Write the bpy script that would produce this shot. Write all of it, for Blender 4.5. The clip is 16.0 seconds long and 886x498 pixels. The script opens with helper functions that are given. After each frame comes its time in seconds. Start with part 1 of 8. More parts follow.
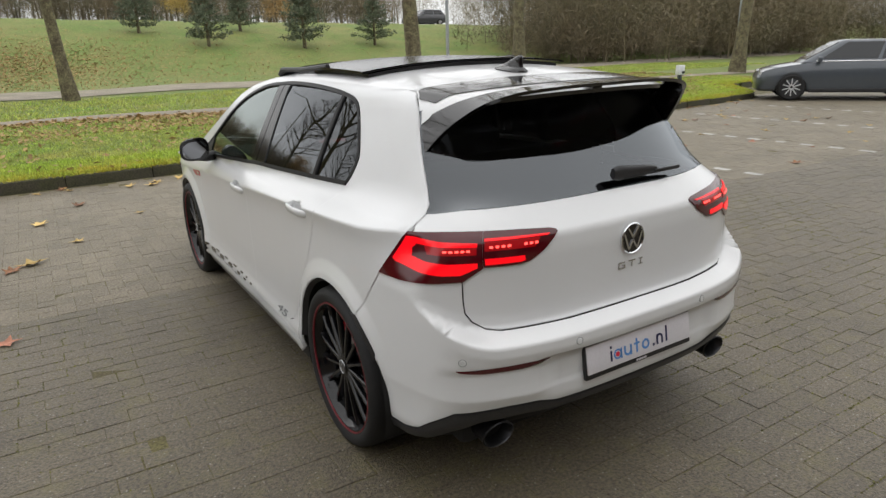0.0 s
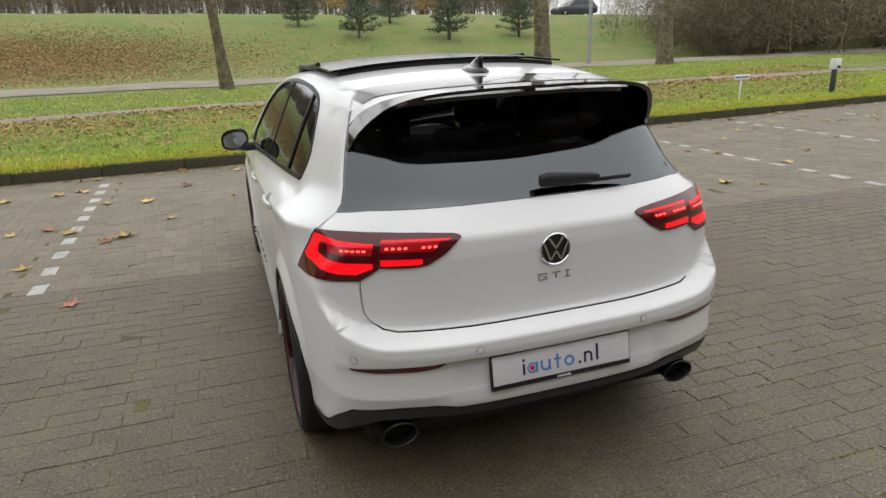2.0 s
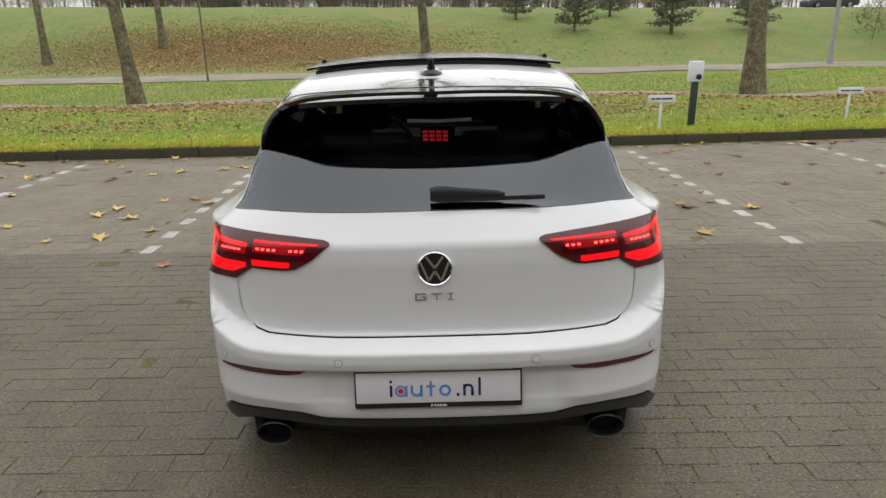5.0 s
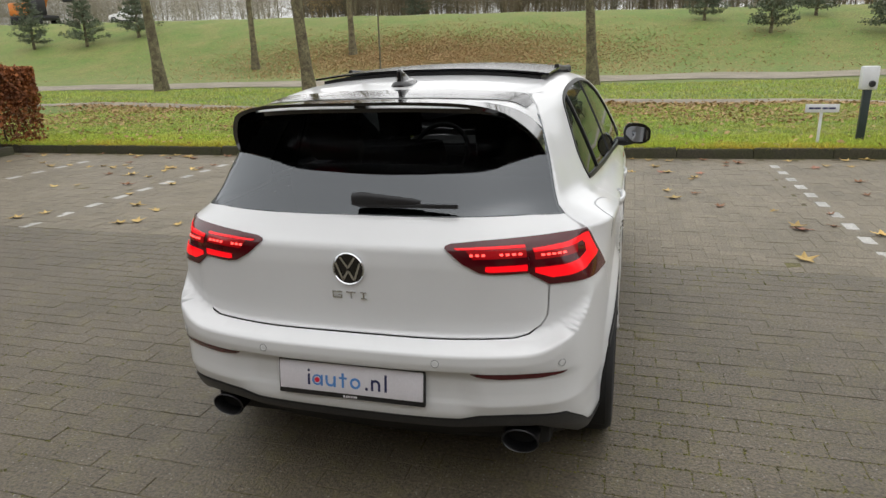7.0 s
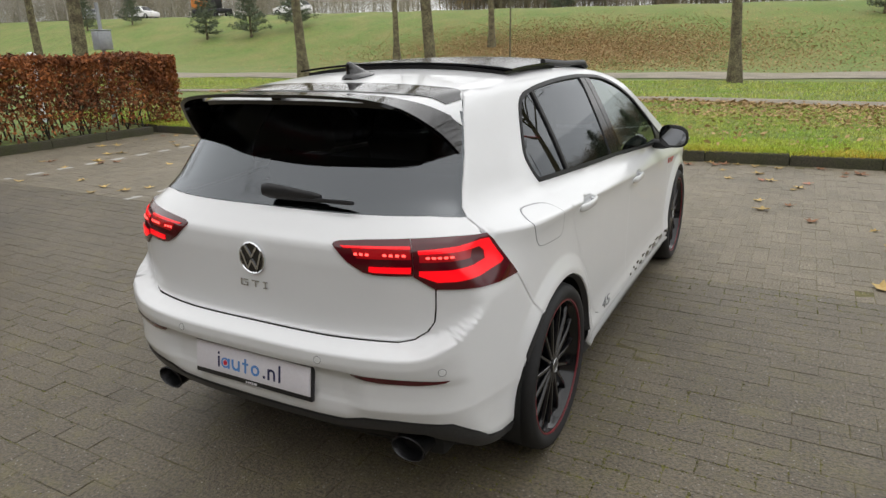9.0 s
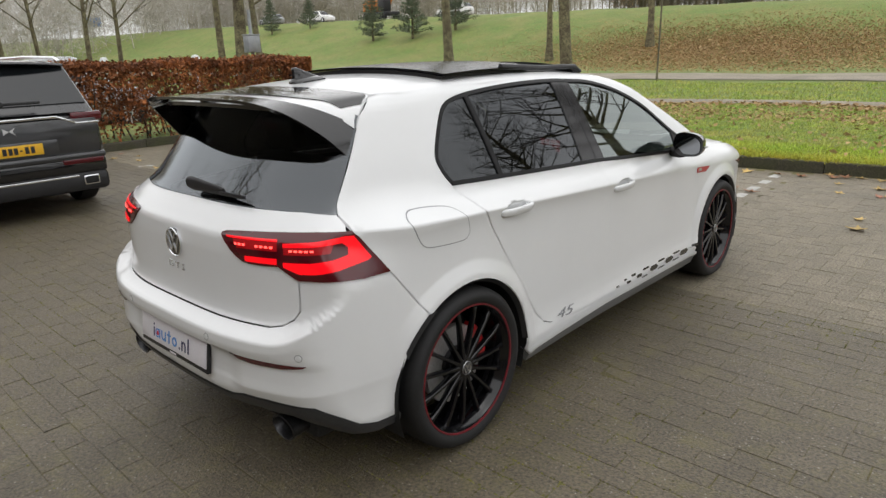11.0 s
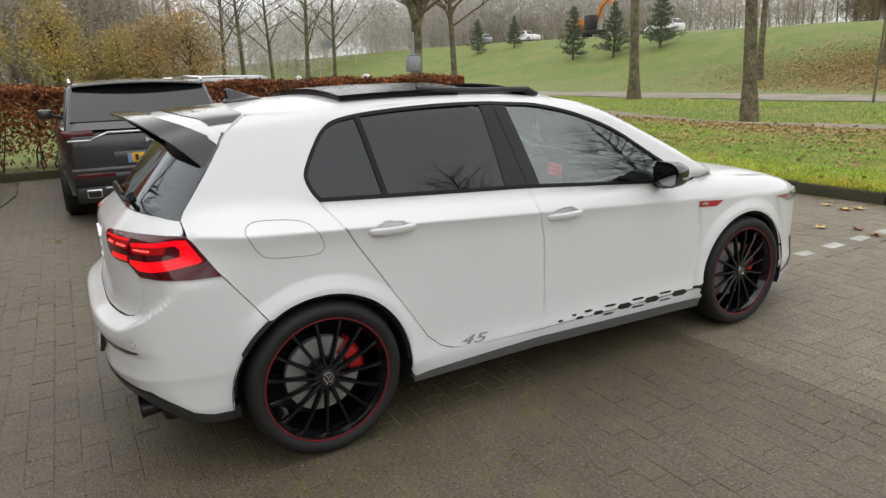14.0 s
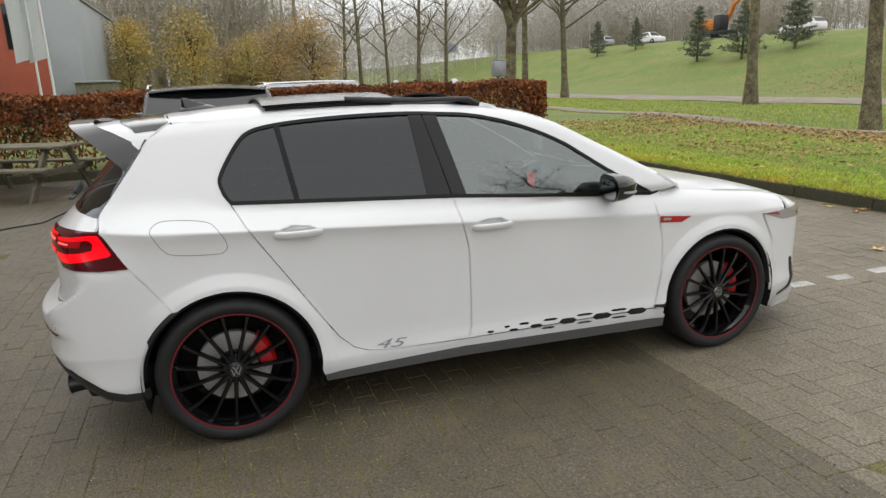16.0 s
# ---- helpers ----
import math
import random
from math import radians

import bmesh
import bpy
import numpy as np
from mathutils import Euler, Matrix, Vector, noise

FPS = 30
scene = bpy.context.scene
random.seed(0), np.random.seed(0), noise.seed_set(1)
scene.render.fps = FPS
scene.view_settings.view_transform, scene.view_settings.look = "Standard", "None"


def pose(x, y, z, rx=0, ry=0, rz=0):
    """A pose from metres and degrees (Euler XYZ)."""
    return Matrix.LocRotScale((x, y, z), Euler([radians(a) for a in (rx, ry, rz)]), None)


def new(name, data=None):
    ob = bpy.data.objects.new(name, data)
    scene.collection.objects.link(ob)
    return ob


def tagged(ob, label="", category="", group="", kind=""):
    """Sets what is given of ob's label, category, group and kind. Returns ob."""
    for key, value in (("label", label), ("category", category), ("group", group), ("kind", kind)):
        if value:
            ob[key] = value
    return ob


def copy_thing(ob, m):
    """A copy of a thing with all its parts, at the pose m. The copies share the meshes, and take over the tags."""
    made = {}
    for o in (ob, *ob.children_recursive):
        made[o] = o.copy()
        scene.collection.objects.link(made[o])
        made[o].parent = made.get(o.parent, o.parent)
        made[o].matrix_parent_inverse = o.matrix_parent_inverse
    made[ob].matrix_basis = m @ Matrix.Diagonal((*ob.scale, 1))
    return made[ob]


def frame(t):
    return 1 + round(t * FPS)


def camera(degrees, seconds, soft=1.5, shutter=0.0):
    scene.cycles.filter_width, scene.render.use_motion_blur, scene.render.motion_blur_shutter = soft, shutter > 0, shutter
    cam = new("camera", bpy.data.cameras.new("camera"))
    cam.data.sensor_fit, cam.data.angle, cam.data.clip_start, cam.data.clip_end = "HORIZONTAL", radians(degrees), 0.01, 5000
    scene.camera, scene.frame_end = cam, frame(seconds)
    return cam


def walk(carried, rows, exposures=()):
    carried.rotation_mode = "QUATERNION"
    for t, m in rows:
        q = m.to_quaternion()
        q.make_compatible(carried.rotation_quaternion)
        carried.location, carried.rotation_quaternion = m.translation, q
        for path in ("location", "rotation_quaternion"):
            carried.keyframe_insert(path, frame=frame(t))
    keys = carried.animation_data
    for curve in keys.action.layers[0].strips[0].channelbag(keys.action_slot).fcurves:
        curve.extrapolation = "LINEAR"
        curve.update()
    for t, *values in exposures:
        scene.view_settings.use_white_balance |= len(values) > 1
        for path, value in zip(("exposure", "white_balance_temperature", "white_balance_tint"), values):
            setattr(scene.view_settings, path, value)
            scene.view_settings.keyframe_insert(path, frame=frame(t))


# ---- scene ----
from mathutils import geometry

cam = camera(68.5, 16.0, soft=1.45)
METRES, EYE, TILT, LEAN, TURN = 6.694, 1.533, 0.0, 0.0, -31.6
ORIGIN_X, ORIGIN_Y = -1.707, -2.223
ROWS = [
    (0.0, 0.0, 0.0, 0.0, -0.44, -17.32, 1.42),
    (0.5, 0.035, -0.0086, 0.002, 3.02, -17.36, 1.38),
    (1.0, 0.061, -0.0109, 0.0007, 5.98, -17.21, 1.59),
    (1.5, 0.088, 0.0008, 0.0012, 9.26, -17.28, 1.71),
    (2.0, 0.1131, 0.0117, 0.0021, 12.46, -17.71, 1.6),
    (2.5, 0.1454, 0.0152, 0.0024, 15.83, -17.81, 1.29),
    (3.0, 0.1733, 0.0172, 0.0029, 18.99, -17.64, 0.99),
    (3.5, 0.1925, 0.0335, 0.001, 22.06, -17.48, 0.82),
    (4.0, 0.2117, 0.0549, 0.0026, 25.52, -17.73, 0.81),
    (6.5, 0.3233, 0.1339, 0.0029, 42.42, -17.73, 1.33),
    (7.0, 0.3544, 0.1547, 0.0049, 47.29, -17.18, 1.53),
    (7.5, 0.3771, 0.1733, 0.0038, 50.63, -16.87, 1.5),
    (8.0, 0.3869, 0.2014, 0.0019, 53.66, -17.11, 0.94),
    (8.5, 0.394, 0.227, 0.0029, 56.8, -17.63, 0.95),
    (9.0, 0.4147, 0.2529, 0.0026, 59.88, -17.48, 1.02),
    (11.5, 0.4878, 0.4029, 0.0031, 76.72, -16.61, 1.5),
    (12.0, 0.4914, 0.4315, 0.0004, 79.2, -15.83, 1.4),
    (12.5, 0.4896, 0.4668, 0.0029, 82.09, -15.58, 1.11),
    (13.0, 0.4964, 0.5004, 0.0024, 85.59, -15.39, 1.27),
    (13.5, 0.5113, 0.5374, 0.0039, 89.2, -15.41, 1.46),
    (14.0, 0.5101, 0.5661, 0.0009, 91.64, -15.23, 1.51),
    (14.5, 0.5022, 0.5989, 0.0043, 94.69, -14.9, 1.58),
    (15.0, 0.5039, 0.6329, 0.0044, 97.51, -14.63, 1.69),
    (15.5, 0.5102, 0.6717, 0.0051, 99.81, -14.61, 1.72),
    (16.0, 0.5021, 0.701, 0.0022, 102.1, -14.67, 1.68),
]
walk(cam, [(t, pose(ORIGIN_X, ORIGIN_Y, EYE, TILT, LEAN, TURN) @ pose(METRES * x, METRES * y, METRES * z, 90 + pitch, roll, yaw)) for t, x, y, z, yaw, pitch, roll in ROWS], exposures=[(0.0, 0.40), (16.0, 0.42)])

# ---- world, sun, exposure ----
world = bpy.data.worlds.new("overcast_sky")
scene.world = world
world.use_nodes = True
wn = world.node_tree.nodes
sky = wn.new("ShaderNodeTexSky")
sky.sky_type, sky.sun_disc, sky.sun_elevation, sky.sun_rotation = "NISHITA", False, radians(82), radians(90)
sky.air_density, sky.dust_density = 1.0, 2.0
grey = wn.new("ShaderNodeHueSaturation")
grey.inputs["Saturation"].default_value = 0.12
world.node_tree.links.new(sky.outputs[0], grey.inputs["Color"])
cloud = wn.new("ShaderNodeMix")
cloud.data_type = "RGBA"
cloud.inputs["Factor"].default_value, cloud.inputs["B"].default_value = 0.6, (6.2, 6.25, 6.3, 1)
world.node_tree.links.new(grey.outputs[0], cloud.inputs["A"])
world.node_tree.links.new(cloud.outputs["Result"], wn["Background"].inputs["Color"])
wn["Background"].inputs["Strength"].default_value = 0.146
sun = new("sun", bpy.data.lights.new("sun", "SUN"))
sun.data.energy, sun.data.angle, sun.data.color = 0.95, radians(170), (1.0, 0.97, 0.93)
sun.rotation_euler = Vector((0.13, 0.03, -0.99)).to_track_quat("-Z", "Y").to_euler()


# ---- materials ----
def mat(name, color, rough=0.6, metal=0.0, vary=0.0, scale=8.0, color2=None, fine=0.0, fine_scale=120.0, bump=0.0, bump_scale=80.0, coat=0.0, emit=None, emit_strength=0.0, piece=0.0, island=0.0, spec=None):
    """A surface: base colour with broad stains and fine grain, relief and gloss."""
    m = bpy.data.materials.new(name)
    m.use_nodes = True
    n, l = m.node_tree.nodes, m.node_tree.links
    b = n["Principled BSDF"]
    b.inputs["Roughness"].default_value, b.inputs["Metallic"].default_value = rough, metal
    b.inputs["Base Color"].default_value = (*color, 1)
    if spec is not None:
        b.inputs["Specular IOR Level"].default_value = spec
    if coat:
        b.inputs["Coat Weight"].default_value, b.inputs["Coat Roughness"].default_value = coat, 0.03
    if emit:
        b.inputs["Emission Color"].default_value, b.inputs["Emission Strength"].default_value = (*emit, 1), emit_strength
    geo = n.new("ShaderNodeNewGeometry")
    out = None
    if vary:
        tex = n.new("ShaderNodeTexNoise")
        tex.inputs["Scale"].default_value, tex.inputs["Detail"].default_value, tex.inputs["Roughness"].default_value = scale, 6, 0.65
        l.new(geo.outputs["Position"], tex.inputs["Vector"])
        ramp = n.new("ShaderNodeMapRange")
        ramp.inputs["From Min"].default_value, ramp.inputs["From Max"].default_value = 0.35, 0.65
        l.new(tex.outputs["Fac"], ramp.inputs["Value"])
        mix = n.new("ShaderNodeMix")
        mix.data_type = "RGBA"
        c2 = color2 or tuple(c * (1 - vary) for c in color)
        mix.inputs["A"].default_value, mix.inputs["B"].default_value = (*color, 1), (*c2, 1)
        l.new(ramp.outputs["Result"], mix.inputs["Factor"])
        out = mix.outputs["Result"]
    for amount, source in ((fine, "noise"), (piece, "object"), (island, "island")):
        if not amount:
            continue
        mr = n.new("ShaderNodeMapRange")
        mr.inputs["To Min"].default_value, mr.inputs["To Max"].default_value = 1 - amount, 1 + amount
        if source == "noise":
            tex = n.new("ShaderNodeTexNoise")
            tex.inputs["Scale"].default_value, tex.inputs["Detail"].default_value = fine_scale, 4
            l.new(geo.outputs["Position"], tex.inputs["Vector"])
            mr.inputs["From Min"].default_value, mr.inputs["From Max"].default_value = 0.3, 0.7
            l.new(tex.outputs["Fac"], mr.inputs["Value"])
        elif source == "object":
            l.new(n.new("ShaderNodeObjectInfo").outputs["Random"], mr.inputs["Value"])
        else:
            l.new(geo.outputs["Random Per Island"], mr.inputs["Value"])
        mul = n.new("ShaderNodeVectorMath")
        mul.operation = "MULTIPLY"
        if out:
            l.new(out, mul.inputs[0])
        else:
            mul.inputs[0].default_value = color
        l.new(mr.outputs["Result"], mul.inputs[1])
        out = mul.outputs["Vector"]
    if out:
        l.new(out, b.inputs["Base Color"])
    if bump:
        tex = n.new("ShaderNodeTexNoise")
        tex.inputs["Scale"].default_value, tex.inputs["Detail"].default_value = bump_scale, 5
        l.new(geo.outputs["Position"], tex.inputs["Vector"])
        bp = n.new("ShaderNodeBump")
        bp.inputs["Strength"].default_value, bp.inputs["Distance"].default_value = bump, 0.01
        l.new(tex.outputs["Fac"], bp.inputs["Height"])
        l.new(bp.outputs["Normal"], b.inputs["Normal"])
    return m


def glass_mat(name, tint, ior=1.5, gloss=(1.0, 1.0, 1.0)):
    """Thin tinted pane: clear tint with a mirror's gloss by Fresnel."""
    m = bpy.data.materials.new(name)
    m.use_nodes = True
    n, l = m.node_tree.nodes, m.node_tree.links
    n.remove(n["Principled BSDF"])
    clear, shine, mix, fres = n.new("ShaderNodeBsdfTransparent"), n.new("ShaderNodeBsdfGlossy"), n.new("ShaderNodeMixShader"), n.new("ShaderNodeFresnel")
    clear.inputs["Color"].default_value, shine.inputs["Roughness"].default_value, fres.inputs["IOR"].default_value = (*tint, 1), 0.015, ior
    shine.inputs["Color"].default_value = (*gloss, 1)
    l.new(fres.outputs[0], mix.inputs[0])
    l.new(clear.outputs[0], mix.inputs[1])
    l.new(shine.outputs[0], mix.inputs[2])
    l.new(mix.outputs[0], n["Material Output"].inputs["Surface"])
    return m


WHITE_PAINT = mat("white_car_paint", (0.74, 0.75, 0.76), 0.32, vary=0.02, scale=3, coat=0.7)
GLOSS_BLACK = mat("gloss_black_plastic", (0.006, 0.006, 0.007), 0.12, coat=0.6)
SATIN_BLACK = mat("satin_black_plastic", (0.016, 0.016, 0.018), 0.48, fine=0.2, bump=0.05, bump_scale=400)
DEEP_BLACK = mat("dull_black_lining", (0.008, 0.008, 0.008), 0.8, fine=0.2)
GREY_LIP = mat("satin_dark_grey_plastic", (0.036, 0.037, 0.040), 0.4, fine=0.15, bump=0.05, bump_scale=300)
RIM_BLACK = mat("rim_black_lacquer", (0.004, 0.004, 0.005), 0.12, spec=0.5)
RUBBER = mat("tyre_rubber", (0.010, 0.010, 0.011), 0.7, vary=0.3, scale=20, fine=0.2)
TRIM = mat("window_trim_black", (0.010, 0.010, 0.011), 0.4, spec=0.2)
CHROME = mat("chrome", (0.75, 0.76, 0.78), 0.08, 1.0)
STEEL = mat("brushed_steel", (0.45, 0.45, 0.46), 0.3, 1.0, fine=0.2)
DARK_STEEL = mat("dark_exhaust_steel", (0.05, 0.05, 0.053), 0.35, 0.9, fine=0.2)
DISC_STEEL = mat("brake_disc_steel", (0.5, 0.5, 0.5), 0.42, 0.7, fine=0.15)
RED_PAINT = mat("red_caliper_paint", (0.45, 0.008, 0.012), 0.3, coat=0.5)
# skirt grey holds the sky's sheen on its upward face
SKIRT_SKY_GREY = mat("satin_grey_skirt_sky_sheen", (0.125, 0.128, 0.135), 0.32, fine=0.12, coat=0.2)
RED_LINE = mat("dark_red_rim_line", (0.16, 0.009, 0.016), 0.4)
LIGHT_BASE = mat("tail_light_dark_red", (0.075, 0.002, 0.006), 0.12, coat=0.35)
LIGHT_GLOW = mat("tail_light_lit_red", (0.2, 0.0, 0.004), 0.2, emit=(1.0, 0.002, 0.008), emit_strength=0.75, coat=0.15)
LIGHT_DOTS = mat("tail_light_led_dots", (0.6, 0.05, 0.05), 0.2, emit=(1.0, 0.07, 0.06), emit_strength=2.2)
REFLECTOR = mat("dark_red_reflector", (0.10, 0.006, 0.012), 0.15, coat=0.5)
TINTED = glass_mat("privacy_glass", (0.03, 0.03, 0.034), 1.62, (0.92, 0.96, 1.0))
REAR_GLASS = glass_mat("rear_privacy_glass", (0.13, 0.13, 0.135), 1.95, (0.90, 0.95, 1.0))
SCREEN_GLASS = glass_mat("clear_windscreen_glass", (0.70, 0.76, 0.72), 1.5)
PILLAR = mat("black_pillar_film", (0.006, 0.006, 0.007), 0.10, spec=0.35)
CLEAR_TINT = glass_mat("green_tinted_glass", (0.17, 0.21, 0.19), 2.4, (0.92, 1.0, 0.98))
SEAT_CLOTH = mat("dark_seat_cloth", (0.03, 0.03, 0.032), 0.85, fine=0.3)
PLATE_WHITE = mat("white_plate", (0.72, 0.70, 0.74), 0.35, fine=0.03)
NAVY = mat("navy_print", (0.02, 0.025, 0.09), 0.5)
BLUE = mat("blue_print", (0.10, 0.27, 0.62), 0.5)
RED_PRINT = mat("red_print", (0.6, 0.02, 0.05), 0.5)
GREY_PRINT = mat("grey_print", (0.25, 0.26, 0.27), 0.4, fine=0.1)


# ---- builders ----
def mesh_object(name, verts, faces, material, parent=None, label="", smooth=True, normals=None):
    me = bpy.data.meshes.new(name)
    me.from_pydata([tuple(map(float, v)) for v in verts], [], [tuple(map(int, f)) for f in faces])
    if smooth:
        me.polygons.foreach_set("use_smooth", [True] * len(me.polygons))
    if material:
        me.materials.append(material)
    me.update()
    if normals is not None:
        me.normals_split_custom_set_from_vertices([tuple(map(float, v)) for v in normals])
    ob = new(name, me)
    ob.parent = parent
    if label:
        tagged(ob, label)
    return ob


def part(name, bm, material, parent, label="", smooth=True):
    """Links a bmesh as one mesh object under a thing or a part."""
    me = bpy.data.meshes.new(name)
    bm.normal_update()
    for f in bm.faces:
        f.smooth = smooth
    bm.to_mesh(me)
    bm.free()
    if smooth:
        me.set_sharp_from_angle(angle=radians(40))
    me.materials.append(material)
    ob = new(name, me)
    ob.parent = parent
    if label:
        tagged(ob, label)
    return ob


def thing(name, x=0.0, y=0.0, z=0.0, turn=0.0, label="", category="", group="", kind=""):
    ob = new(name)
    ob.empty_display_size = 0.1
    ob.matrix_basis = pose(x, y, z, 0, 0, turn)
    return tagged(ob, label, category, group, kind)


def box(bm, x0, x1, y0, y1, z0, z1, bevel=0.0, m=None):
    v = [bm.verts.new((x, y, z)) for x in (x0, x1) for y in (y0, y1) for z in (z0, z1)]
    fs = [bm.faces.new([v[i] for i in f]) for f in ((0, 1, 3, 2), (4, 6, 7, 5), (0, 4, 5, 1), (2, 3, 7, 6), (0, 2, 6, 4), (1, 5, 7, 3))]
    if bevel:
        es = list({e for f in fs for e in f.edges})
        r = bmesh.ops.bevel(bm, geom=es, offset=bevel, segments=2, profile=0.5, affect="EDGES")
        v = list({w for f in r["faces"] for w in f.verts} | {w for w in v if w.is_valid})
    if m is not None:
        bmesh.ops.transform(bm, matrix=m, verts=[w for w in v if w.is_valid])
    return bm


def tube(bm, points, radii, sides=8, cap=True):
    """A round tube through points with a radius at each."""
    rings, old = [], None
    for i, p in enumerate(points):
        p = Vector(p)
        d = Vector(points[min(i + 1, len(points) - 1)]) - Vector(points[max(i - 1, 0)])
        d.normalize()
        side = old - d * old.dot(d) if old else d.orthogonal()
        side.normalize()
        old = side
        up = d.cross(side)
        rings.append([bm.verts.new(p + (side * math.cos(a) + up * math.sin(a)) * radii[i]) for a in (2 * math.pi * k / sides for k in range(sides))])
    for a, b in zip(rings, rings[1:]):
        for k in range(sides):
            bm.faces.new((a[k], a[(k + 1) % sides], b[(k + 1) % sides], b[k]))
    if cap:
        bm.faces.new(rings[0][::-1])
        bm.faces.new(rings[-1])
    return bm


def lathe(bm, profile, segments, axis="x", m=None, close=False):
    """Turns (radius, along) pairs round an axis."""
    rings = []
    for r, h in profile:
        ring = []
        for k in range(segments):
            a = 2 * math.pi * k / segments
            c, s = r * math.cos(a), r * math.sin(a)
            ring.append(bm.verts.new({"x": (h, c, s), "y": (s, h, c), "z": (c, s, h)}[axis]))
        rings.append(ring)
    pairs = list(zip(rings, rings[1:])) + ([(rings[-1], rings[0])] if close else [])
    for a, b in pairs:
        for k in range(segments):
            bm.faces.new((a[k], a[(k + 1) % segments], b[(k + 1) % segments], b[k]))
    if m is not None:
        bmesh.ops.transform(bm, matrix=m, verts=[v for ring in rings for v in ring])
    bmesh.ops.recalc_face_normals(bm, faces=bm.faces)
    return bm


def prism(bm, outline, h0, h1, m=None, bevel=0.0):
    """A plate: an outline in x and y, from height h0 to h1."""
    lo, hi = [bm.verts.new((x, y, h0)) for x, y in outline], [bm.verts.new((x, y, h1)) for x, y in outline]
    n = len(outline)
    fs = [bm.faces.new(lo[::-1]), bm.faces.new(hi)] + [bm.faces.new((lo[i], lo[(i + 1) % n], hi[(i + 1) % n], hi[i])) for i in range(n)]
    bmesh.ops.recalc_face_normals(bm, faces=fs)
    vs = lo + hi
    if bevel:
        r = bmesh.ops.bevel(bm, geom=list(fs[1].edges), offset=bevel, segments=2, profile=0.5, affect="EDGES")
        vs = list({v for f in r["faces"] for v in f.verts} | {v for v in vs if v.is_valid})
    if m is not None:
        bmesh.ops.transform(bm, matrix=m, verts=vs)
    return bm


# ---- car body form ----
def sstep(a, b, t):
    t = np.clip((t - a) / (b - a), 0, 1)
    return t * t * (3 - 2 * t)


def spline(t, pts):
    """A smooth curve through (t, value) pairs."""
    p = np.array(pts, float)
    x, y = p[:, 0], p[:, 1]
    m = np.gradient(y, x)
    t = np.clip(t, x[0], x[-1])
    i = np.clip(np.searchsorted(x, t) - 1, 0, len(x) - 2)
    h = x[i + 1] - x[i]
    s = (t - x[i]) / h
    return (1 + 2 * s) * (1 - s) ** 2 * y[i] + s * (1 - s) ** 2 * h * m[i] + s * s * (3 - 2 * s) * y[i + 1] + s * s * (s - 1) * h * m[i + 1]


def smax(a, b, k):
    h = np.clip(0.5 + 0.5 * (a - b) / k, 0, 1)
    return b + (a - b) * h + k * h * (1 - h)


def smin(a, b, k):
    return -smax(-a, -b, k)


def crisp(t, pts, r=0.006):
    """Straight runs between (t, value) pairs with a small radius at each bend."""
    p = np.array(pts, float)
    return sum(np.interp(t + r * k, p[:, 0], p[:, 1]) for k in (-1.0, -0.6, -0.2, 0.2, 0.6, 1.0)) / 6


def ridge_z(y):
    """Height of the crease along the shoulder."""
    return 0.956 - 0.061 * y


def shelf_lift(a):
    """Rise of the bumper's upper crease towards the corner."""
    return 0.07 * np.clip((a - 0.58) / 0.175, 0, 1.25) ** 2


WHEELBASE, AXLE_Z, ARCH_R = 2.62, 0.322, 0.376
HANDLES = ((0.318, 0.924), (1.228, 0.865))
SIDE = [(0.1, 0.775), (0.2, 0.805), (0.26, 0.830), (0.31, 0.838), (0.36, 0.828), (0.42, 0.824), (0.6, 0.825), (0.8, 0.827), (1.2, 0.827)]
PLAN = [(-0.85, -0.19), (-0.7, -0.115), (-0.6, -0.072), (-0.5, -0.045), (-0.37, -0.022), (-0.1, -0.003), (0.2, 0.0), (1.3, 0.004), (2.3, -0.004), (2.7, -0.010), (2.9, -0.020), (3.05, -0.042), (3.2, -0.092), (3.4, -0.19), (3.5, -0.27)]
REAR = [(0.1, -0.48), (0.2, -0.60), (0.28, -0.690), (0.34, -0.745), (0.385, -0.772), (0.452, -0.796), (0.49, -0.792), (0.545, -0.790), (0.572, -0.801), (0.600, -0.806), (0.634, -0.803), (0.650, -0.772), (0.664, -0.742), (0.682, -0.725), (0.72, -0.721), (0.80, -0.7195), (0.90, -0.718), (0.945, -0.712), (0.963, -0.704), (1.0, -0.664), (1.042, -0.620), (1.12, -0.548)]
BASE = [(-0.6, 0.635), (-0.46, 0.672), (-0.2, 0.708), (0.057, 0.740), (0.5, 0.766), (1.056, 0.781), (1.6, 0.786), (2.4, 0.775)]
SHOULDER = [(-0.8, 1.15), (-0.46, 1.2), (-0.2, 1.3), (0.06, 1.22), (0.5, 0.88), (1.05, 0.60), (2.2, 0.45), (3.5, 0.45)]
DECK = [(-0.8, 1.06), (0.0, 1.065), (1.5, 1.01), (2.2, 0.975), (2.6, 0.945), (3.0, 0.888), (3.25, 0.81), (3.4, 0.73), (3.5, 0.62)]
ROOF = [(-0.8, 1.32), (-0.5, 1.372), (-0.25, 1.413), (0.1, 1.446), (0.5, 1.462), (0.9, 1.460), (1.3, 1.438), (1.6, 1.40)]


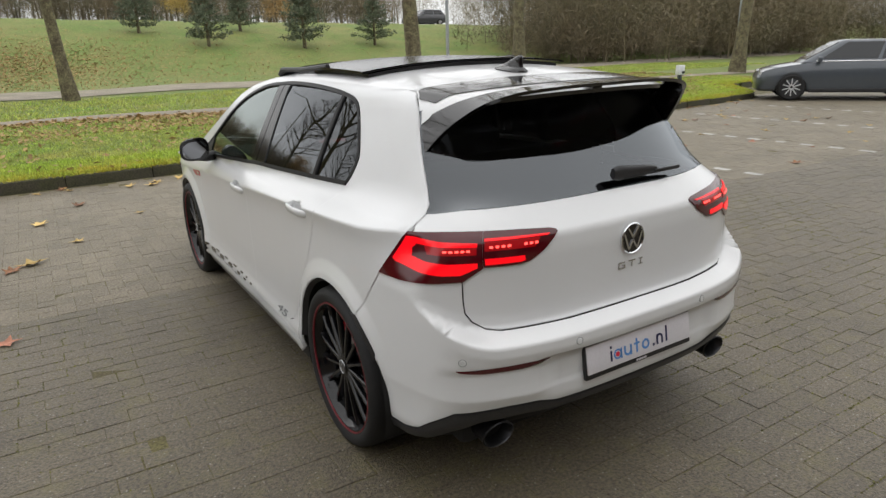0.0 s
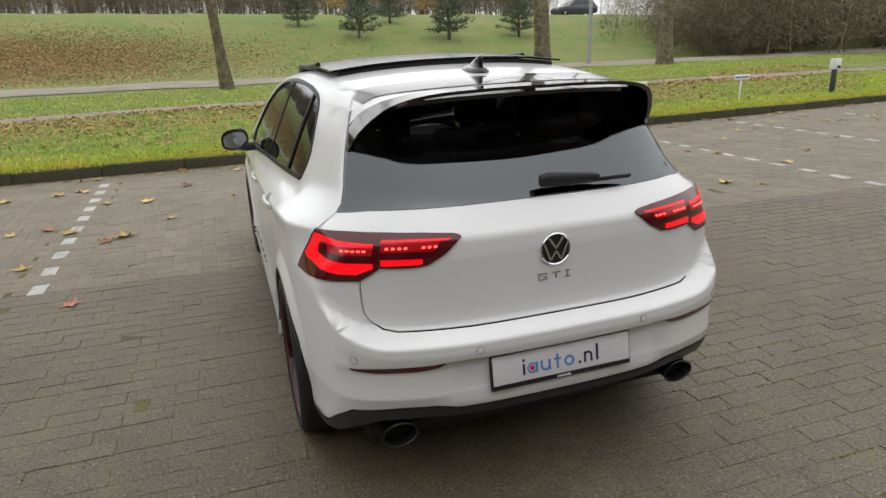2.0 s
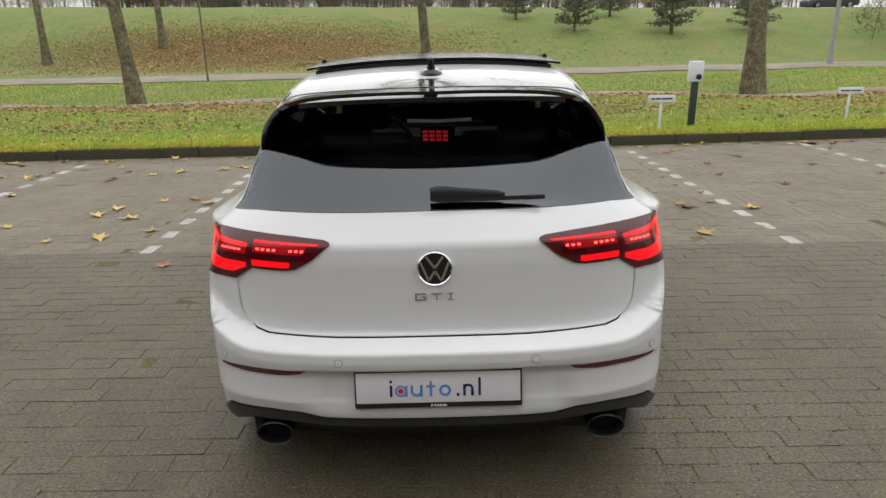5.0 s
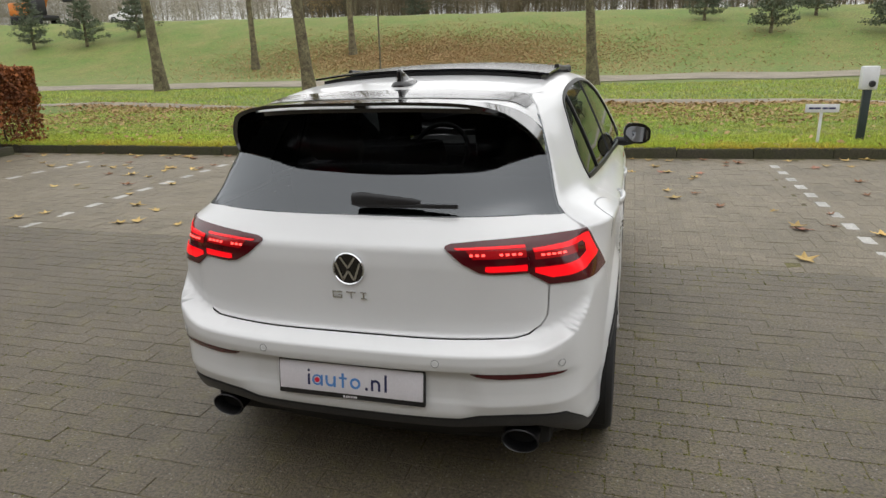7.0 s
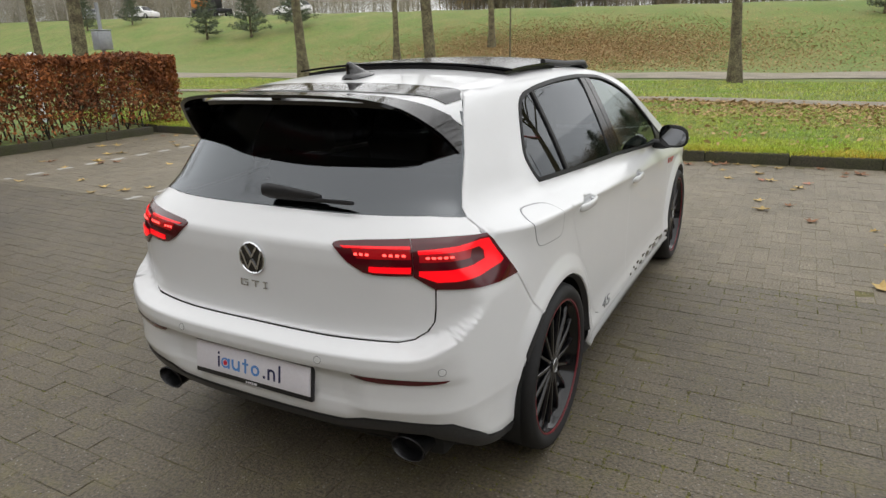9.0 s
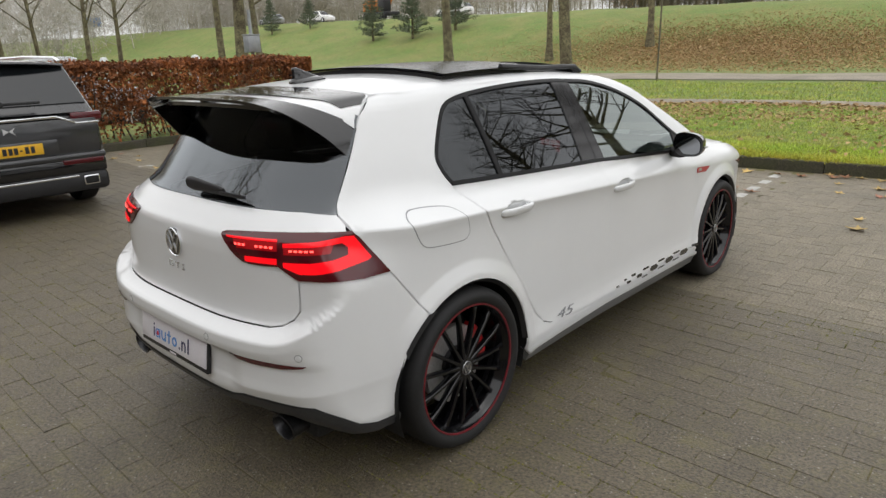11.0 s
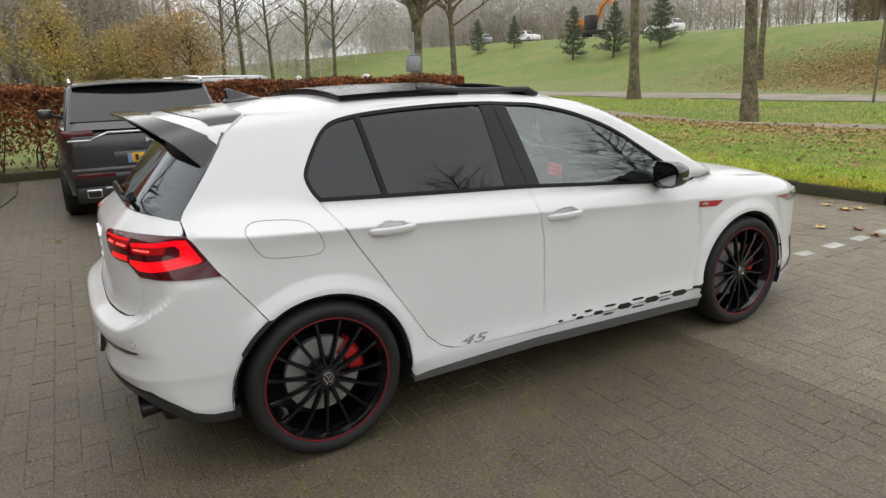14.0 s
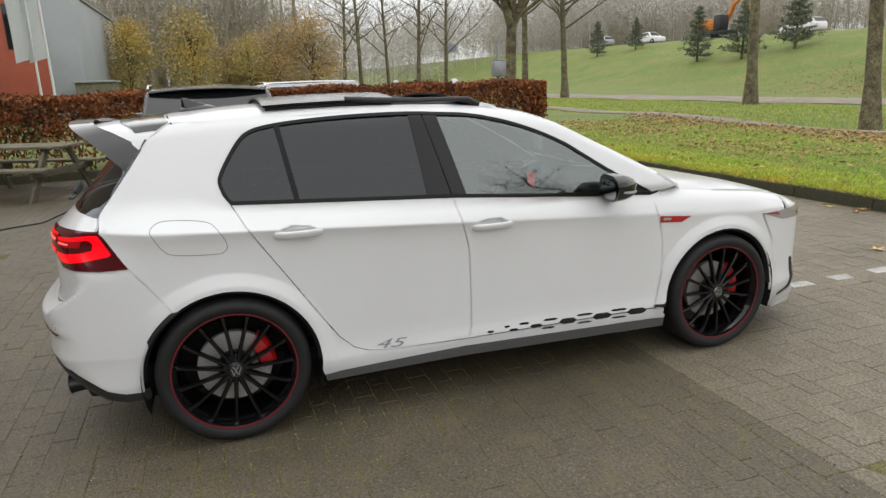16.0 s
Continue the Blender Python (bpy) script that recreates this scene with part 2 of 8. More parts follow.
def body(x, y, z):
    """Below nought inside the closed form of the car, above outside."""
    a = np.abs(x)
    zr = ridge_z(y)
    edge = 0.020 - 0.013 * sstep(1.0, 2.1, y) - 0.010 * sstep(-0.3, -0.5, y)
    wide = crisp(z, SIDE, 0.012) + spline(y, PLAN)
    wide = wide - 0.075 * sstep(-0.22, -0.62, y) * sstep(0.78, 0.98, z)
    wide = wide - crisp(z, [(0.0, 0.052), (0.31, 0.020), (0.36, 0.0105), (0.452, 0.0), (3.0, 0.0)], 0.004) * sstep(-0.28, -0.36, y)
    under = np.clip(zr - z, 0, 2)
    w = wide + edge * np.exp(-under / 0.05)
    for hy, hz in HANDLES:
        q = ((y - hy) / 0.088) ** 2 + ((z - hz - 0.004) / 0.030) ** 2
        w = w - 0.020 * (1 - sstep(0.25, 1.0, q))
    for c, f in ((0.0, 0.020), (WHEELBASE, 0.018)):
        r = np.hypot(y - c, z - AXLE_Z)
        w = w + f * np.exp(-((y - c) / np.where((y < c) & (c < 1), 0.55, 0.42)) ** 2) * (1 - sstep(0.50, 0.93, z)) * sstep(0.1, 0.3, z)
        w = w + crisp(r, [(0.0, 0.017), (0.398, 0.017), (0.452, 0.0), (3.0, 0.0)], 0.006) * sstep(0.2, 0.36, z) * (1 - sstep(-0.24, -0.42, y))
    slope = spline(y, SHOULDER)
    brow = (a - (wide + edge - slope * (z - zr))) / np.sqrt(1 + slope ** 2)
    lift = shelf_lift(a)
    zz = z - lift * sstep(0.56, 0.62, z) * (1 - sstep(0.76, 0.87, z))
    hollow = 0.020 * sstep(0.47, 0.36, a) * sstep(0.578, 0.562, z) * sstep(0.40, 0.47, z)
    tail = crisp(zz, REAR, 0.005) + hollow + (0.178 + 0.022 * sstep(0.64, 0.72, zz) + 0.03 * sstep(0.88, 1.0, z)) * (a / 0.8) ** 3.4
    corner = 0.030 + 0.025 * sstep(0.62, 0.50, z)
    low = smax(smax(smax(a - w, brow, 0.006), tail - y, corner), z - spline(y, DECK) + 0.03 * (a / 0.7) ** 4, 0.07)
    low = smax(low, y - 3.46 + 0.14 * (a / 0.8) ** 2.5, 0.12)
    u = z - 1.0
    g = spline(y, BASE) - 0.36 * u - 0.19 * np.clip(u, 0, 1) ** 2
    top = z - spline(y, ROOF) + 0.042 * (a / 0.6) ** 2.4
    back = (-0.618 + (z - 1.042) * 0.88 + 0.163 * (a / 0.657) ** 3 - y) * 0.75
    screen = (z - 1.432 + (y - 1.5) * 0.485 + 0.035 * (a / 0.65) ** 2) * 0.9
    high = smax(smax(smax((a - g) * 0.94, top, 0.06), back, 0.012), screen, 0.04)
    high = smax(high, 0.93 - z, 0.06)
    return smin(low, high, 0.014 + 0.045 * sstep(0.12, -0.12, y) * sstep(-0.62, -0.4, y))


def cast(o, d, far=2.0):
    """Where rays from outside, from o along d, meet the form."""
    o, d = np.broadcast_arrays(np.asarray(o, float), np.asarray(d, float))
    lo, hi = np.zeros(len(o)), np.full(len(o), far)
    for step in range(40):
        mid = (lo + hi) / 2
        p = o + d * mid[:, None]
        out = body(p[:, 0], p[:, 1], p[:, 2]) > 0
        lo, hi = np.where(out, mid, lo), np.where(out, hi, mid)
    return o + d * hi[:, None]


WRAP_Y, NOSE_Y = -0.10, 2.70


def resample(pts, step, rounds=0):
    p = [np.array(q, float) for q in pts]
    for _ in range(rounds):
        p = [w for a, b in zip(p, p[1:] + p[:1]) for w in (a * 0.75 + b * 0.25, a * 0.25 + b * 0.75)]
    out = []
    for a, b in zip(p, p[1:] + p[:1]):
        k = max(1, int(math.ceil(np.linalg.norm(b - a) / step)))
        out += [a + (b - a) * i / k for i in range(k)]
    return np.array(out)


def inside(p, poly):
    x, y = p[:, 0], p[:, 1]
    hit = np.zeros(len(p), bool)
    for (ax, ay), (bx, by) in zip(poly, np.roll(poly, -1, axis=0)):
        cross = (ay > y) != (by > y)
        hit ^= cross & (x < (bx - ax) * (y - ay) / ((by - ay) if by != ay else 1e-9) + ax)
    return hit


def edge_distance(p, poly):
    d = np.full(len(p), 9.0)
    for a, b in zip(poly, np.roll(poly, -1, axis=0)):
        ab = b - a
        t = np.clip(((p - a) @ ab) / max(ab @ ab, 1e-12), 0, 1)
        d = np.minimum(d, np.linalg.norm(p - a - t[:, None] * ab, axis=1))
    return d


def onto(uv, mode):
    """Points of a drawing plane carried onto the car's form."""
    u, v = uv[:, 0], uv[:, 1]
    one = np.ones(len(u))
    if mode == "side":
        o, d = np.stack([1.3 * one, u, v], 1), np.array([[-1.0, 0, 0]])
    elif mode == "rear":
        o, d = np.stack([u, -1.6 * one, v], 1), np.array([[0, 1.0, 0]])
    elif mode == "top":
        o, d = np.stack([u, v, 2.2 * one], 1), np.array([[0, 0, -1.0]])
    elif mode == "front":
        o, d = np.stack([u, 4.2 * one, v], 1), np.array([[0, -1.0, 0]])
    elif mode == "nose":
        a = u / 0.75
        d = np.stack([-np.sin(a), -np.cos(a), 0 * a], 1)
        o = np.stack([0 * a, NOSE_Y * one, v], 1) - 1.7 * d
    else:
        a = u / 0.75
        d = np.stack([-np.sin(a), np.cos(a), 0 * a], 1)
        o = np.stack([0 * a, WRAP_Y * one, v], 1) - 1.8 * d
    p = cast(o, np.broadcast_to(d, o.shape), 1.75)
    e = 1e-3
    g = np.stack([body(p[:, 0] + e * (k == 0), p[:, 1] + e * (k == 1), p[:, 2] + e * (k == 2)) - body(p[:, 0] - e * (k == 0), p[:, 1] - e * (k == 1), p[:, 2] - e * (k == 2)) for k in range(3)], 1)
    return p, g / np.linalg.norm(g, axis=1)[:, None]


def wrap(*pairs):
    """Outline round the tail from (degrees from straight back, height)."""
    return [(radians(a) * 0.75, z) for a, z in pairs]


def both(pairs):
    """An outline from its right half, from the middle out and back to the middle."""
    return list(pairs) + [(-a, z) for a, z in reversed(pairs) if abs(a) > 1e-6]


def skin(name, outline, mode, material, parent, label="", offset=0.0, h=0.022, flange=0.014, rounds=0, mirror=False, dense=(), creases=()):
    """A sheet of the car's outside within an outline, with its edges turned in."""
    edge = resample(outline, h * 0.7, rounds)
    lo, hi = edge.min(0), edge.max(0)
    gx, gy = np.meshgrid(np.arange(lo[0], hi[0], h), np.arange(lo[1], hi[1], h))
    inner = np.stack([gx.ravel(), gy.ravel()], 1)
    inner = inner[inside(inner, edge)]
    if len(inner):
        inner = inner[edge_distance(inner, edge) > h * 0.45]
    for du, dv, ru, rv in dense:
        fx, fy = np.meshgrid(np.arange(du - ru, du + ru, 0.011), np.arange(dv - rv, dv + rv, 0.0075))
        more = np.stack([fx.ravel(), fy.ravel()], 1)
        more = more[inside(more, edge)]
        more = more[edge_distance(more, edge) > 0.006]
        inner = inner[(np.abs(inner[:, 0] - du) > ru) | (np.abs(inner[:, 1] - dv) > rv)]
        inner = np.concatenate([inner, more])
    for fold in creases:
        run = resample(fold, 0.011)
        run = run[: int(np.argmin(np.linalg.norm(run - np.array(fold[-1]), axis=1))) + 1]
        way = np.gradient(run, axis=0)
        way /= np.linalg.norm(way, axis=1)[:, None]
        rows_ = np.concatenate([run + np.stack([-way[:, 1], way[:, 0]], 1) * d for d in (-0.010, -0.0035, 0.0035, 0.010)])
        inner = inner[np.array([np.min(np.linalg.norm(run - q, axis=1)) for q in inner]) > 0.014]
        rows_ = rows_[inside(rows_, edge)]
        inner = np.concatenate([inner, rows_[edge_distance(rows_, edge) > 0.005]])
    pts = [Vector(q) for q in edge] + [Vector(q) for q in inner]
    n = len(edge)
    vs, _, faces, orig, _, _ = geometry.delaunay_2d_cdt(pts, [(i, (i + 1) % n) for i in range(n)], [], 1, 1e-6)
    uv = np.array([tuple(v) for v in vs])
    p, nor = onto(uv, mode)
    p = p + nor * offset
    count = {}
    fs = []
    for f in faces:
        a, b, c = (p[i] for i in f[:3])
        g = nor[list(f)].mean(0)
        f = list(f) if np.dot(np.cross(b - a, c - a), g) > 0 else list(f)[::-1]
        fs.append(f)
        for i, j in zip(f, f[1:] + f[:1]):
            count[(i, j)] = 1
    rim = [(i, j) for i, j in count if (j, i) not in count]
    ids, vp, vn = {}, list(p), list(nor)
    for i, j in rim:
        for k in (i, j):
            if k not in ids:
                ids[k] = (len(vp), len(vp) + 1)
                vp += [p[k], p[k] - nor[k] * flange]
                vn += [nor[k], nor[k]]
    fs += [[ids[i][0], ids[i][1], ids[j][1], ids[j][0]] for i, j in rim]
    vp, vn = np.array(vp), np.array(vn)
    if mirror:
        vp, vn = vp * (-1, 1, 1), vn * (-1, 1, 1)
        fs = [f[::-1] for f in fs]
    return mesh_object(name, vp, fs, material, parent, label, True, vn)


def arc(cy, cz, r, a0, a1, n=14):
    return [(cy + r * math.cos(radians(a0 + (a1 - a0) * i / n)), cz + r * math.sin(radians(a0 + (a1 - a0) * i / n))) for i in range(n + 1)]


def angle_of(x, z):
    """Degrees round the tail of the point at x and z on the car's back."""
    q, _ = onto(np.array([[x, z]]), "rear")
    return math.degrees(math.atan2(q[0, 0], WRAP_Y - q[0, 1])), z


def band(name, outline, width, mode, material, parent, label="", offset=0.0, mirror=False, rounds=0, thick=0.006):
    """A narrow raised frame that follows an outline inward."""
    edge = resample(outline, 0.02, rounds)
    inn = np.array(shrink(edge, width))
    p, n = onto(np.concatenate([edge, inn]), mode)
    k = len(edge)
    top = p + n * offset
    vp = np.concatenate([top, top - n * thick])
    fs = []
    for i in range(k):
        j = (i + 1) % k
        fs += [(i, j, k + j, k + i), (2 * k + i, 2 * k + j, j, i), (k + i, k + j, 3 * k + j, 3 * k + i)]
    sgn = -1 if mirror else 1
    a, b, c = vp[fs[0][0]], vp[fs[0][1]], vp[fs[0][2]]
    if (np.dot(np.cross(b - a, c - a), n[0]) < 0) != mirror:
        fs = [f[::-1] for f in fs]
    return mesh_object(name, vp * (sgn, 1, 1), fs, material, parent, label, False)


def shrink(poly, d):
    """The outline drawn in by d all round."""
    p = np.array(poly, float)
    area = sum(a[0] * b[1] - b[0] * a[1] for a, b in zip(p, np.roll(p, -1, axis=0)))
    e = np.roll(p, -1, axis=0) - p
    nrm = np.stack([-e[:, 1], e[:, 0]], 1) / np.linalg.norm(e, axis=1)[:, None] * (1 if area > 0 else -1)
    m = nrm + np.roll(nrm, 1, axis=0)
    m *= (2 / np.maximum((m * m).sum(1), 1.0))[:, None]
    return [tuple(q) for q in p + m * d]


def seat_on(x, y_or_z, mode):
    """Place and normal on the car's form, as a pose with z outward and y up."""
    p, n = onto(np.array([[x, y_or_z]]), mode)
    p, n = Vector(p[0]), Vector(n[0])
    up = (Vector((0, 0, 1)) - n * n.z).normalized()
    return Matrix.Translation(p) @ Matrix((up.cross(n), up, n)).transposed().to_4x4()


# ---- the white hatchback ----
hatchback = thing("hatchback", label="white five-door hatchback with lit red tail lights on brick paving", category="car")
hatchback.matrix_basis = pose(0, 0, -0.004, 0, -0.6, 0)
DLO = [(0.057, 1.048), (0.03, 1.085), (0.013, 1.14), (0.023, 1.175), (0.062, 1.24), (0.112, 1.310), (0.155, 1.347), (0.225, 1.368), (0.37, 1.385), (0.63, 1.399), (0.90, 1.400), (1.04, 1.391), (1.20, 1.381), (1.343, 1.352), (1.49, 1.309), (1.67, 1.233), (1.818, 1.135), (1.96, 1.045), (2.184, 0.928), (2.16, 0.920), (1.054, 1.003)]


def eased(pts, rounds=2):
    """An open line with its corners cut, ends kept."""
    p = [np.array(q, float) for q in pts]
    for _ in range(rounds):
        p = [p[0]] + [w for a, b in zip(p, p[1:]) for w in (a * 0.75 + b * 0.25, a * 0.25 + b * 0.75)] + [p[-1]]
    return [tuple(map(float, q)) for q in p]


DLO = eased(DLO[:-2]) + DLO[-2:]
REAR_GAP = [(0.057, 1.047), (0.096, 0.979), (0.171, 0.86), (0.256, 0.731), (0.367, 0.561), (0.465, 0.413), (0.528, 0.355), (0.593, 0.329), (0.70, 0.316)]
MID_GAP = [(1.054, 1.002), (1.074, 0.89), (1.11, 0.76), (1.115, 0.564), (1.113, 0.364), (1.086, 0.308)]
FRONT_GAP = [(2.165, 0.918), (2.183, 0.815), (2.223, 0.67), (2.221, 0.513), (2.176, 0.306)]

HATCH_EDGE = [(-0.165, 1.388), (-0.248, 1.33), (-0.292, 1.27), (-0.338, 1.205), (-0.380, 1.15), (-0.417, 1.10), (-0.453, 1.055), (-0.466, 1.03), (-0.462, 1.0)]
GAP = 0.0024
rear_arch_line = arc(0, AXLE_Z, ARCH_R, 125, -8, 24)
front_arch = arc(WHEELBASE, AXLE_Z, ARCH_R, 15, 186, 22)
quarter = [(-0.40, 0.848), (-0.366, 0.834)] + rear_arch_line + [(0.385, 0.262), (1.06, 0.280), (2.235, 0.252), (2.235, 0.296), (1.086, 0.302)] + REAR_GAP[::-1] + DLO[1:-2] \
    + [(2.32, 0.955), (2.083, 1.101), (1.9, 1.2), (1.714, 1.292), (1.5, 1.372), (1.3, 1.402), (0.9, 1.422), (0.4, 1.426), (0.0, 1.412)] + HATCH_EDGE + [(-0.463, 0.965), (-0.44, 0.90)]
rear_door = REAR_GAP + MID_GAP[::-1]
front_door = MID_GAP + FRONT_GAP[::-1]
BONNET = [(0.715, 2.27), (0.735, 2.6), (0.712, 2.9), (0.655, 3.1), (0.55, 3.24), (0.3, 3.33), (0.0, 3.36)]
bonnet_rim = onto(np.array(BONNET), "top")[0]
WING_TOP = [(float(q[1]), float(q[2]) - 0.003) for q in bonnet_rim[3::-1]]
BUMPER_TOP = [(math.degrees(math.atan2(q[0], q[1] - NOSE_Y)), float(q[2]) - 0.003) for q in bonnet_rim[:2:-1]]
fender = FRONT_GAP + [(2.205, 0.298)] + front_arch[::-1][1:-2] + [(2.985, 0.44), (3.0, 0.60), (2.90, 0.748), (3.10, 0.748)] + WING_TOP + [(2.33, 0.94)]
FLAP = [(-0.272, 0.984), (-0.24, 1.007), (-0.19, 1.010), (-0.065, 1.000), (-0.012, 0.980), (0.032, 0.897), (0.012, 0.863), (-0.032, 0.860), (-0.183, 0.870), (-0.224, 0.888), (-0.262, 0.958)]
PANE_REAR = [(0.062, 1.058), (0.040, 1.088), (0.024, 1.14), (0.033, 1.173), (0.07, 1.236), (0.12, 1.303), (0.16, 1.336), (0.225, 1.357), (0.279, 1.362), (0.330, 1.046)]
PANE_MID = [(0.347, 1.045), (0.297, 1.364), (0.37, 1.373), (0.63, 1.387), (0.905, 1.388), (0.936, 1.018)]
PANE_FRONT = [(1.118, 1.008), (1.03, 1.378), (1.2, 1.367), (1.34, 1.339), (1.48, 1.297), (1.655, 1.222), (1.80, 1.125), (1.925, 1.045), (1.945, 0.948)]
SHOULDER_LINE = [(y, float(ridge_z(y))) for y in np.linspace(-0.42, 1.9, 70)]
REAR_FLARES = [arc(0, AXLE_Z, r, 150, 8, 40) for r in (0.398, 0.452)]
FRONT_FLARES = [arc(WHEELBASE, AXLE_Z, r, 170, 30, 40) for r in (0.398, 0.452)]
for side in (False, True):
    quarter_panel = skin("quarter_panel", shrink(quarter, GAP * 0.8), "side", WHITE_PAINT, hatchback, mirror=side, creases=[SHOULDER_LINE] + REAR_FLARES)
    back_door = skin("rear_side_door", shrink(rear_door, GAP), "side", WHITE_PAINT, hatchback, mirror=side, dense=[(0.318, 0.928, 0.115, 0.045)], creases=[SHOULDER_LINE] + REAR_FLARES)
    fore_door = skin("front_side_door", shrink(front_door, GAP), "side", WHITE_PAINT, hatchback, mirror=side, dense=[(1.228, 0.869, 0.115, 0.045)], creases=[SHOULDER_LINE])
    wing = skin("front_wing", shrink(fender, GAP), "side", WHITE_PAINT, hatchback, mirror=side, creases=FRONT_FLARES)
    skin("side_lining", [(-0.36, 0.95), (-0.22, 0.68)] + arc(0, AXLE_Z, ARCH_R + 0.01, 122, -8, 16) + [(0.39, 0.27), (2.23, 0.26)] + front_arch[::-1] + [(3.0, 0.7), (2.5, 0.86), (2.2, 0.90), (1.03, 0.98), (0.08, 1.02), (-0.2, 0.98)], "side", DEEP_BLACK, hatchback, offset=-0.02, mirror=side, h=0.05)
    skin("arch_guard", arc(0, AXLE_Z, ARCH_R - 0.004, 121, 152, 10) + arc(0, AXLE_Z, ARCH_R + 0.013, 149, 126, 10), "side", SATIN_BLACK, hatchback, "black rubber guard on the arch", offset=0.006, flange=0.012, mirror=side, h=0.03)
    # windows with their black surround
    band("window_surround", DLO, 0.0135, "side", TRIM, hatchback, "black window surround", offset=0.003, mirror=side, thick=0.02)
    skin("window_pillar", [(0.326, 1.040), (0.277, 1.364), (0.299, 1.366), (0.350, 1.040)], "side", TRIM, back_door, "black window divider", offset=0.003, mirror=side)
    skin("pillar_cover", [(0.931, 1.012), (0.900, 1.389), (0.960, 1.391), (1.047, 1.007)], "side", PILLAR, back_door, "gloss black door pillar", offset=0.001, mirror=side)
    skin("pillar_cover", [(1.056, 1.006), (0.968, 1.391), (1.034, 1.384), (1.124, 1.003)], "side", PILLAR, fore_door, "gloss black door pillar", offset=0.001, mirror=side)
    skin("mirror_triangle", [(1.940, 0.945), (1.920, 1.055), (1.955, 1.040), (2.175, 0.928)], "side", SATIN_BLACK, fore_door, "black mirror corner", offset=0.001, mirror=side)
    for holder, pane, glass in ((quarter_panel, PANE_REAR, TINTED), (back_door, PANE_MID, TINTED), (fore_door, PANE_FRONT, CLEAR_TINT)):
        skin("window_pane", shrink(pane, -0.004), "side", glass, holder, offset=-0.004, mirror=side, flange=0.002, h=0.04).visible_shadow = False
    # belt weather strip
    skin("belt_strip", [(0.058, 1.046), (1.054, 1.001), (2.17, 0.918), (2.17, 0.929), (1.054, 1.013), (0.053, 1.059)], "side", TRIM, hatchback, "black belt strip", offset=0.006, mirror=side)
    # grey side skirt, its plastic lightened for the sky it reflects
    skin("side_skirt", [(0.380, 0.262), (1.06, 0.281), (2.24, 0.253), (2.26, 0.184), (1.06, 0.222), (0.392, 0.214)], "side", SKIRT_SKY_GREY, hatchback, "satin grey side skirt, lightened with sky sheen", offset=0.012, flange=0.05, mirror=side)
    skin("skirt_ledge", [(0.374, 0.274), (1.06, 0.297), (2.235, 0.268), (2.235, 0.252), (1.06, 0.280), (0.380, 0.261)], "side", WHITE_PAINT, hatchback, "white ledge above the skirt", offset=0.016, flange=0.02, mirror=side)
    if not side:
        skin("fuel_flap", shrink(FLAP, 0.003), "side", WHITE_PAINT, quarter_panel, offset=0.0012, rounds=2, flange=0.002, h=0.014, creases=[SHOULDER_LINE])
        band("flap_joint", FLAP, 0.0032, "side", GREY_PRINT, quarter_panel, "dark joint round the fuel flap", offset=0.0010, rounds=2, thick=0.002)
    sx = -1 if side else 1
    flip = Matrix.Diagonal((sx, 1, 1, 1))
    # door handles: a cup and a bar
    for door, y, z in ((back_door, 0.318, 0.924), (fore_door, 1.228, 0.865)):
        m = flip @ seat_on(y, z, "side") @ pose(0, 0, 0.020)
        bm = bmesh.new()
        n = 24
        rows = []
        for t in (-1, -0.995, -0.97, -0.92, -0.8, -0.5, 0, 0.5, 0.8, 0.92, 0.97, 0.995, 1):
            e = max(0.0, 1 - abs(t) ** 8) ** 0.5
            bow = 0.016 * (1 - abs(t) ** 3)
            rows.append([bm.verts.new((t * 0.108, (0.002 + 0.0155 * e) * math.copysign(abs(math.cos(a)) ** 0.8, math.cos(a)) - 0.002 * t * t, bow - 0.004 + (0.001 + 0.0085 * e) * math.sin(a))) for a in (2 * math.pi * q / n for q in range(n))])
        for a, b in zip(rows, rows[1:]):
            for q in range(n):
                bm.faces.new((a[q], b[q], b[(q + 1) % n], a[(q + 1) % n]))
        bm.faces.new(rows[0])
        bm.faces.new(rows[-1][::-1])
        for t in (-0.075, 0.075):
            box(bm, t - 0.012, t + 0.012, -0.008, 0.008, -0.026, 0.004, 0.002)
        bmesh.ops.recalc_face_normals(bm, faces=bm.faces)
        bmesh.ops.transform(bm, matrix=m, verts=bm.verts)
        if side:
            bmesh.ops.reverse_faces(bm, faces=bm.faces)
        part("door_handle", bm, WHITE_PAINT, door, "white pull handle")
    # red wing badge
    skin("wing_badge", [(2.195, 0.808), (2.391, 0.792), (2.335, 0.764), (2.198, 0.775)], "side", RED_PAINT, wing, "thin red badge", offset=0.004, mirror=side, flange=0.004)
    skin("badge_bar", [(2.212, 0.799), (2.262, 0.795), (2.262, 0.782), (2.213, 0.784)], "side", CHROME, wing, "small silver lettering bar", offset=0.006, mirror=side, flange=0.003)
    # hexagon chain low on the doors, growing towards the front, with flat halves above and below
    chain = [(1.21, 0.0, 0.036, 0.010), (1.300, 0.014, 0.034, 0.010), (1.335, -0.006, 0.052, 0.013), (1.395, 0.018, 0.058, 0.012), (1.46, -0.002, 0.070, 0.018), (1.53, -0.022, 0.080, 0.010), (1.545, 0.020, 0.088, 0.011),
             (1.645, 0.0, 0.105, 0.029), (1.745, -0.021, 0.100, 0.010), (1.745, 0.021, 0.100, 0.011), (1.850, 0.0, 0.118, 0.032), (1.955, -0.021, 0.100, 0.010), (1.955, 0.021, 0.104, 0.011), (2.065, 0.0, 0.124, 0.033), (2.205, 0.016, 0.075, 0.016)]
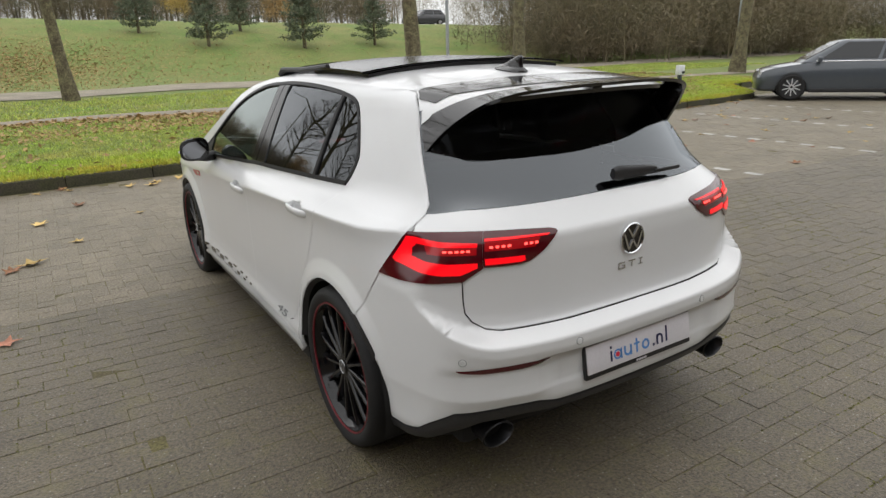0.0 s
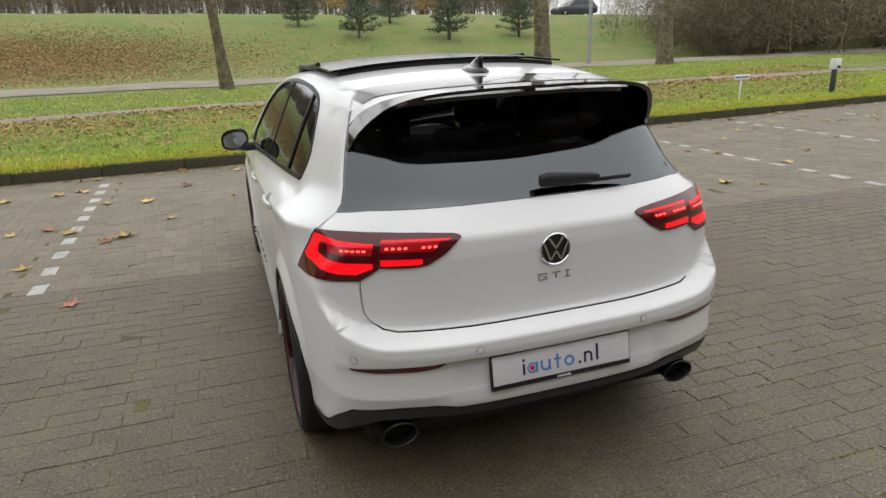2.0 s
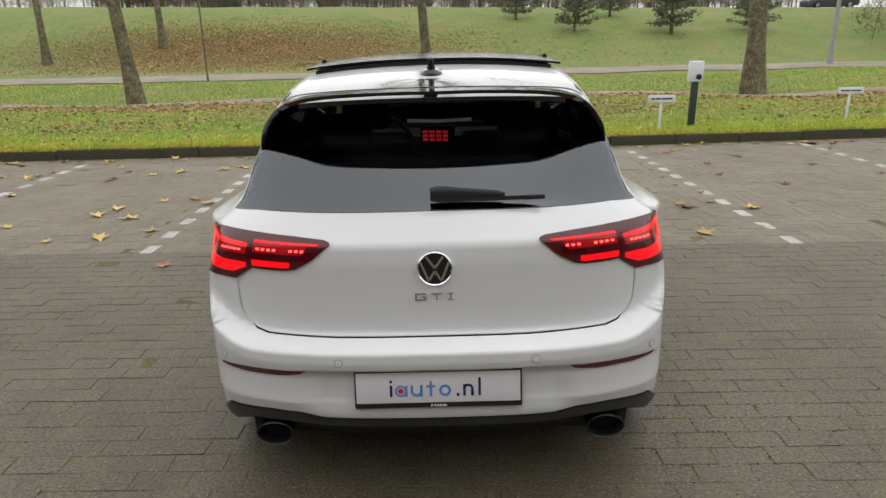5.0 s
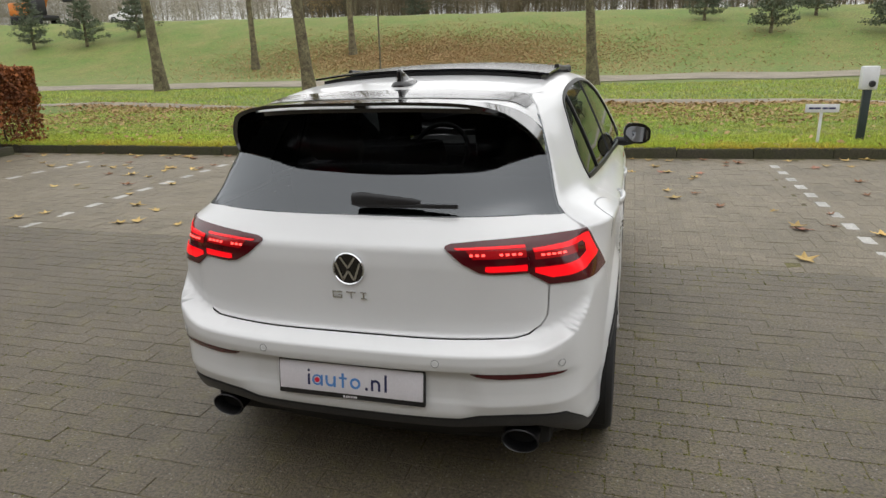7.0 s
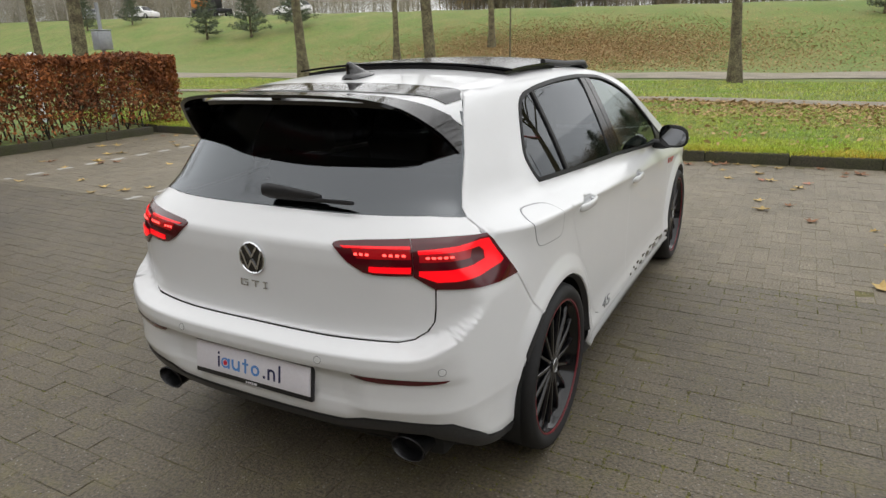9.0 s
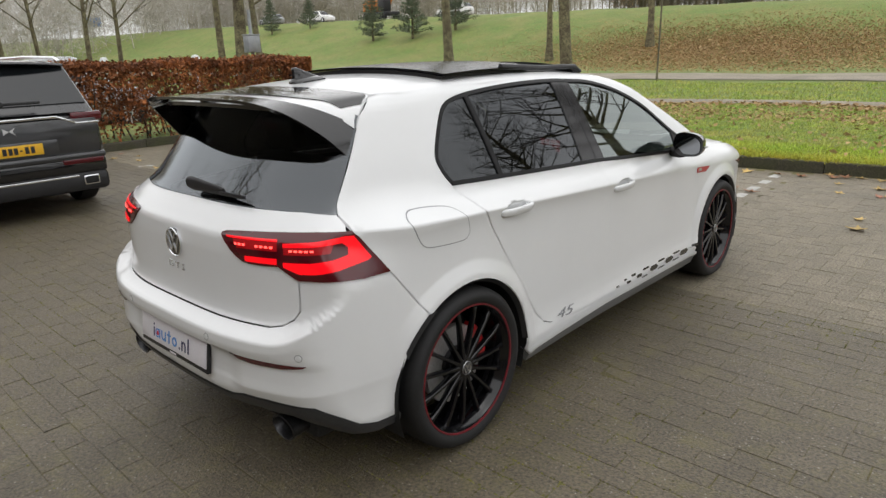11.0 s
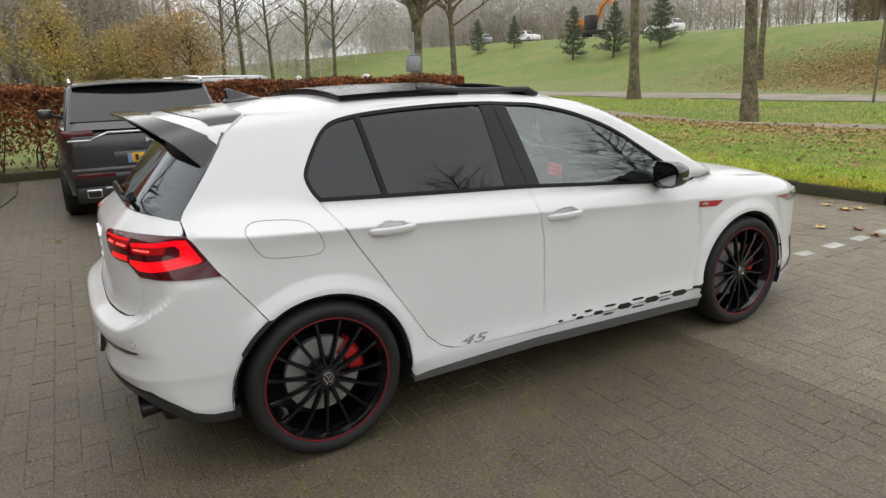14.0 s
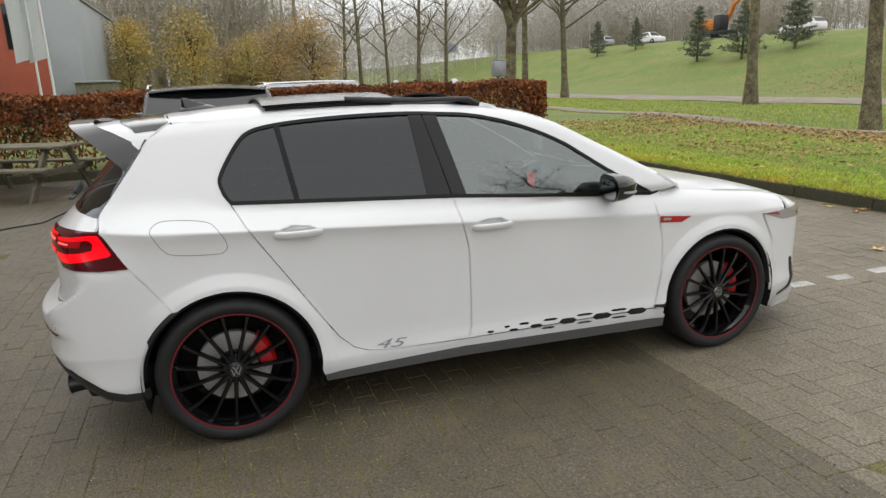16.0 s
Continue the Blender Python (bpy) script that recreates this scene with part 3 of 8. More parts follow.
    for y, dz, wide, tall in chain:
        z, sl = 0.322 - 0.022 * (y - 1.2) + dz, -0.03
        skin("hexagon_decal", [(y + wide / 2 * c, z + tall / 2 * q + sl * wide / 2 * c) for c, q in ((1, 0), (0.62, 1), (-0.62, 1), (-1, 0), (-0.62, -1), (0.62, -1))], "side", GLOSS_BLACK, fore_door if y < 2.16 else wing, "black hexagon decal", offset=0.0016, mirror=side, flange=0.0012, h=0.05)
    # side number decal, in the built-in font
    text = bpy.data.curves.new("number_decal", "FONT")
    text.body, text.shear, text.size, text.extrude, text.align_x, text.align_y = "45", 0.35, 0.060, 0.0008, "CENTER", "CENTER"
    ob = new("number_decal", text)
    ob.matrix_basis = Matrix.Translation((0.004 * sx, 0, 0)) @ flip @ seat_on(0.69, 0.347, "side") @ (flip if side else Matrix()) @ pose(0, 0, 0, 0, 0, -4) @ Matrix.Diagonal((2.3, 1, 1, 1))
    ob.data.materials.append(GREY_PRINT)
    dg = bpy.context.evaluated_depsgraph_get()
    me = bpy.data.meshes.new_from_object(ob.evaluated_get(dg))
    solid = new("number_decal", me)
    solid.matrix_basis, solid.parent = ob.matrix_basis, back_door
    tagged(solid, "grey number decal")
    bpy.data.objects.remove(ob)

# tailgate, bumper, glass
HATCH_LOW = [(0.646, 0.850), (0.645, 0.77), (0.641, 0.728), (0.622, 0.698), (0.588, 0.677), (0.545, 0.669), (0.3, 0.666), (0.0, 0.666)]
GLASS_LOW = [(0.0, 1.043), (0.35, 1.041), (0.55, 1.040)]
low_edge = [(float(q[0]) + 0.0012, float(q[2]) - 0.004 * (q[2] > 1.04)) for q in onto(np.array([(-0.460, 1.040)] + HATCH_EDGE[-2:] + [(-0.445, 0.968)]), "side")[0]]
tailgate = skin("tailgate", shrink(both(GLASS_LOW + low_edge + [(0.735, 0.93), (0.71, 0.86)] + HATCH_LOW), GAP), "rear", WHITE_PAINT, hatchback, h=0.018, creases=[[(x, 0.963) for x in np.linspace(-0.72, 0.72, 30)]])
edge_in = [angle_of(x, z) for x, z in HATCH_LOW[::-1]]
side_in = [(math.degrees(math.atan2(q[0], WRAP_Y - q[1])), float(q[2])) for q in onto(np.array([(-0.366, 0.834)] + arc(0, AXLE_Z, ARCH_R, 125, 186, 9)), "side")[0]]
FOLD_X = np.linspace(-0.725, 0.725, 90)
folds = []
for heights in (0.634 + shelf_lift(np.abs(FOLD_X)), np.full(90, 0.600), np.full(90, 0.572), np.full(90, 0.452)):
    q = onto(np.stack([FOLD_X, heights], 1), "rear")[0]
    folds.append(wrap(*[(math.degrees(math.atan2(v[0], WRAP_Y - v[1])), float(v[2])) for v in q]))
bumper = skin("rear_bumper", shrink(wrap(*both(edge_in + [(52, 0.90), (62, 0.90), (70.5, 0.850)] + side_in + [(66, 0.285), (61.5, 0.305), (58.0, 0.345), (52, 0.402), (41, 0.415), (34, 0.412), (29.5, 0.394), (24, 0.392), (0, 0.390)])), GAP), "wrap", WHITE_PAINT, hatchback, h=0.0125, creases=folds)
LIP_TOP = [(0, 0.388), (24, 0.390), (29.5, 0.392), (34, 0.410), (41, 0.413), (52, 0.400), (58.0, 0.343), (61.5, 0.303), (66, 0.287), (72.2, 0.292)]
skin("bumper_lip", wrap(*both(LIP_TOP + [(72.2, 0.255), (66, 0.250), (60, 0.262), (54, 0.315), (47, 0.362), (38, 0.372), (28, 0.356), (0, 0.352)])), "wrap", GREY_LIP, hatchback, "dark grey lower bumper edge", offset=0.006, flange=0.03)
skin("diffuser", wrap(*both([(0, 0.356), (28, 0.360), (38, 0.376), (47, 0.366), (54, 0.319), (60, 0.266), (62, 0.22), (45, 0.18), (0, 0.17)])), "wrap", DEEP_BLACK, hatchback, "matt black diffuser", offset=-0.02, flange=0.03)
top_edge = [tuple(onto(np.array([q]), "side")[0][0][[0, 2]]) for q in HATCH_EDGE[1:8]]
skin("rear_window", both(GLASS_LOW + [(x - 0.0006, z) for x, z in top_edge[::-1]] + [(0.5, 1.362), (0.3, 1.372), (0, 1.375)]), "rear", REAR_GLASS, hatchback, "dark tinted rear window", offset=0.001, flange=0.004).visible_shadow = False
skin("tail_lining", both([(0.0, 1.06), (0.6, 1.04), (0.69, 0.98), (0.68, 0.7), (0.6, 0.62), (0.6, 0.3), (0, 0.25)]), "rear", DEEP_BLACK, hatchback, offset=-0.02, h=0.05)
skin("roof", both([(0.0, 1.43), (0.35, 1.41), (0.53, 1.385), (0.565, 1.2), (0.578, 0.8), (0.572, 0.4), (0.545, 0.0), (0.505, -0.144), (0.3, -0.169), (0.0, -0.184)]), "top", WHITE_PAINT, hatchback)
skin("headlining", both([(0.0, 1.42), (0.52, 1.36), (0.56, 0.8), (0.52, -0.1), (0.0, -0.3)]), "top", DEEP_BLACK, hatchback, "dark roof lining", offset=-0.035, h=0.06)
skin("windscreen", both([(0.0, 1.445), (0.4, 1.42), (0.54, 1.40), (0.62, 1.70), (0.69, 2.1), (0.70, 2.26), (0.4, 2.42), (0.0, 2.48)]), "top", SCREEN_GLASS, hatchback, "clear windscreen").visible_shadow = False
skin("bonnet", shrink(both([(0.0, 2.47), (0.42, 2.42)] + BONNET), GAP), "top", WHITE_PAINT, hatchback)
skin("front_bumper", shrink([(radians(a) * 0.75, z) for a, z in both(BUMPER_TOP + [(60, 0.748), (75.5, 0.748), (69.2, 0.60), (70.8, 0.43), (70.3, 0.30), (66, 0.17), (30, 0.14), (0, 0.14)])], GAP), "nose", WHITE_PAINT, hatchback)
skin("nose_lining", [(radians(a) * 0.75, z) for a, z in both([(0, 0.80), (40, 0.80), (64, 0.70), (64, 0.3), (0, 0.2)])], "nose", DEEP_BLACK, hatchback, offset=-0.03, h=0.06)
CLEAR_LENS = mat("headlight_lens", (0.35, 0.33, 0.34), 0.06, coat=1.0)
for side in (False, True):
    head = skin("headlight", [(radians(a) * 0.75, z) for a, z in ((75.5, 0.750), (69, 0.752), (50, 0.757), (30, 0.76), (30, 0.70), (50, 0.685), (64, 0.70))], "nose", CLEAR_LENS, hatchback, "clear headlight glass", offset=0.003, mirror=side)
    skin("side_marker", [(radians(a) * 0.75, z) for a, z in ((76.5, 0.752), (68, 0.752), (66, 0.730))], "nose", mat("marker_red", (0.4, 0.05, 0.05), 0.2, coat=1.0) if not side else bpy.data.materials["marker_red"], head, "reddish side marker", offset=0.006, mirror=side, flange=0.004)
    skin("air_intake", [(radians(a) * 0.75, z) for a, z in ((54, 0.44), (52, 0.44), (49, 0.30), (50, 0.245), (61, 0.222), (61, 0.236), (54, 0.262), (53, 0.31))], "nose", SATIN_BLACK, hatchback, "black side air intake", offset=0.004, mirror=side)
    skin("front_lip", [(radians(a) * 0.75, z) for a, z in ((64.5, 0.215), (40, 0.21), (20, 0.20), (20, 0.15), (40, 0.15), (63.5, 0.165))], "nose", WHITE_PAINT, hatchback, "white front lip", offset=0.022, mirror=side, flange=0.04)

# hatch top, roof panel and two-deck spoiler
def strip(name, rails, material, parent, label="", close=False):
    """A sheet lofted across several rails of equal length."""
    k, m = len(rails), len(rails[0])
    vs = [p for r in rails for p in r]
    fs = []
    for a in range(k if close else k - 1):
        b = (a + 1) % k
        fs += [(a * m + i, a * m + i + 1, b * m + i + 1, b * m + i) for i in range(m - 1)]
    bm = bmesh.new()
    bv = [bm.verts.new(v) for v in vs]
    for f in fs:
        bm.faces.new([bv[i] for i in f])
    bmesh.ops.recalc_face_normals(bm, faces=bm.faces)
    return part(name, bm, material, parent, label)


def rail(xs, ys, zs, n=41):
    """A smooth line from side to side, from its right half by distance from the middle."""
    s = np.linspace(-1, 1, n)
    t = np.linspace(0, 1, len(xs))
    a = np.abs(s)
    return [(math.copysign(1, q) * float(spline(np.array([b]), list(zip(t, xs)))[0]), float(spline(np.array([b]), list(zip(t, ys)))[0]), float(spline(np.array([b]), list(zip(t, zs)))[0])) for q, b in zip(s, a)]


# rails: inner front edge on top, trailing edge on top, trailing edge below, root below
front_top = rail((0, 0.17, 0.34, 0.44, 0.515, 0.574, 0.603), (-0.50, -0.495, -0.475, -0.44, -0.365, -0.272, -0.325), (1.410, 1.409, 1.401, 1.386, 1.353, 1.290, 1.212))
trail_top = rail((0, 0.18, 0.36, 0.465, 0.522, 0.572, 0.600), (-0.602, -0.595, -0.570, -0.532, -0.480, -0.413, -0.345), (1.408, 1.407, 1.397, 1.372, 1.333, 1.273, 1.203))
trail_low = rail((0, 0.18, 0.36, 0.458, 0.512, 0.560, 0.590), (-0.597, -0.590, -0.564, -0.524, -0.471, -0.405, -0.342), (1.397, 1.396, 1.385, 1.360, 1.321, 1.262, 1.200))
root_low = rail((0, 0.17, 0.34, 0.43, 0.50, 0.55, 0.585), (-0.505, -0.50, -0.48, -0.445, -0.38, -0.315, -0.345), (1.399, 1.398, 1.389, 1.373, 1.333, 1.265, 1.2))
spoiler = strip("roof_spoiler", [front_top, trail_top, trail_low, root_low], GLOSS_BLACK, tailgate, "gloss black roof spoiler", close=True)
# white hatch top: from the roof joint back to the spoiler's slot and side fins
joint = [onto(np.array([q]), "top")[0][0] for q in ((0.0, -0.189), (0.19, -0.183), (0.36, -0.170), (0.497, -0.152))] + [onto(np.array([q]), "side")[0][0] for q in ((-0.187, 1.376), (-0.236, 1.342), (-0.282, 1.29))]
joint[4:] = [q - np.array([0.004, 0, 0]) for q in joint[4:]]
top_front = rail(*[tuple(float(q[k]) for q in joint) for k in range(3)], n=61)
top_end = rail((0, 0.18, 0.34, 0.43, 0.492, 0.542, 0.577), (-0.535, -0.53, -0.505, -0.455, -0.390, -0.325, -0.284), (1.384, 1.383, 1.377, 1.368, 1.352, 1.325, 1.289), n=61)


def between(f, lift=0.0):
    """A line of the hatch top, f of the way back, bowed a little upward."""
    return [tuple(a + (b - a) * f + (0.0, 0.0, lift + 0.016 * f * (1 - f) * (k == 2))[k] for k, (a, b) in enumerate(zip(p, q))) for p, q in zip(top_front, top_end)]


strip("tailgate_top", [[(x, y, z - 0.012) for x, y, z in top_front]] + [between(f) for f in (0.0, 0.2, 0.4, 0.6, 0.8, 1.0)], WHITE_PAINT, tailgate)
strip("roof_end_panel", [between(f, 0.0035)[8:53] for f in (0.03, 0.2, 0.4, 0.58)], GLOSS_BLACK, tailgate, "gloss black roof end panel")
base_low = rail((0, 0.18, 0.34, 0.425, 0.48, 0.53, 0.565), (-0.53, -0.525, -0.50, -0.45, -0.39, -0.335, -0.30), (1.370, 1.369, 1.362, 1.352, 1.336, 1.31, 1.27), n=61)
base_root = rail((0, 0.18, 0.34, 0.42, 0.475, 0.52, 0.55), (-0.345, -0.34, -0.33, -0.325, -0.315, -0.30, -0.29), (1.352, 1.35, 1.345, 1.34, 1.325, 1.30, 1.26), n=61)
strip("spoiler_underside", [[(x, y - 0.001, z) for x, y, z in top_end], base_low, base_root], GLOSS_BLACK, spoiler, "black spoiler underside")
bm = bmesh.new()
box(bm, -0.022, 0.022, -0.53, -0.44, 1.376, 1.402, 0.003)
part("spoiler_strut", bm, GLOSS_BLACK, spoiler)

# shark-fin aerial: a flat foot and a thin fin with an upright back edge
def fin(rows_):
    bm = bmesh.new()
    rings = []
    for z, y0, y1, wide in rows_:
        rings.append([bm.verts.new((wide * math.copysign(abs(math.sin(a)) ** 0.7, math.sin(a)) * (1 + 0.22 * math.cos(a)), (y0 + y1) / 2 - (y1 - y0) / 2 * math.copysign(abs(math.cos(a)) ** 0.8, math.cos(a)), z)) for a in (2 * math.pi * q / 24 for q in range(24))])
    for a, b in zip(rings, rings[1:]):
        for q in range(24):
            bm.faces.new((a[q], a[(q + 1) % 24], b[(q + 1) % 24], b[q]))
    bm.faces.new(rings[-1])
    bmesh.ops.recalc_face_normals(bm, faces=bm.faces)
    return bm


foot = part("roof_aerial", fin([(-0.012, -0.085, 0.095, 0.042), (0.008, -0.083, 0.092, 0.041), (0.016, -0.078, 0.075, 0.033), (0.022, -0.074, 0.055, 0.022)]), GLOSS_BLACK, hatchback, "black shark-fin aerial")
foot.matrix_basis = pose(-0.004, -0.04, 1.432, 4)
part("aerial_fin", fin([(0.018, -0.074, 0.062, 0.017), (0.030, -0.073, 0.035, 0.013), (0.045, -0.071, 0.000, 0.011), (0.058, -0.070, -0.028, 0.0095), (0.064, -0.068, -0.042, 0.008), (0.067, -0.064, -0.05, 0.004)]), GLOSS_BLACK, foot)

# open glass sunroof: black sheet for the opening's shade, raised panel, wind deflector
skin("sunroof_opening", both([(0.0, 1.32), (0.42, 1.30), (0.50, 1.25), (0.515, 0.8), (0.50, 0.42), (0.0, 0.40)]), "top", DEEP_BLACK, hatchback, "black sheet for the shade in the open sunroof", offset=0.002, flange=0.003)


def raised(y0, y1, half, lift0, lift1, thick, name, material, label, crown=0.030):
    rows_t, rows_b = [], []
    bm = bmesh.new()
    for i in range(9):
        f = i / 8
        y = y0 + (y1 - y0) * f
        z = float(spline(np.array([y]), ROOF)[0]) + lift0 + (lift1 - lift0) * f
        for rows, dz in ((rows_t, 0), (rows_b, -thick)):
            rows.append([bm.verts.new((half * u, y, z + dz - crown * abs(u) ** 2.4)) for u in np.linspace(-1, 1, 17)])
    for rows in (rows_t, rows_b):
        for a, b in zip(rows, rows[1:]):
            for q in range(16):
                bm.faces.new((a[q], a[q + 1], b[q + 1], b[q]))
    for i in range(8):
        bm.faces.new((rows_t[i][0], rows_t[i + 1][0], rows_b[i + 1][0], rows_b[i][0]))
        bm.faces.new((rows_t[i][16], rows_t[i + 1][16], rows_b[i + 1][16], rows_b[i][16]))
    for q in range(16):
        bm.faces.new((rows_t[0][q], rows_t[0][q + 1], rows_b[0][q + 1], rows_b[0][q]))
        bm.faces.new((rows_t[8][q], rows_t[8][q + 1], rows_b[8][q + 1], rows_b[8][q]))
    bmesh.ops.recalc_face_normals(bm, faces=bm.faces)
    return part(name, bm, material, hatchback, label)


ROOF_GLASS = mat("dark_roof_glass", (0.008, 0.008, 0.009), 0.2, spec=0.25)
raised(0.24, 0.86, 0.535, 0.028, 0.030, 0.008, "sunroof_panel", ROOF_GLASS, "raised dark glass sunroof panel")
raised(0.255, 0.85, 0.50, 0.016, 0.018, 0.018, "sunroof_frame", SATIN_BLACK, "black frame under the sunroof panel")
raised(1.18, 1.30, 0.525, 0.030, 0.010, 0.010, "wind_deflector", SATIN_BLACK, "black wind deflector")
for sx in (-1, 1):
    bm = bmesh.new()
    pts = [(sx * 0.525, y, float(spline(np.array([y]), ROOF)[0]) + l) for y, l in ((0.62, 0.004), (0.8, -0.006), (0.95, -0.010), (1.1, -0.004), (1.24, 0.002), (1.30, -0.018))]
    tube(bm, pts, [0.012, 0.013, 0.013, 0.012, 0.012, 0.008], 8)
    part("sunroof_rail", bm, SATIN_BLACK, hatchback)

# rear wiper
bm = bmesh.new()
rows = []
for i in range(9):
    t = i / 8
    hgt, dep = 0.029 * (1 - 0.55 * t) * (1 if 0 < i < 8 else 0.7), 0.016 * (1 - 0.4 * t)
    rows.append([bm.verts.new((0.235 * t, -dep * (0.3 + 0.7 * math.sin(a)), hgt * math.cos(a) - 0.010 * t)) for a in (2 * math.pi * q / 14 for q in range(14))])
for a, b in zip(rows, rows[1:]):
    for q in range(14):
        bm.faces.new((a[q], a[(q + 1) % 14], b[(q + 1) % 14], b[q]))
bm.faces.new(rows[0])
bm.faces.new(rows[-1])
bmesh.ops.recalc_face_normals(bm, faces=bm.faces)
wiper = part("rear_wiper", bm, SATIN_BLACK, tailgate, "black rear wiper arm")
wiper.matrix_basis = pose(-0.01, -0.622, 1.096, 0, 0, 2.5)
bm = bmesh.new()
box(bm, 0.05, 0.36, -0.012, 0.004, -0.026, -0.016, 0.003)
box(bm, 0.22, 0.36, -0.016, -0.006, -0.022, -0.012, 0.002)
part("wiper_blade", bm, SATIN_BLACK, wiper)

# tail lights
LIGHT_IN = [(28.5, 0.960), (28.9, 0.966), (30.5, 0.971), (38, 0.978), (47.2, 0.983), (46.7, 0.880), (42, 0.878), (38.5, 0.879), (36.3, 0.884), (32.5, 0.912)]
LIGHT_OUT = [(47.3, 0.983), (56, 0.986), (63.8, 0.984), (65.3, 0.965), (71.8, 0.833), (65, 0.829), (58.6, 0.835), (51, 0.837), (46.8, 0.878)]
HALF_LIT = mat("tail_light_half_lit", (0.16, 0.002, 0.006), 0.15, emit=(1, 0.004, 0.008), emit_strength=0.13, coat=0.3)
for side in (False, True):
    inner = skin("tail_light", wrap(*LIGHT_IN), "wrap", LIGHT_BASE, hatchback, "dark red tail light, lit", offset=0.006, flange=0.012, mirror=side, h=0.018)
    outer = skin("tail_light", wrap(*LIGHT_OUT), "wrap", LIGHT_BASE, hatchback, "dark red tail light, lit", offset=0.006, flange=0.012, mirror=side, h=0.018)
    # lower bar and thin upper bar; on the wing a broad bracket open to the middle
    for holder, shape in ((inner, [(37.6, 0.9045), (46.5, 0.9065), (46.4, 0.888), (38.4, 0.887), (37.5, 0.890)]), (inner, [(30.8, 0.9595), (38, 0.962), (46.8, 0.9635), (46.8, 0.957), (38, 0.9555), (31.6, 0.9545)]),
                          (outer, [(48.2, 0.953), (56, 0.961), (61.8, 0.973), (64.0, 0.972), (67.6, 0.893), (66.5, 0.884), (60, 0.867), (55, 0.861), (51.5, 0.860), (48.0, 0.881), (48.0, 0.896), (54, 0.897), (59, 0.901), (62.3, 0.911), (62.4, 0.936), (61.2, 0.952), (56, 0.946), (48.2, 0.9425)])):
        skin("light_bar", wrap(*shape), "wrap", LIGHT_GLOW, holder, "glowing red light bar", offset=0.0085, flange=0.002, mirror=side, h=0.016)
    skin("light_haze", wrap((48.3, 0.943), (56, 0.946), (59.2, 0.949), (58.4, 0.922), (48.3, 0.920)), "wrap", HALF_LIT, outer, "dim red light field", offset=0.008, flange=0.002, mirror=side)
    skin("light_haze", wrap((33.6, 0.953), (46.7, 0.956), (46.6, 0.929), (35.0, 0.927)), "wrap", HALF_LIT, inner, "dim red light field", offset=0.008, flange=0.002, mirror=side)
    for holder, a0, a1, z, count in ((inner, 34.7, 37.4, 0.940, 3), (inner, 41.3, 45.3, 0.940, 4), (outer, 50.0, 54.6, 0.933, 5)):
        for i in range(count):
            a = a0 + (a1 - a0) * i / (count - 1)
            skin("light_dot", wrap((a - 0.36, z - 0.0032), (a + 0.36, z - 0.0032), (a + 0.36, z + 0.0032), (a - 0.36, z + 0.0032)), "wrap", LIGHT_DOTS, holder, "bright red light dot", offset=0.0105, flange=0.002, mirror=side, h=0.05)
    # reflectors and parking sensors
    skin("reflector", wrap((31.6, 0.572), (40, 0.570), (51.2, 0.566), (50.4, 0.560), (46, 0.551), (38, 0.551), (33, 0.560)), "wrap", REFLECTOR, bumper, "thin dark red reflector", offset=0.003, flange=0.004, mirror=side, h=0.02)
    sx = -1 if side else 1
    for x, z in ((0.307, 0.607), (0.697, 0.598)):
        bm = bmesh.new()
        lathe(bm, [(0.0115, -0.004), (0.0115, 0.001), (0.0095, 0.0015), (0.0093, 0.0005), (0.0085, 0.0015), (0.0, 0.0018)], 20, "z")
        ob = part("parking_sensor", bm, WHITE_PAINT, bumper)
        ob.matrix_basis = Matrix.Diagonal((sx, 1, 1, 1)) @ seat_on(x, z, "rear")
        bm = bmesh.new()
        lathe(bm, [(0.0135, -0.002), (0.0135, 0.0012), (0.0115, 0.0012), (0.0115, -0.002)], 20, "z")
        part("sensor_ring", bm, GREY_PRINT, bumper, "fine grey ring").matrix_basis = ob.matrix_basis.copy()
    # twin exhaust tips
    bm = bmesh.new()
    lathe(bm, [(0.050, 0.12), (0.052, 0.01), (0.055, 0.0), (0.051, -0.003), (0.047, 0.002), (0.045, 0.12)], 32, "y")
    pipe = part("exhaust_tip", bm, DARK_STEEL, hatchback, "dark steel exhaust tip")
    pipe.matrix_basis = pose(0.562 * sx, -0.692, 0.292, 4) @ Matrix.Diagonal((1.18, 1, 0.86, 1))
    bm = bmesh.new()
    lathe(bm, [(0.0, 0.05), (0.046, 0.05)], 24, "y")
    part("pipe_bore", bm, DEEP_BLACK, pipe)

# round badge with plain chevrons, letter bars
badge = part("round_badge", lathe(bmesh.new(), [(0.0, 0.006), (0.050, 0.006), (0.052, 0.0)], 40, "z"), GLOSS_BLACK, tailgate, "round black and chrome badge")
badge.matrix_basis = seat_on(0.0, 0.884, "rear")
part("badge_ring", lathe(bmesh.new(), [(0.056, -0.002), (0.056, 0.007), (0.053, 0.010), (0.050, 0.007), (0.050, 0.0)], 48, "z"), CHROME, badge)
bm = bmesh.new()
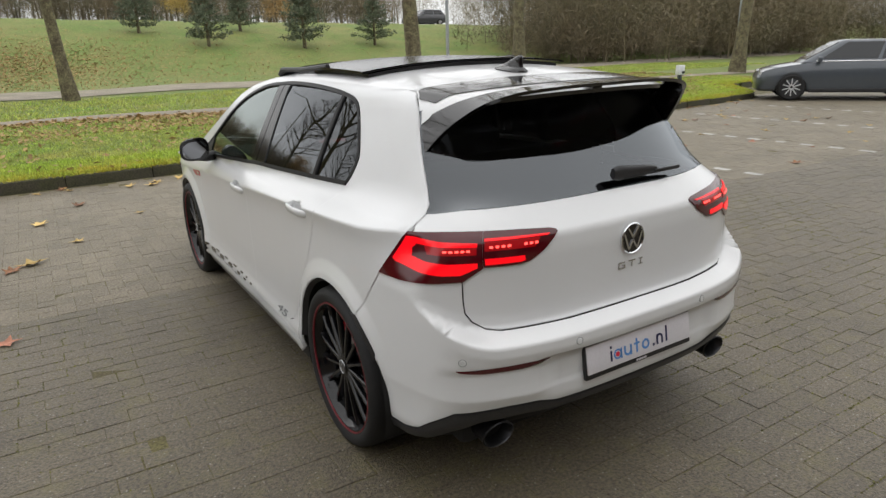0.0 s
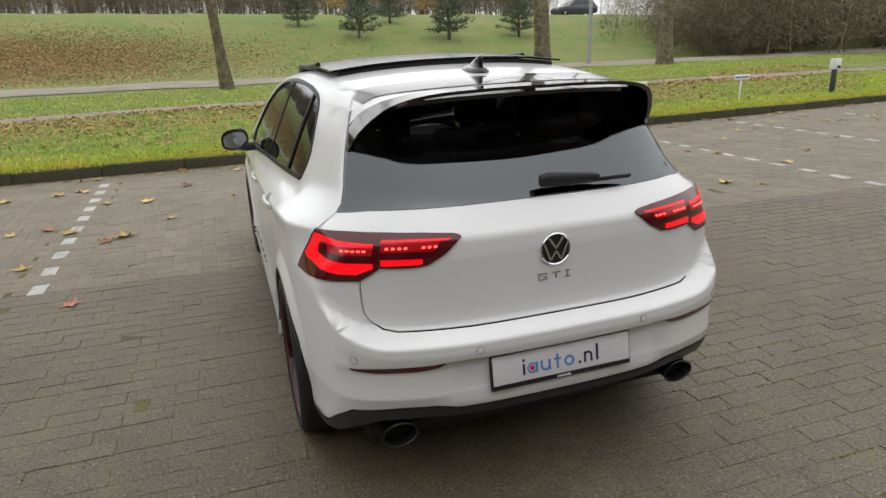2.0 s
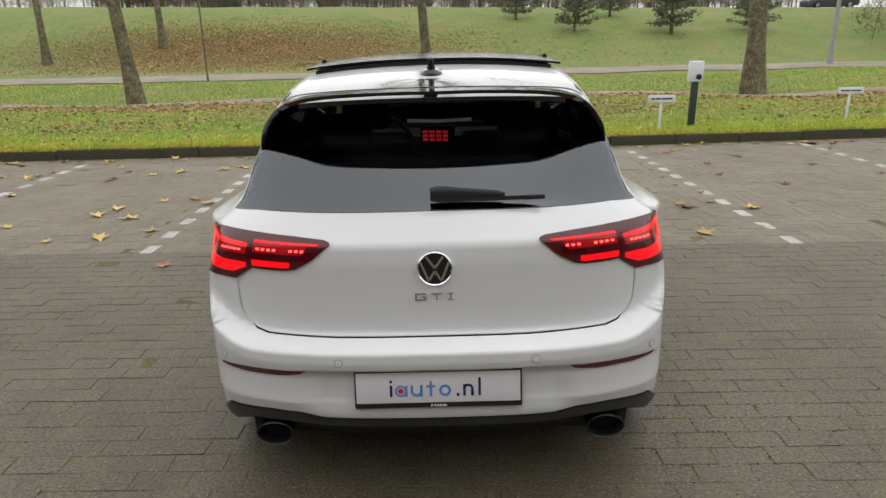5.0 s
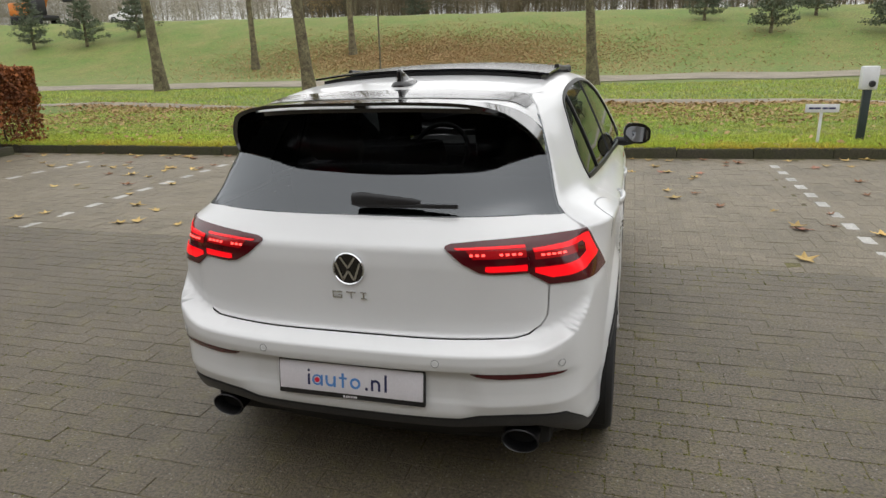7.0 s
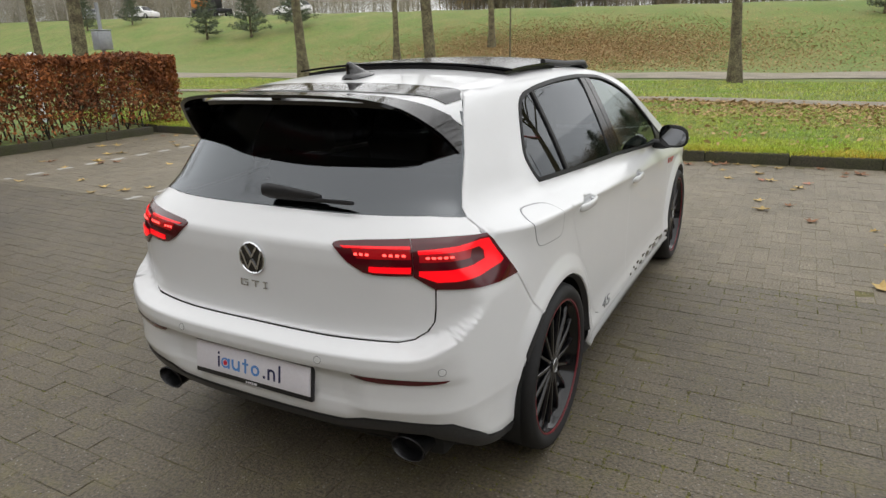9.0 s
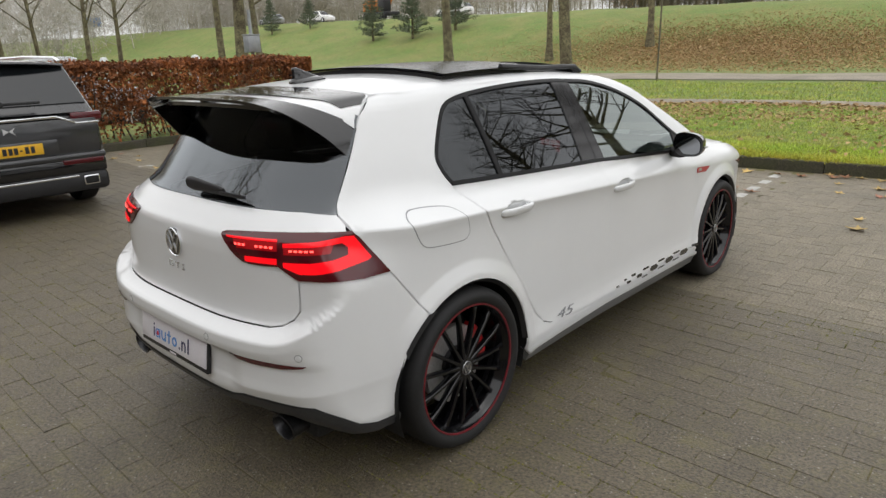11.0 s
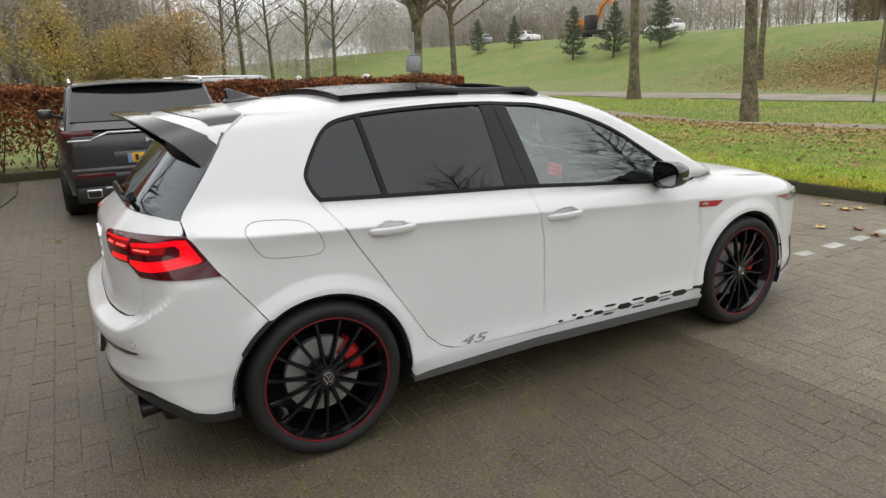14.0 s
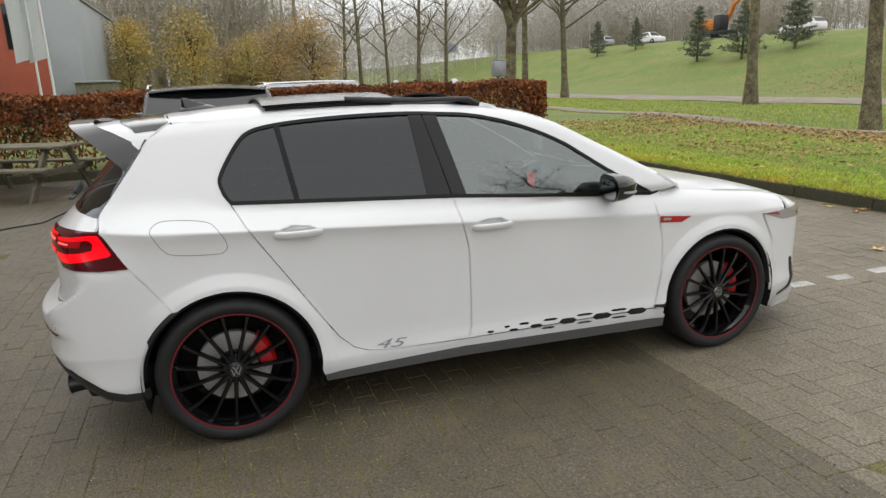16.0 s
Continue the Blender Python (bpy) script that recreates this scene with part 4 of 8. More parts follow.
for pts in (((-0.026, 0.040), (0.0, 0.003)), ((0.0, 0.003), (0.026, 0.040)), ((-0.043, 0.021), (-0.020, -0.038)), ((-0.020, -0.038), (0.0, -0.006)), ((0.0, -0.006), (0.020, -0.038)), ((0.020, -0.038), (0.043, 0.021))):
    (x0, y0), (x1, y1) = pts
    d = Vector((x1 - x0, y1 - y0)).normalized()
    nx_, ny_ = -d.y * 0.0036, d.x * 0.0036
    prism(bm, [(x0 + nx_, y0 + ny_), (x0 - nx_, y0 - ny_), (x1 - nx_, y1 - ny_), (x1 + nx_, y1 + ny_)], 0.005, 0.009)
part("badge_chevrons", bm, CHROME, badge)
for i, x in enumerate((-0.046, 0.003, 0.047)):
    bm = bmesh.new()
    if i == 0:
        prism(bm, [(-0.018, -0.012), (0.016, -0.012), (0.016, 0.001), (0.003, 0.001), (0.003, -0.003), (0.011, -0.003), (0.011, -0.008), (-0.013, -0.008), (-0.013, 0.008), (0.016, 0.008), (0.016, 0.012), (-0.018, 0.012)], 0, 0.004)
    elif i == 1:
        prism(bm, [(-0.0025, -0.012), (0.0025, -0.012), (0.0025, 0.008), (0.017, 0.008), (0.017, 0.012), (-0.017, 0.012), (-0.017, 0.008), (-0.0025, 0.008)], 0, 0.004)
    else:
        prism(bm, [(-0.010, -0.012), (0.010, -0.012), (0.010, -0.009), (0.0025, -0.009), (0.0025, 0.009), (0.010, 0.009), (0.010, 0.012), (-0.010, 0.012), (-0.010, 0.009), (-0.0025, 0.009), (-0.0025, -0.009), (-0.010, -0.009)], 0, 0.004)
    part("chrome_letter_bar", bm, CHROME, tailgate).matrix_basis = seat_on(x, 0.792, "rear") @ pose(0, 0, 0.0005)

# show plate with a printed mark of plain shapes
bm = bmesh.new()
box(bm, -0.266, 0.266, -0.012, 0.004, -0.064, 0.060, 0.004)
plate = part("plate_holder", bm, SATIN_BLACK, bumper, "black plate holder")
plate.matrix_basis = pose(0, -0.774, 0.503, -9)
bm = bmesh.new()
box(bm, -0.260, 0.260, -0.0165, -0.010, -0.045, 0.055, 0.002)
face = part("plate_face", bm, PLATE_WHITE, plate, "white plate face")


def flat(bm, outline):
    prism(bm, outline, 0.0, 0.0012, Matrix.Translation((0, -0.0168, 0)) @ pose(0, 0, 0, 90))


def hoop(x, y, r, w, a0=0.0, a1=360.0, n=24):
    """Outline of an arc-shaped band."""
    out = [(x + r * math.cos(radians(a)), y + r * math.sin(radians(a))) for a in np.linspace(a0, a1, n)]
    return out + [(x + (r - w) * math.cos(radians(a)), y + (r - w) * math.sin(radians(a))) for a in np.linspace(a1, a0, n)]


def bar(x0, x1, y0, y1):
    return [(x0, y0), (x1, y0), (x1, y1), (x0, y1)]


for colour, shapes in ((NAVY, [bar(-0.153, -0.145, -0.024, 0.014), bar(-0.153, -0.145, 0.022, 0.031), bar(0.058, 0.067, -0.024, -0.015), bar(0.079, 0.087, -0.024, 0.014), hoop(0.095, -0.002, 0.017, 0.008, 0, 180), bar(0.104, 0.112, -0.024, -0.002), bar(0.127, 0.135, -0.024, 0.035)]),
                       (BLUE, [hoop(-0.118, -0.005, 0.019, 0.006), bar(-0.104, -0.097, -0.024, 0.014), hoop(-0.068, -0.005, 0.019, 0.008, 180, 360), bar(-0.087, -0.079, -0.006, 0.014), bar(-0.057, -0.049, -0.024, 0.014), bar(-0.027, -0.019, -0.024, 0.027), bar(-0.037, -0.009, 0.006, 0.013), hoop(0.022, -0.005, 0.019, 0.008)]),
                       (RED_PRINT, [hoop(-0.118, -0.005, 0.009, 0.0088)])):
    for shape in shapes:
        bm = bmesh.new()
        flat(bm, shape)
        part("printed_shape", bm, colour, face)
for i, x in enumerate((-0.024, -0.014, -0.005, 0.004, 0.013, 0.020)):
    bm = bmesh.new()
    box(bm, x, x + 0.006, -0.0135, -0.0115, -0.059, -0.052)
    part("holder_bar", bm, PLATE_WHITE, plate, "small white mark")

# door mirrors
for sx in (1, -1):
    flip = Matrix.Diagonal((sx, 1, 1, 1))
    bm = bmesh.new()
    rows = []
    for i in range(13):
        t = i / 12
        y = -0.012 + 0.155 * t
        s = math.sqrt(max(0.0, 1 - t ** 2.6)) * 0.94 + 0.06
        rows.append([bm.verts.new((0.914 + 0.014 * t + (0.084 * s) * math.copysign(abs(math.cos(a)) ** 0.7, math.cos(a)) - 0.03 * t, 1.83 + y, 0.999 + (0.066 - 0.012 * math.cos(a)) * s * math.copysign(abs(math.sin(a)) ** 0.75, math.sin(a)) - 0.012 * math.cos(a) * (math.sin(a) < 0))) for a in (2 * math.pi * q / 28 for q in range(28))])
    for a, b in zip(rows, rows[1:]):
        for q in range(28):
            bm.faces.new((a[q], a[(q + 1) % 28], b[(q + 1) % 28], b[q]))
    bm.faces.new(rows[-1])
    bm.faces.new(rows[0][::-1])
    bmesh.ops.recalc_face_normals(bm, faces=bm.faces)
    bmesh.ops.transform(bm, matrix=flip, verts=bm.verts)
    if sx < 0:
        bmesh.ops.reverse_faces(bm, faces=bm.faces)
    cap = part("door_mirror", bm, GLOSS_BLACK, hatchback, "gloss black door mirror")
    bm = bmesh.new()
    vs = [bm.verts.new((sx * (0.914 + 0.070 * math.copysign(abs(math.cos(a)) ** 0.7, math.cos(a))), 1.812, 0.996 + (0.050 - 0.010 * math.cos(a)) * math.copysign(abs(math.sin(a)) ** 0.75, math.sin(a)) - 0.012 * math.cos(a) * (math.sin(a) < 0))) for a in (2 * math.pi * q / 28 for q in range(28))]
    bm.faces.new(vs)
    for v in vs:
        v.co.y = 1.815 - 0.04 * (v.co.z - 0.999) - 0.04 * (abs(v.co.x) - 0.914)
    # silver darkened to stand for dark surroundings in the mirror
    part("mirror_glass", bm, mat("darkened_mirror_silver", (0.30, 0.31, 0.33), 0.03, 1.0) if sx > 0 else bpy.data.materials["darkened_mirror_silver"], cap, "mirror glass, a dark reflection put into its silver")
    bm = bmesh.new()
    tube(bm, [(sx * 0.90, 1.88, 0.948), (sx * 0.84, 1.895, 0.938), (sx * 0.775, 1.91, 0.942)], [0.022, 0.028, 0.03], 10)
    part("mirror_foot", bm, SATIN_BLACK, cap)
    bm = bmesh.new()
    tube(bm, [(sx * x, y, z) for x, y, z in ((0.997, 1.845, 0.985), (0.988, 1.90, 0.983), (0.962, 1.945, 0.981))], [0.005, 0.006, 0.004], 6)
    part("mirror_indicator", bm, STEEL, cap, "clear indicator strip")

# wheels
def wheel_parts(spin):
    w = part("wheel", lathe(bmesh.new(), [(0.262, 0.012), (0.271, 0.021), (0.293, 0.030), (0.312, 0.025), (0.326, 0.006), (0.331, -0.02), (0.3315, -0.1), (0.331, -0.18), (0.325, -0.205), (0.306, -0.222), (0.25, -0.215)], 64), RUBBER, hatchback, "low black tyre on a black rim")
    part("rim", lathe(bmesh.new(), [(0.266, 0.004), (0.265, 0.016), (0.258, 0.014), (0.253, 0.0), (0.243, -0.012), (0.234, -0.10), (0.228, -0.19), (0.254, -0.21)], 64), RIM_BLACK, w, "gloss black rim")
    part("rim_line", lathe(bmesh.new(), [(0.2690, 0.015), (0.2680, 0.0205), (0.2625, 0.0205), (0.2615, 0.015)], 64), RED_LINE, w, "red line round the rim")
    spoke = bmesh.new()
    rows = []
    for r, wd, x, th in ((0.035, 0.012, -0.004, 0.03), (0.075, 0.0095, -0.004, 0.028), (0.13, 0.0085, -0.003, 0.024), (0.20, 0.0085, -0.003, 0.02), (0.242, 0.011, -0.006, 0.02), (0.251, 0.017, -0.008, 0.02)):
        rows.append([spoke.verts.new(v) for v in ((x - th, -wd, r), (x - 0.006, -wd, r), (x, -wd * 0.55, r), (x, wd * 0.55, r), (x - 0.006, wd, r), (x - th, wd, r))])
    for a, b in zip(rows, rows[1:]):
        for q in range(6):
            spoke.faces.new((a[q], a[(q + 1) % 6], b[(q + 1) % 6], b[q]))
    bmesh.ops.recalc_face_normals(spoke, faces=spoke.faces)
    first = part("spoke", spoke, RIM_BLACK, w)
    for i in range(15):
        ob = first if i == 0 else new("spoke", first.data)
        ob.parent = w
        ob.matrix_basis = pose(0, 0, 0, spin + 24 * i)
    part("hub", lathe(bmesh.new(), [(0.0, -0.001), (0.03, -0.001), (0.036, -0.004), (0.058, -0.012), (0.062, -0.04)], 40), RIM_BLACK, w, "gloss black hub")
    part("hub_cap", lathe(bmesh.new(), [(0.0, 0.003), (0.022, 0.003), (0.027, 0.001), (0.028, -0.003)], 32), SATIN_BLACK, w, "silver-marked centre cap")
    part("cap_ring", lathe(bmesh.new(), [(0.0262, 0.002), (0.0272, 0.0042), (0.0285, 0.002)], 32), STEEL, w)
    bm = bmesh.new()
    for pts in (((-0.012, 0.020), (0.0, 0.002)), ((0.0, 0.002), (0.012, 0.020)), ((-0.021, 0.011), (-0.010, -0.019)), ((-0.010, -0.019), (0.0, -0.003)), ((0.0, -0.003), (0.010, -0.019)), ((0.010, -0.019), (0.021, 0.011))):
        (x0, y0), (x1, y1) = pts
        d = Vector((x1 - x0, y1 - y0)).normalized()
        ax_, ay_ = -d.y * 0.002, d.x * 0.002
        prism(bm, [(x0 + ax_, y0 + ay_), (x0 - ax_, y0 - ay_), (x1 - ax_, y1 - ay_), (x1 + ax_, y1 + ay_)], 0.0, 0.004, Matrix(((0, 0, 1, 0.001), (1, 0, 0, 0), (0, 1, 0, 0), (0, 0, 0, 1))))
    part("cap_chevrons", bm, CHROME, w)
    bolt = None
    for i in range(5):
        a = radians(spin + 72 * i + 12)
        if bolt is None:
            bolt = part("wheel_bolt", lathe(bmesh.new(), [(0.0, -0.006), (0.007, -0.006), (0.009, -0.009), (0.012, -0.010)], 12), DEEP_BLACK, w)
            ob = bolt
        else:
            ob = new("wheel_bolt", bolt.data)
            ob.parent = w
        ob.matrix_basis = pose(0.001, 0.046 * math.cos(a), 0.046 * math.sin(a))
    part("brake_disc", lathe(bmesh.new(), [(0.075, -0.066), (0.160, -0.066), (0.162, -0.070), (0.162, -0.092), (0.075, -0.092)], 56), DISC_STEEL, w, "worn steel brake disc")
    part("disc_hat", lathe(bmesh.new(), [(0.0, -0.05), (0.070, -0.05), (0.078, -0.068)], 40), SATIN_BLACK, w)
    return w


def caliper(w, a0, spread):
    bm = bmesh.new()
    inner_, outer_ = 0.098, 0.176
    rings = []
    for i in range(9):
        a = radians(a0 + spread * (i / 8 - 0.5))
        bulge = 0.006 * math.sin(math.pi * i / 8)
        rings.append([bm.verts.new((x, r * math.cos(a), r * math.sin(a))) for x, r in ((-0.056, inner_), (-0.040 + bulge, inner_ + 0.014), (-0.040 + bulge, outer_ - 0.014), (-0.056, outer_ + 0.004), (-0.10, outer_ + 0.004), (-0.10, inner_))])
    for a, b in zip(rings, rings[1:]):
        for q in range(6):
            bm.faces.new((a[q], a[(q + 1) % 6], b[(q + 1) % 6], b[q]))
    bm.faces.new(rings[0])
    bm.faces.new(rings[-1])
    bmesh.ops.recalc_face_normals(bm, faces=bm.faces)
    part("brake_caliper", bm, RED_PAINT, w, "red brake caliper")


for cy, spin, spread in ((0.0, 7, 58), (WHEELBASE, 16, 66)):
    for sx in (1, -1):
        w = wheel_parts(spin)
        caliper(w, 22 if sx > 0 else 158, spread)
        w.matrix_basis = pose((0.822 if cy == 0 else 0.820) * sx, cy, 0.329, 0, 0, 0 if sx > 0 else 180)
        # wheel housing
        bm = bmesh.new()
        rings = []
        for x in (0.828, 0.55):
            rings.append([bm.verts.new((sx * x, cy + (ARCH_R + 0.008) * math.cos(a), AXLE_Z + (ARCH_R + 0.008) * math.sin(a))) for a in np.linspace(radians(-20), radians(200), 33)])
        for q in range(32):
            bm.faces.new((rings[0][q], rings[0][q + 1], rings[1][q + 1], rings[1][q]))
        bm.faces.new(rings[1])
        part("wheel_housing", bm, DEEP_BLACK, hatchback)
        # dark lip inside the arch
        bm = bmesh.new()
        pts = arc(cy, AXLE_Z, ARCH_R - 0.003, 2, 178, 40)
        for (ya, za), (yb, zb) in zip(pts, pts[1:]):
            quad = []
            for y, z, d in ((ya, za, 0), (yb, zb, 0), (yb, zb, 1), (ya, za, 1)):
                q = onto(np.array([[cy + (y - cy) * 1.012, AXLE_Z + (z - AXLE_Z) * 1.012]]), "side")[0][0]
                k = 0.965 if d else 1.0
                quad.append(bm.verts.new((sx * (q[0] - 0.003 - 0.02 * d), cy + (y - cy) * k, AXLE_Z + (z - AXLE_Z) * k)))
            bm.faces.new(quad)
        bmesh.ops.remove_doubles(bm, verts=bm.verts, dist=1e-4)
        part("arch_liner_edge", bm, SATIN_BLACK, hatchback)

# floor pan and cabin
bm = bmesh.new()
box(bm, -0.60, 0.60, -0.40, 3.1, 0.17, 0.30, 0.02)
# rear block kept wide to stand for the shade under the bumper
box(bm, -0.66, 0.66, -0.62, -0.34, 0.235, 0.36, 0.03)
box(bm, -0.76, 0.76, 0.40, 2.20, 0.175, 0.26, 0.02)
part("underbody", bm, DEEP_BLACK, hatchback)


def cabin_seat(name, x, y, wide, head):
    s = part(name, box(bmesh.new(), x - wide / 2, x + wide / 2, y, y + 0.5, 0.34, 0.54, 0.06), SEAT_CLOTH, hatchback, "dark cloth seat")
    part("backrest", box(bmesh.new(), -wide / 2, wide / 2, -0.07, 0.07, 0.0, 0.60, 0.05, Matrix.Translation((x, y + 0.02, 0.50)) @ pose(0, 0, 0, 14)), SEAT_CLOTH, s)
    for hx in head:
        part("headrest", box(bmesh.new(), -0.125, 0.125, -0.045, 0.045, 0.62, 0.80, 0.04, Matrix.Translation((x + hx, y + 0.02, 0.50)) @ pose(0, 0, 0, 12)), SEAT_CLOTH, s)
    return s


cabin_seat("front_seat", 0.37, 1.02, 0.5, (0,))
cabin_seat("front_seat", -0.37, 1.02, 0.5, (0,))
cabin_seat("rear_bench", 0.0, 0.20, 1.24, (-0.38, 0.38))
bm = bmesh.new()
box(bm, -0.70, 0.70, 1.95, 2.35, 0.60, 0.93, 0.05)
dash = part("dashboard", bm, SATIN_BLACK, hatchback)
bm = bmesh.new()
box(bm, -0.125, 0.115, 0.0, 0.02, -0.06, 0.055, 0.004)
screen_box = part("centre_display", bm, GLOSS_BLACK, dash, "black display with red fields")
screen_box.matrix_basis = pose(-0.005, 1.87, 0.94, 0, 0, -12)
RED_SCREEN = mat("red_display", (0.1, 0.0, 0.0), 0.3, emit=(1.0, 0.03, 0.05), emit_strength=1.0)
for i in range(4):
    for j in range(3):
        bm = bmesh.new()
        box(bm, -0.108 + i * 0.047, -0.072 + i * 0.047, -0.004, -0.001, -0.048 + j * 0.027, -0.028 + j * 0.027)
        part("display_field", bm, RED_SCREEN, screen_box)
bm = bmesh.new()
lathe(bm, [(0.185 + 0.016 * math.cos(a), 0.016 * math.sin(a)) for a in (2 * math.pi * q / 10 for q in range(10))], 36, "y", close=True)
wheel_rim = part("steering_wheel", bm, SATIN_BLACK, dash)
wheel_rim.matrix_basis = pose(-0.37, 1.72, 0.90, -22)
bm = bmesh.new()
box(bm, -0.17, 0.17, -0.015, 0.015, -0.035, 0.035, 0.01)
part("wheel_boss", bm, SATIN_BLACK, wheel_rim)
bm = bmesh.new()
box(bm, -0.11, 0.11, 1.60, 1.625, 1.285, 1.345, 0.01)
part("inside_mirror", bm, SATIN_BLACK, hatchback)

# ---- ground, paving, kerb, paths ----
def kerb_y(x):
    return 6.99 + 0.072 * x + 0.0022 * np.clip(x, -14, 20) ** 2 + 2.4 * sstep(14.4, 18.2, x)


HEDGE_X = -9.45
FOOT_Y, FOOT_SLOPE, CYCLE_Y, CYCLE_SLOPE = 14.72, 0.028, 26.9, 0.10
KERB_H = 0.135


def rise(x, y):
    """Height of the grass: flat verge, then the road bank."""
    bump = 0.03 * np.sin(x * 0.9 + np.sin(y * 0.7)) * np.sin(y * 0.8) * sstep(0.3, 2.0, y - kerb_y(x))
    for hx, hy in ((8.5, 16.0), (-8.5, 15.7)):
        bump = bump - 0.19 * np.exp(-((x - hx) ** 2 + (y - hy) ** 2) / 7.0)
    return KERB_H - 0.015 + 0.02 * sstep(0.2, 2.5, y - kerb_y(x)) + bump + (3.9 - 0.016 * np.clip(x, -90, 60)) * sstep(32, 54, y)


def ground_z(x, y):
    lot = (y < kerb_y(x) + 0.06) & (x > HEDGE_X - 0.06) & (x < 40) & (y > -40)
    return np.where(lot, -0.06, rise(x, y))


def speckled(name, dark, light, moss, rough=0.6, piece=0.0, island=0.0, specks=0.5, moss_low=0.5, moss_high=0.72):
    """Weathered concrete brick: grain, pale grit, moss stains, a tone of its own for each piece."""
    m = mat(name, dark, rough, vary=0.5, scale=1.1, color2=light, fine=0.55, fine_scale=75, bump=0.7, bump_scale=110, piece=piece, island=island)
    n, l = m.node_tree.nodes, m.node_tree.links
    b = n["Principled BSDF"]
    src = b.inputs["Base Color"].links[0].from_socket
    geo = n.new("ShaderNodeNewGeometry")
    mos, mr = n.new("ShaderNodeTexNoise"), n.new("ShaderNodeMapRange")
    mos.inputs["Scale"].default_value, mos.inputs["Detail"].default_value, mos.inputs["Roughness"].default_value = 5.5, 10, 0.85
    l.new(geo.outputs["Position"], mos.inputs["Vector"])
    mr.inputs["From Min"].default_value, mr.inputs["From Max"].default_value, mr.inputs["To Max"].default_value = moss_low, moss_high, 0.55
    l.new(mos.outputs["Fac"], mr.inputs["Value"])
    mix = n.new("ShaderNodeMix")
    mix.data_type = "RGBA"
    mix.inputs["B"].default_value = (*moss, 1)
    l.new(mr.outputs["Result"], mix.inputs["Factor"])
    l.new(src, mix.inputs["A"])
    vor, mr2 = n.new("ShaderNodeTexVoronoi"), n.new("ShaderNodeMapRange")
    vor.inputs["Scale"].default_value = 30
    l.new(geo.outputs["Position"], vor.inputs["Vector"])
    mr2.inputs["From Min"].default_value, mr2.inputs["From Max"].default_value, mr2.inputs["To Min"].default_value, mr2.inputs["To Max"].default_value = 0.06, 0.14, specks, 0
    l.new(vor.outputs["Distance"], mr2.inputs["Value"])
    mix2 = n.new("ShaderNodeMix")
    mix2.data_type = "RGBA"
    mix2.inputs["B"].default_value = (0.34, 0.33, 0.30, 1)
    l.new(mr2.outputs["Result"], mix2.inputs["Factor"])
    l.new(mix.outputs["Result"], mix2.inputs["A"])
    l.new(mix2.outputs["Result"], b.inputs["Base Color"])
    return m


GRASS = mat("mown_grass", (0.120, 0.185, 0.034), 0.9, vary=0.5, scale=0.45, color2=(0.195, 0.200, 0.056), fine=0.5, fine_scale=14, bump=0.6, bump_scale=40)
ASPHALT = mat("worn_asphalt_path", (0.315, 0.275, 0.210), 0.85, vary=0.35, scale=0.8, fine=0.3, fine_scale=40)
LANE = speckled("dark_lane_brick", (0.088, 0.073, 0.049), (0.126, 0.105, 0.073), (0.165, 0.145, 0.050), 0.5, island=0.05, specks=0.8, moss_low=0.50, moss_high=0.66)
LANE_PIECE = speckled("dark_lane_brick_single", (0.088, 0.073, 0.049), (0.126, 0.105, 0.073), (0.165, 0.145, 0.050), 0.5, piece=0.05, specks=0.8, moss_low=0.50, moss_high=0.66)
BAY = speckled("bay_brick", (0.155, 0.133, 0.095), (0.205, 0.175, 0.126), (0.165, 0.148, 0.070), 0.6, island=0.10, specks=0.6)
BAY_PIECE = speckled("bay_brick_single", (0.155, 0.133, 0.095), (0.205, 0.175, 0.126), (0.165, 0.148, 0.070), 0.6, piece=0.10, specks=0.6)
MARK = mat("white_marking_brick", (0.50, 0.49, 0.46), 0.7, vary=0.35, scale=9, fine=0.25, piece=0.12)
JOINT = mat("mossy_joint_sand", (0.082, 0.070, 0.045), 0.95, vary=0.6, scale=2.3, color2=(0.135, 0.122, 0.047), fine=0.5, fine_scale=90)
KERBSTONE = mat("dark_kerb_concrete", (0.058, 0.051, 0.037), 0.9, vary=0.6, scale=3, color2=(0.048, 0.050, 0.020), fine=0.4, fine_scale=60, bump=0.5)

# sheet of land to the horizon
xs = np.unique(np.round(np.concatenate([np.linspace(-70, 70, 281), np.linspace(-1500, 1500, 61)]), 2))
ys = np.unique(np.round(np.concatenate([np.linspace(-42, 10, 105), np.linspace(5.5, 9.5, 81), np.linspace(10, 70, 121), np.linspace(-1500, 1500, 61)]), 2))
X, Y = np.meshgrid(xs, ys)
Z = ground_z(X, Y)
nx = len(xs)
land = mesh_object("ground", np.stack([X.ravel(), Y.ravel(), Z.ravel()], 1), [(j * nx + i, j * nx + i + 1, (j + 1) * nx + i + 1, (j + 1) * nx + i) for j in range(len(ys) - 1) for i in range(nx - 1)], GRASS)
tagged(land, "grass verge rising to a green road bank", "ground", kind="structure")


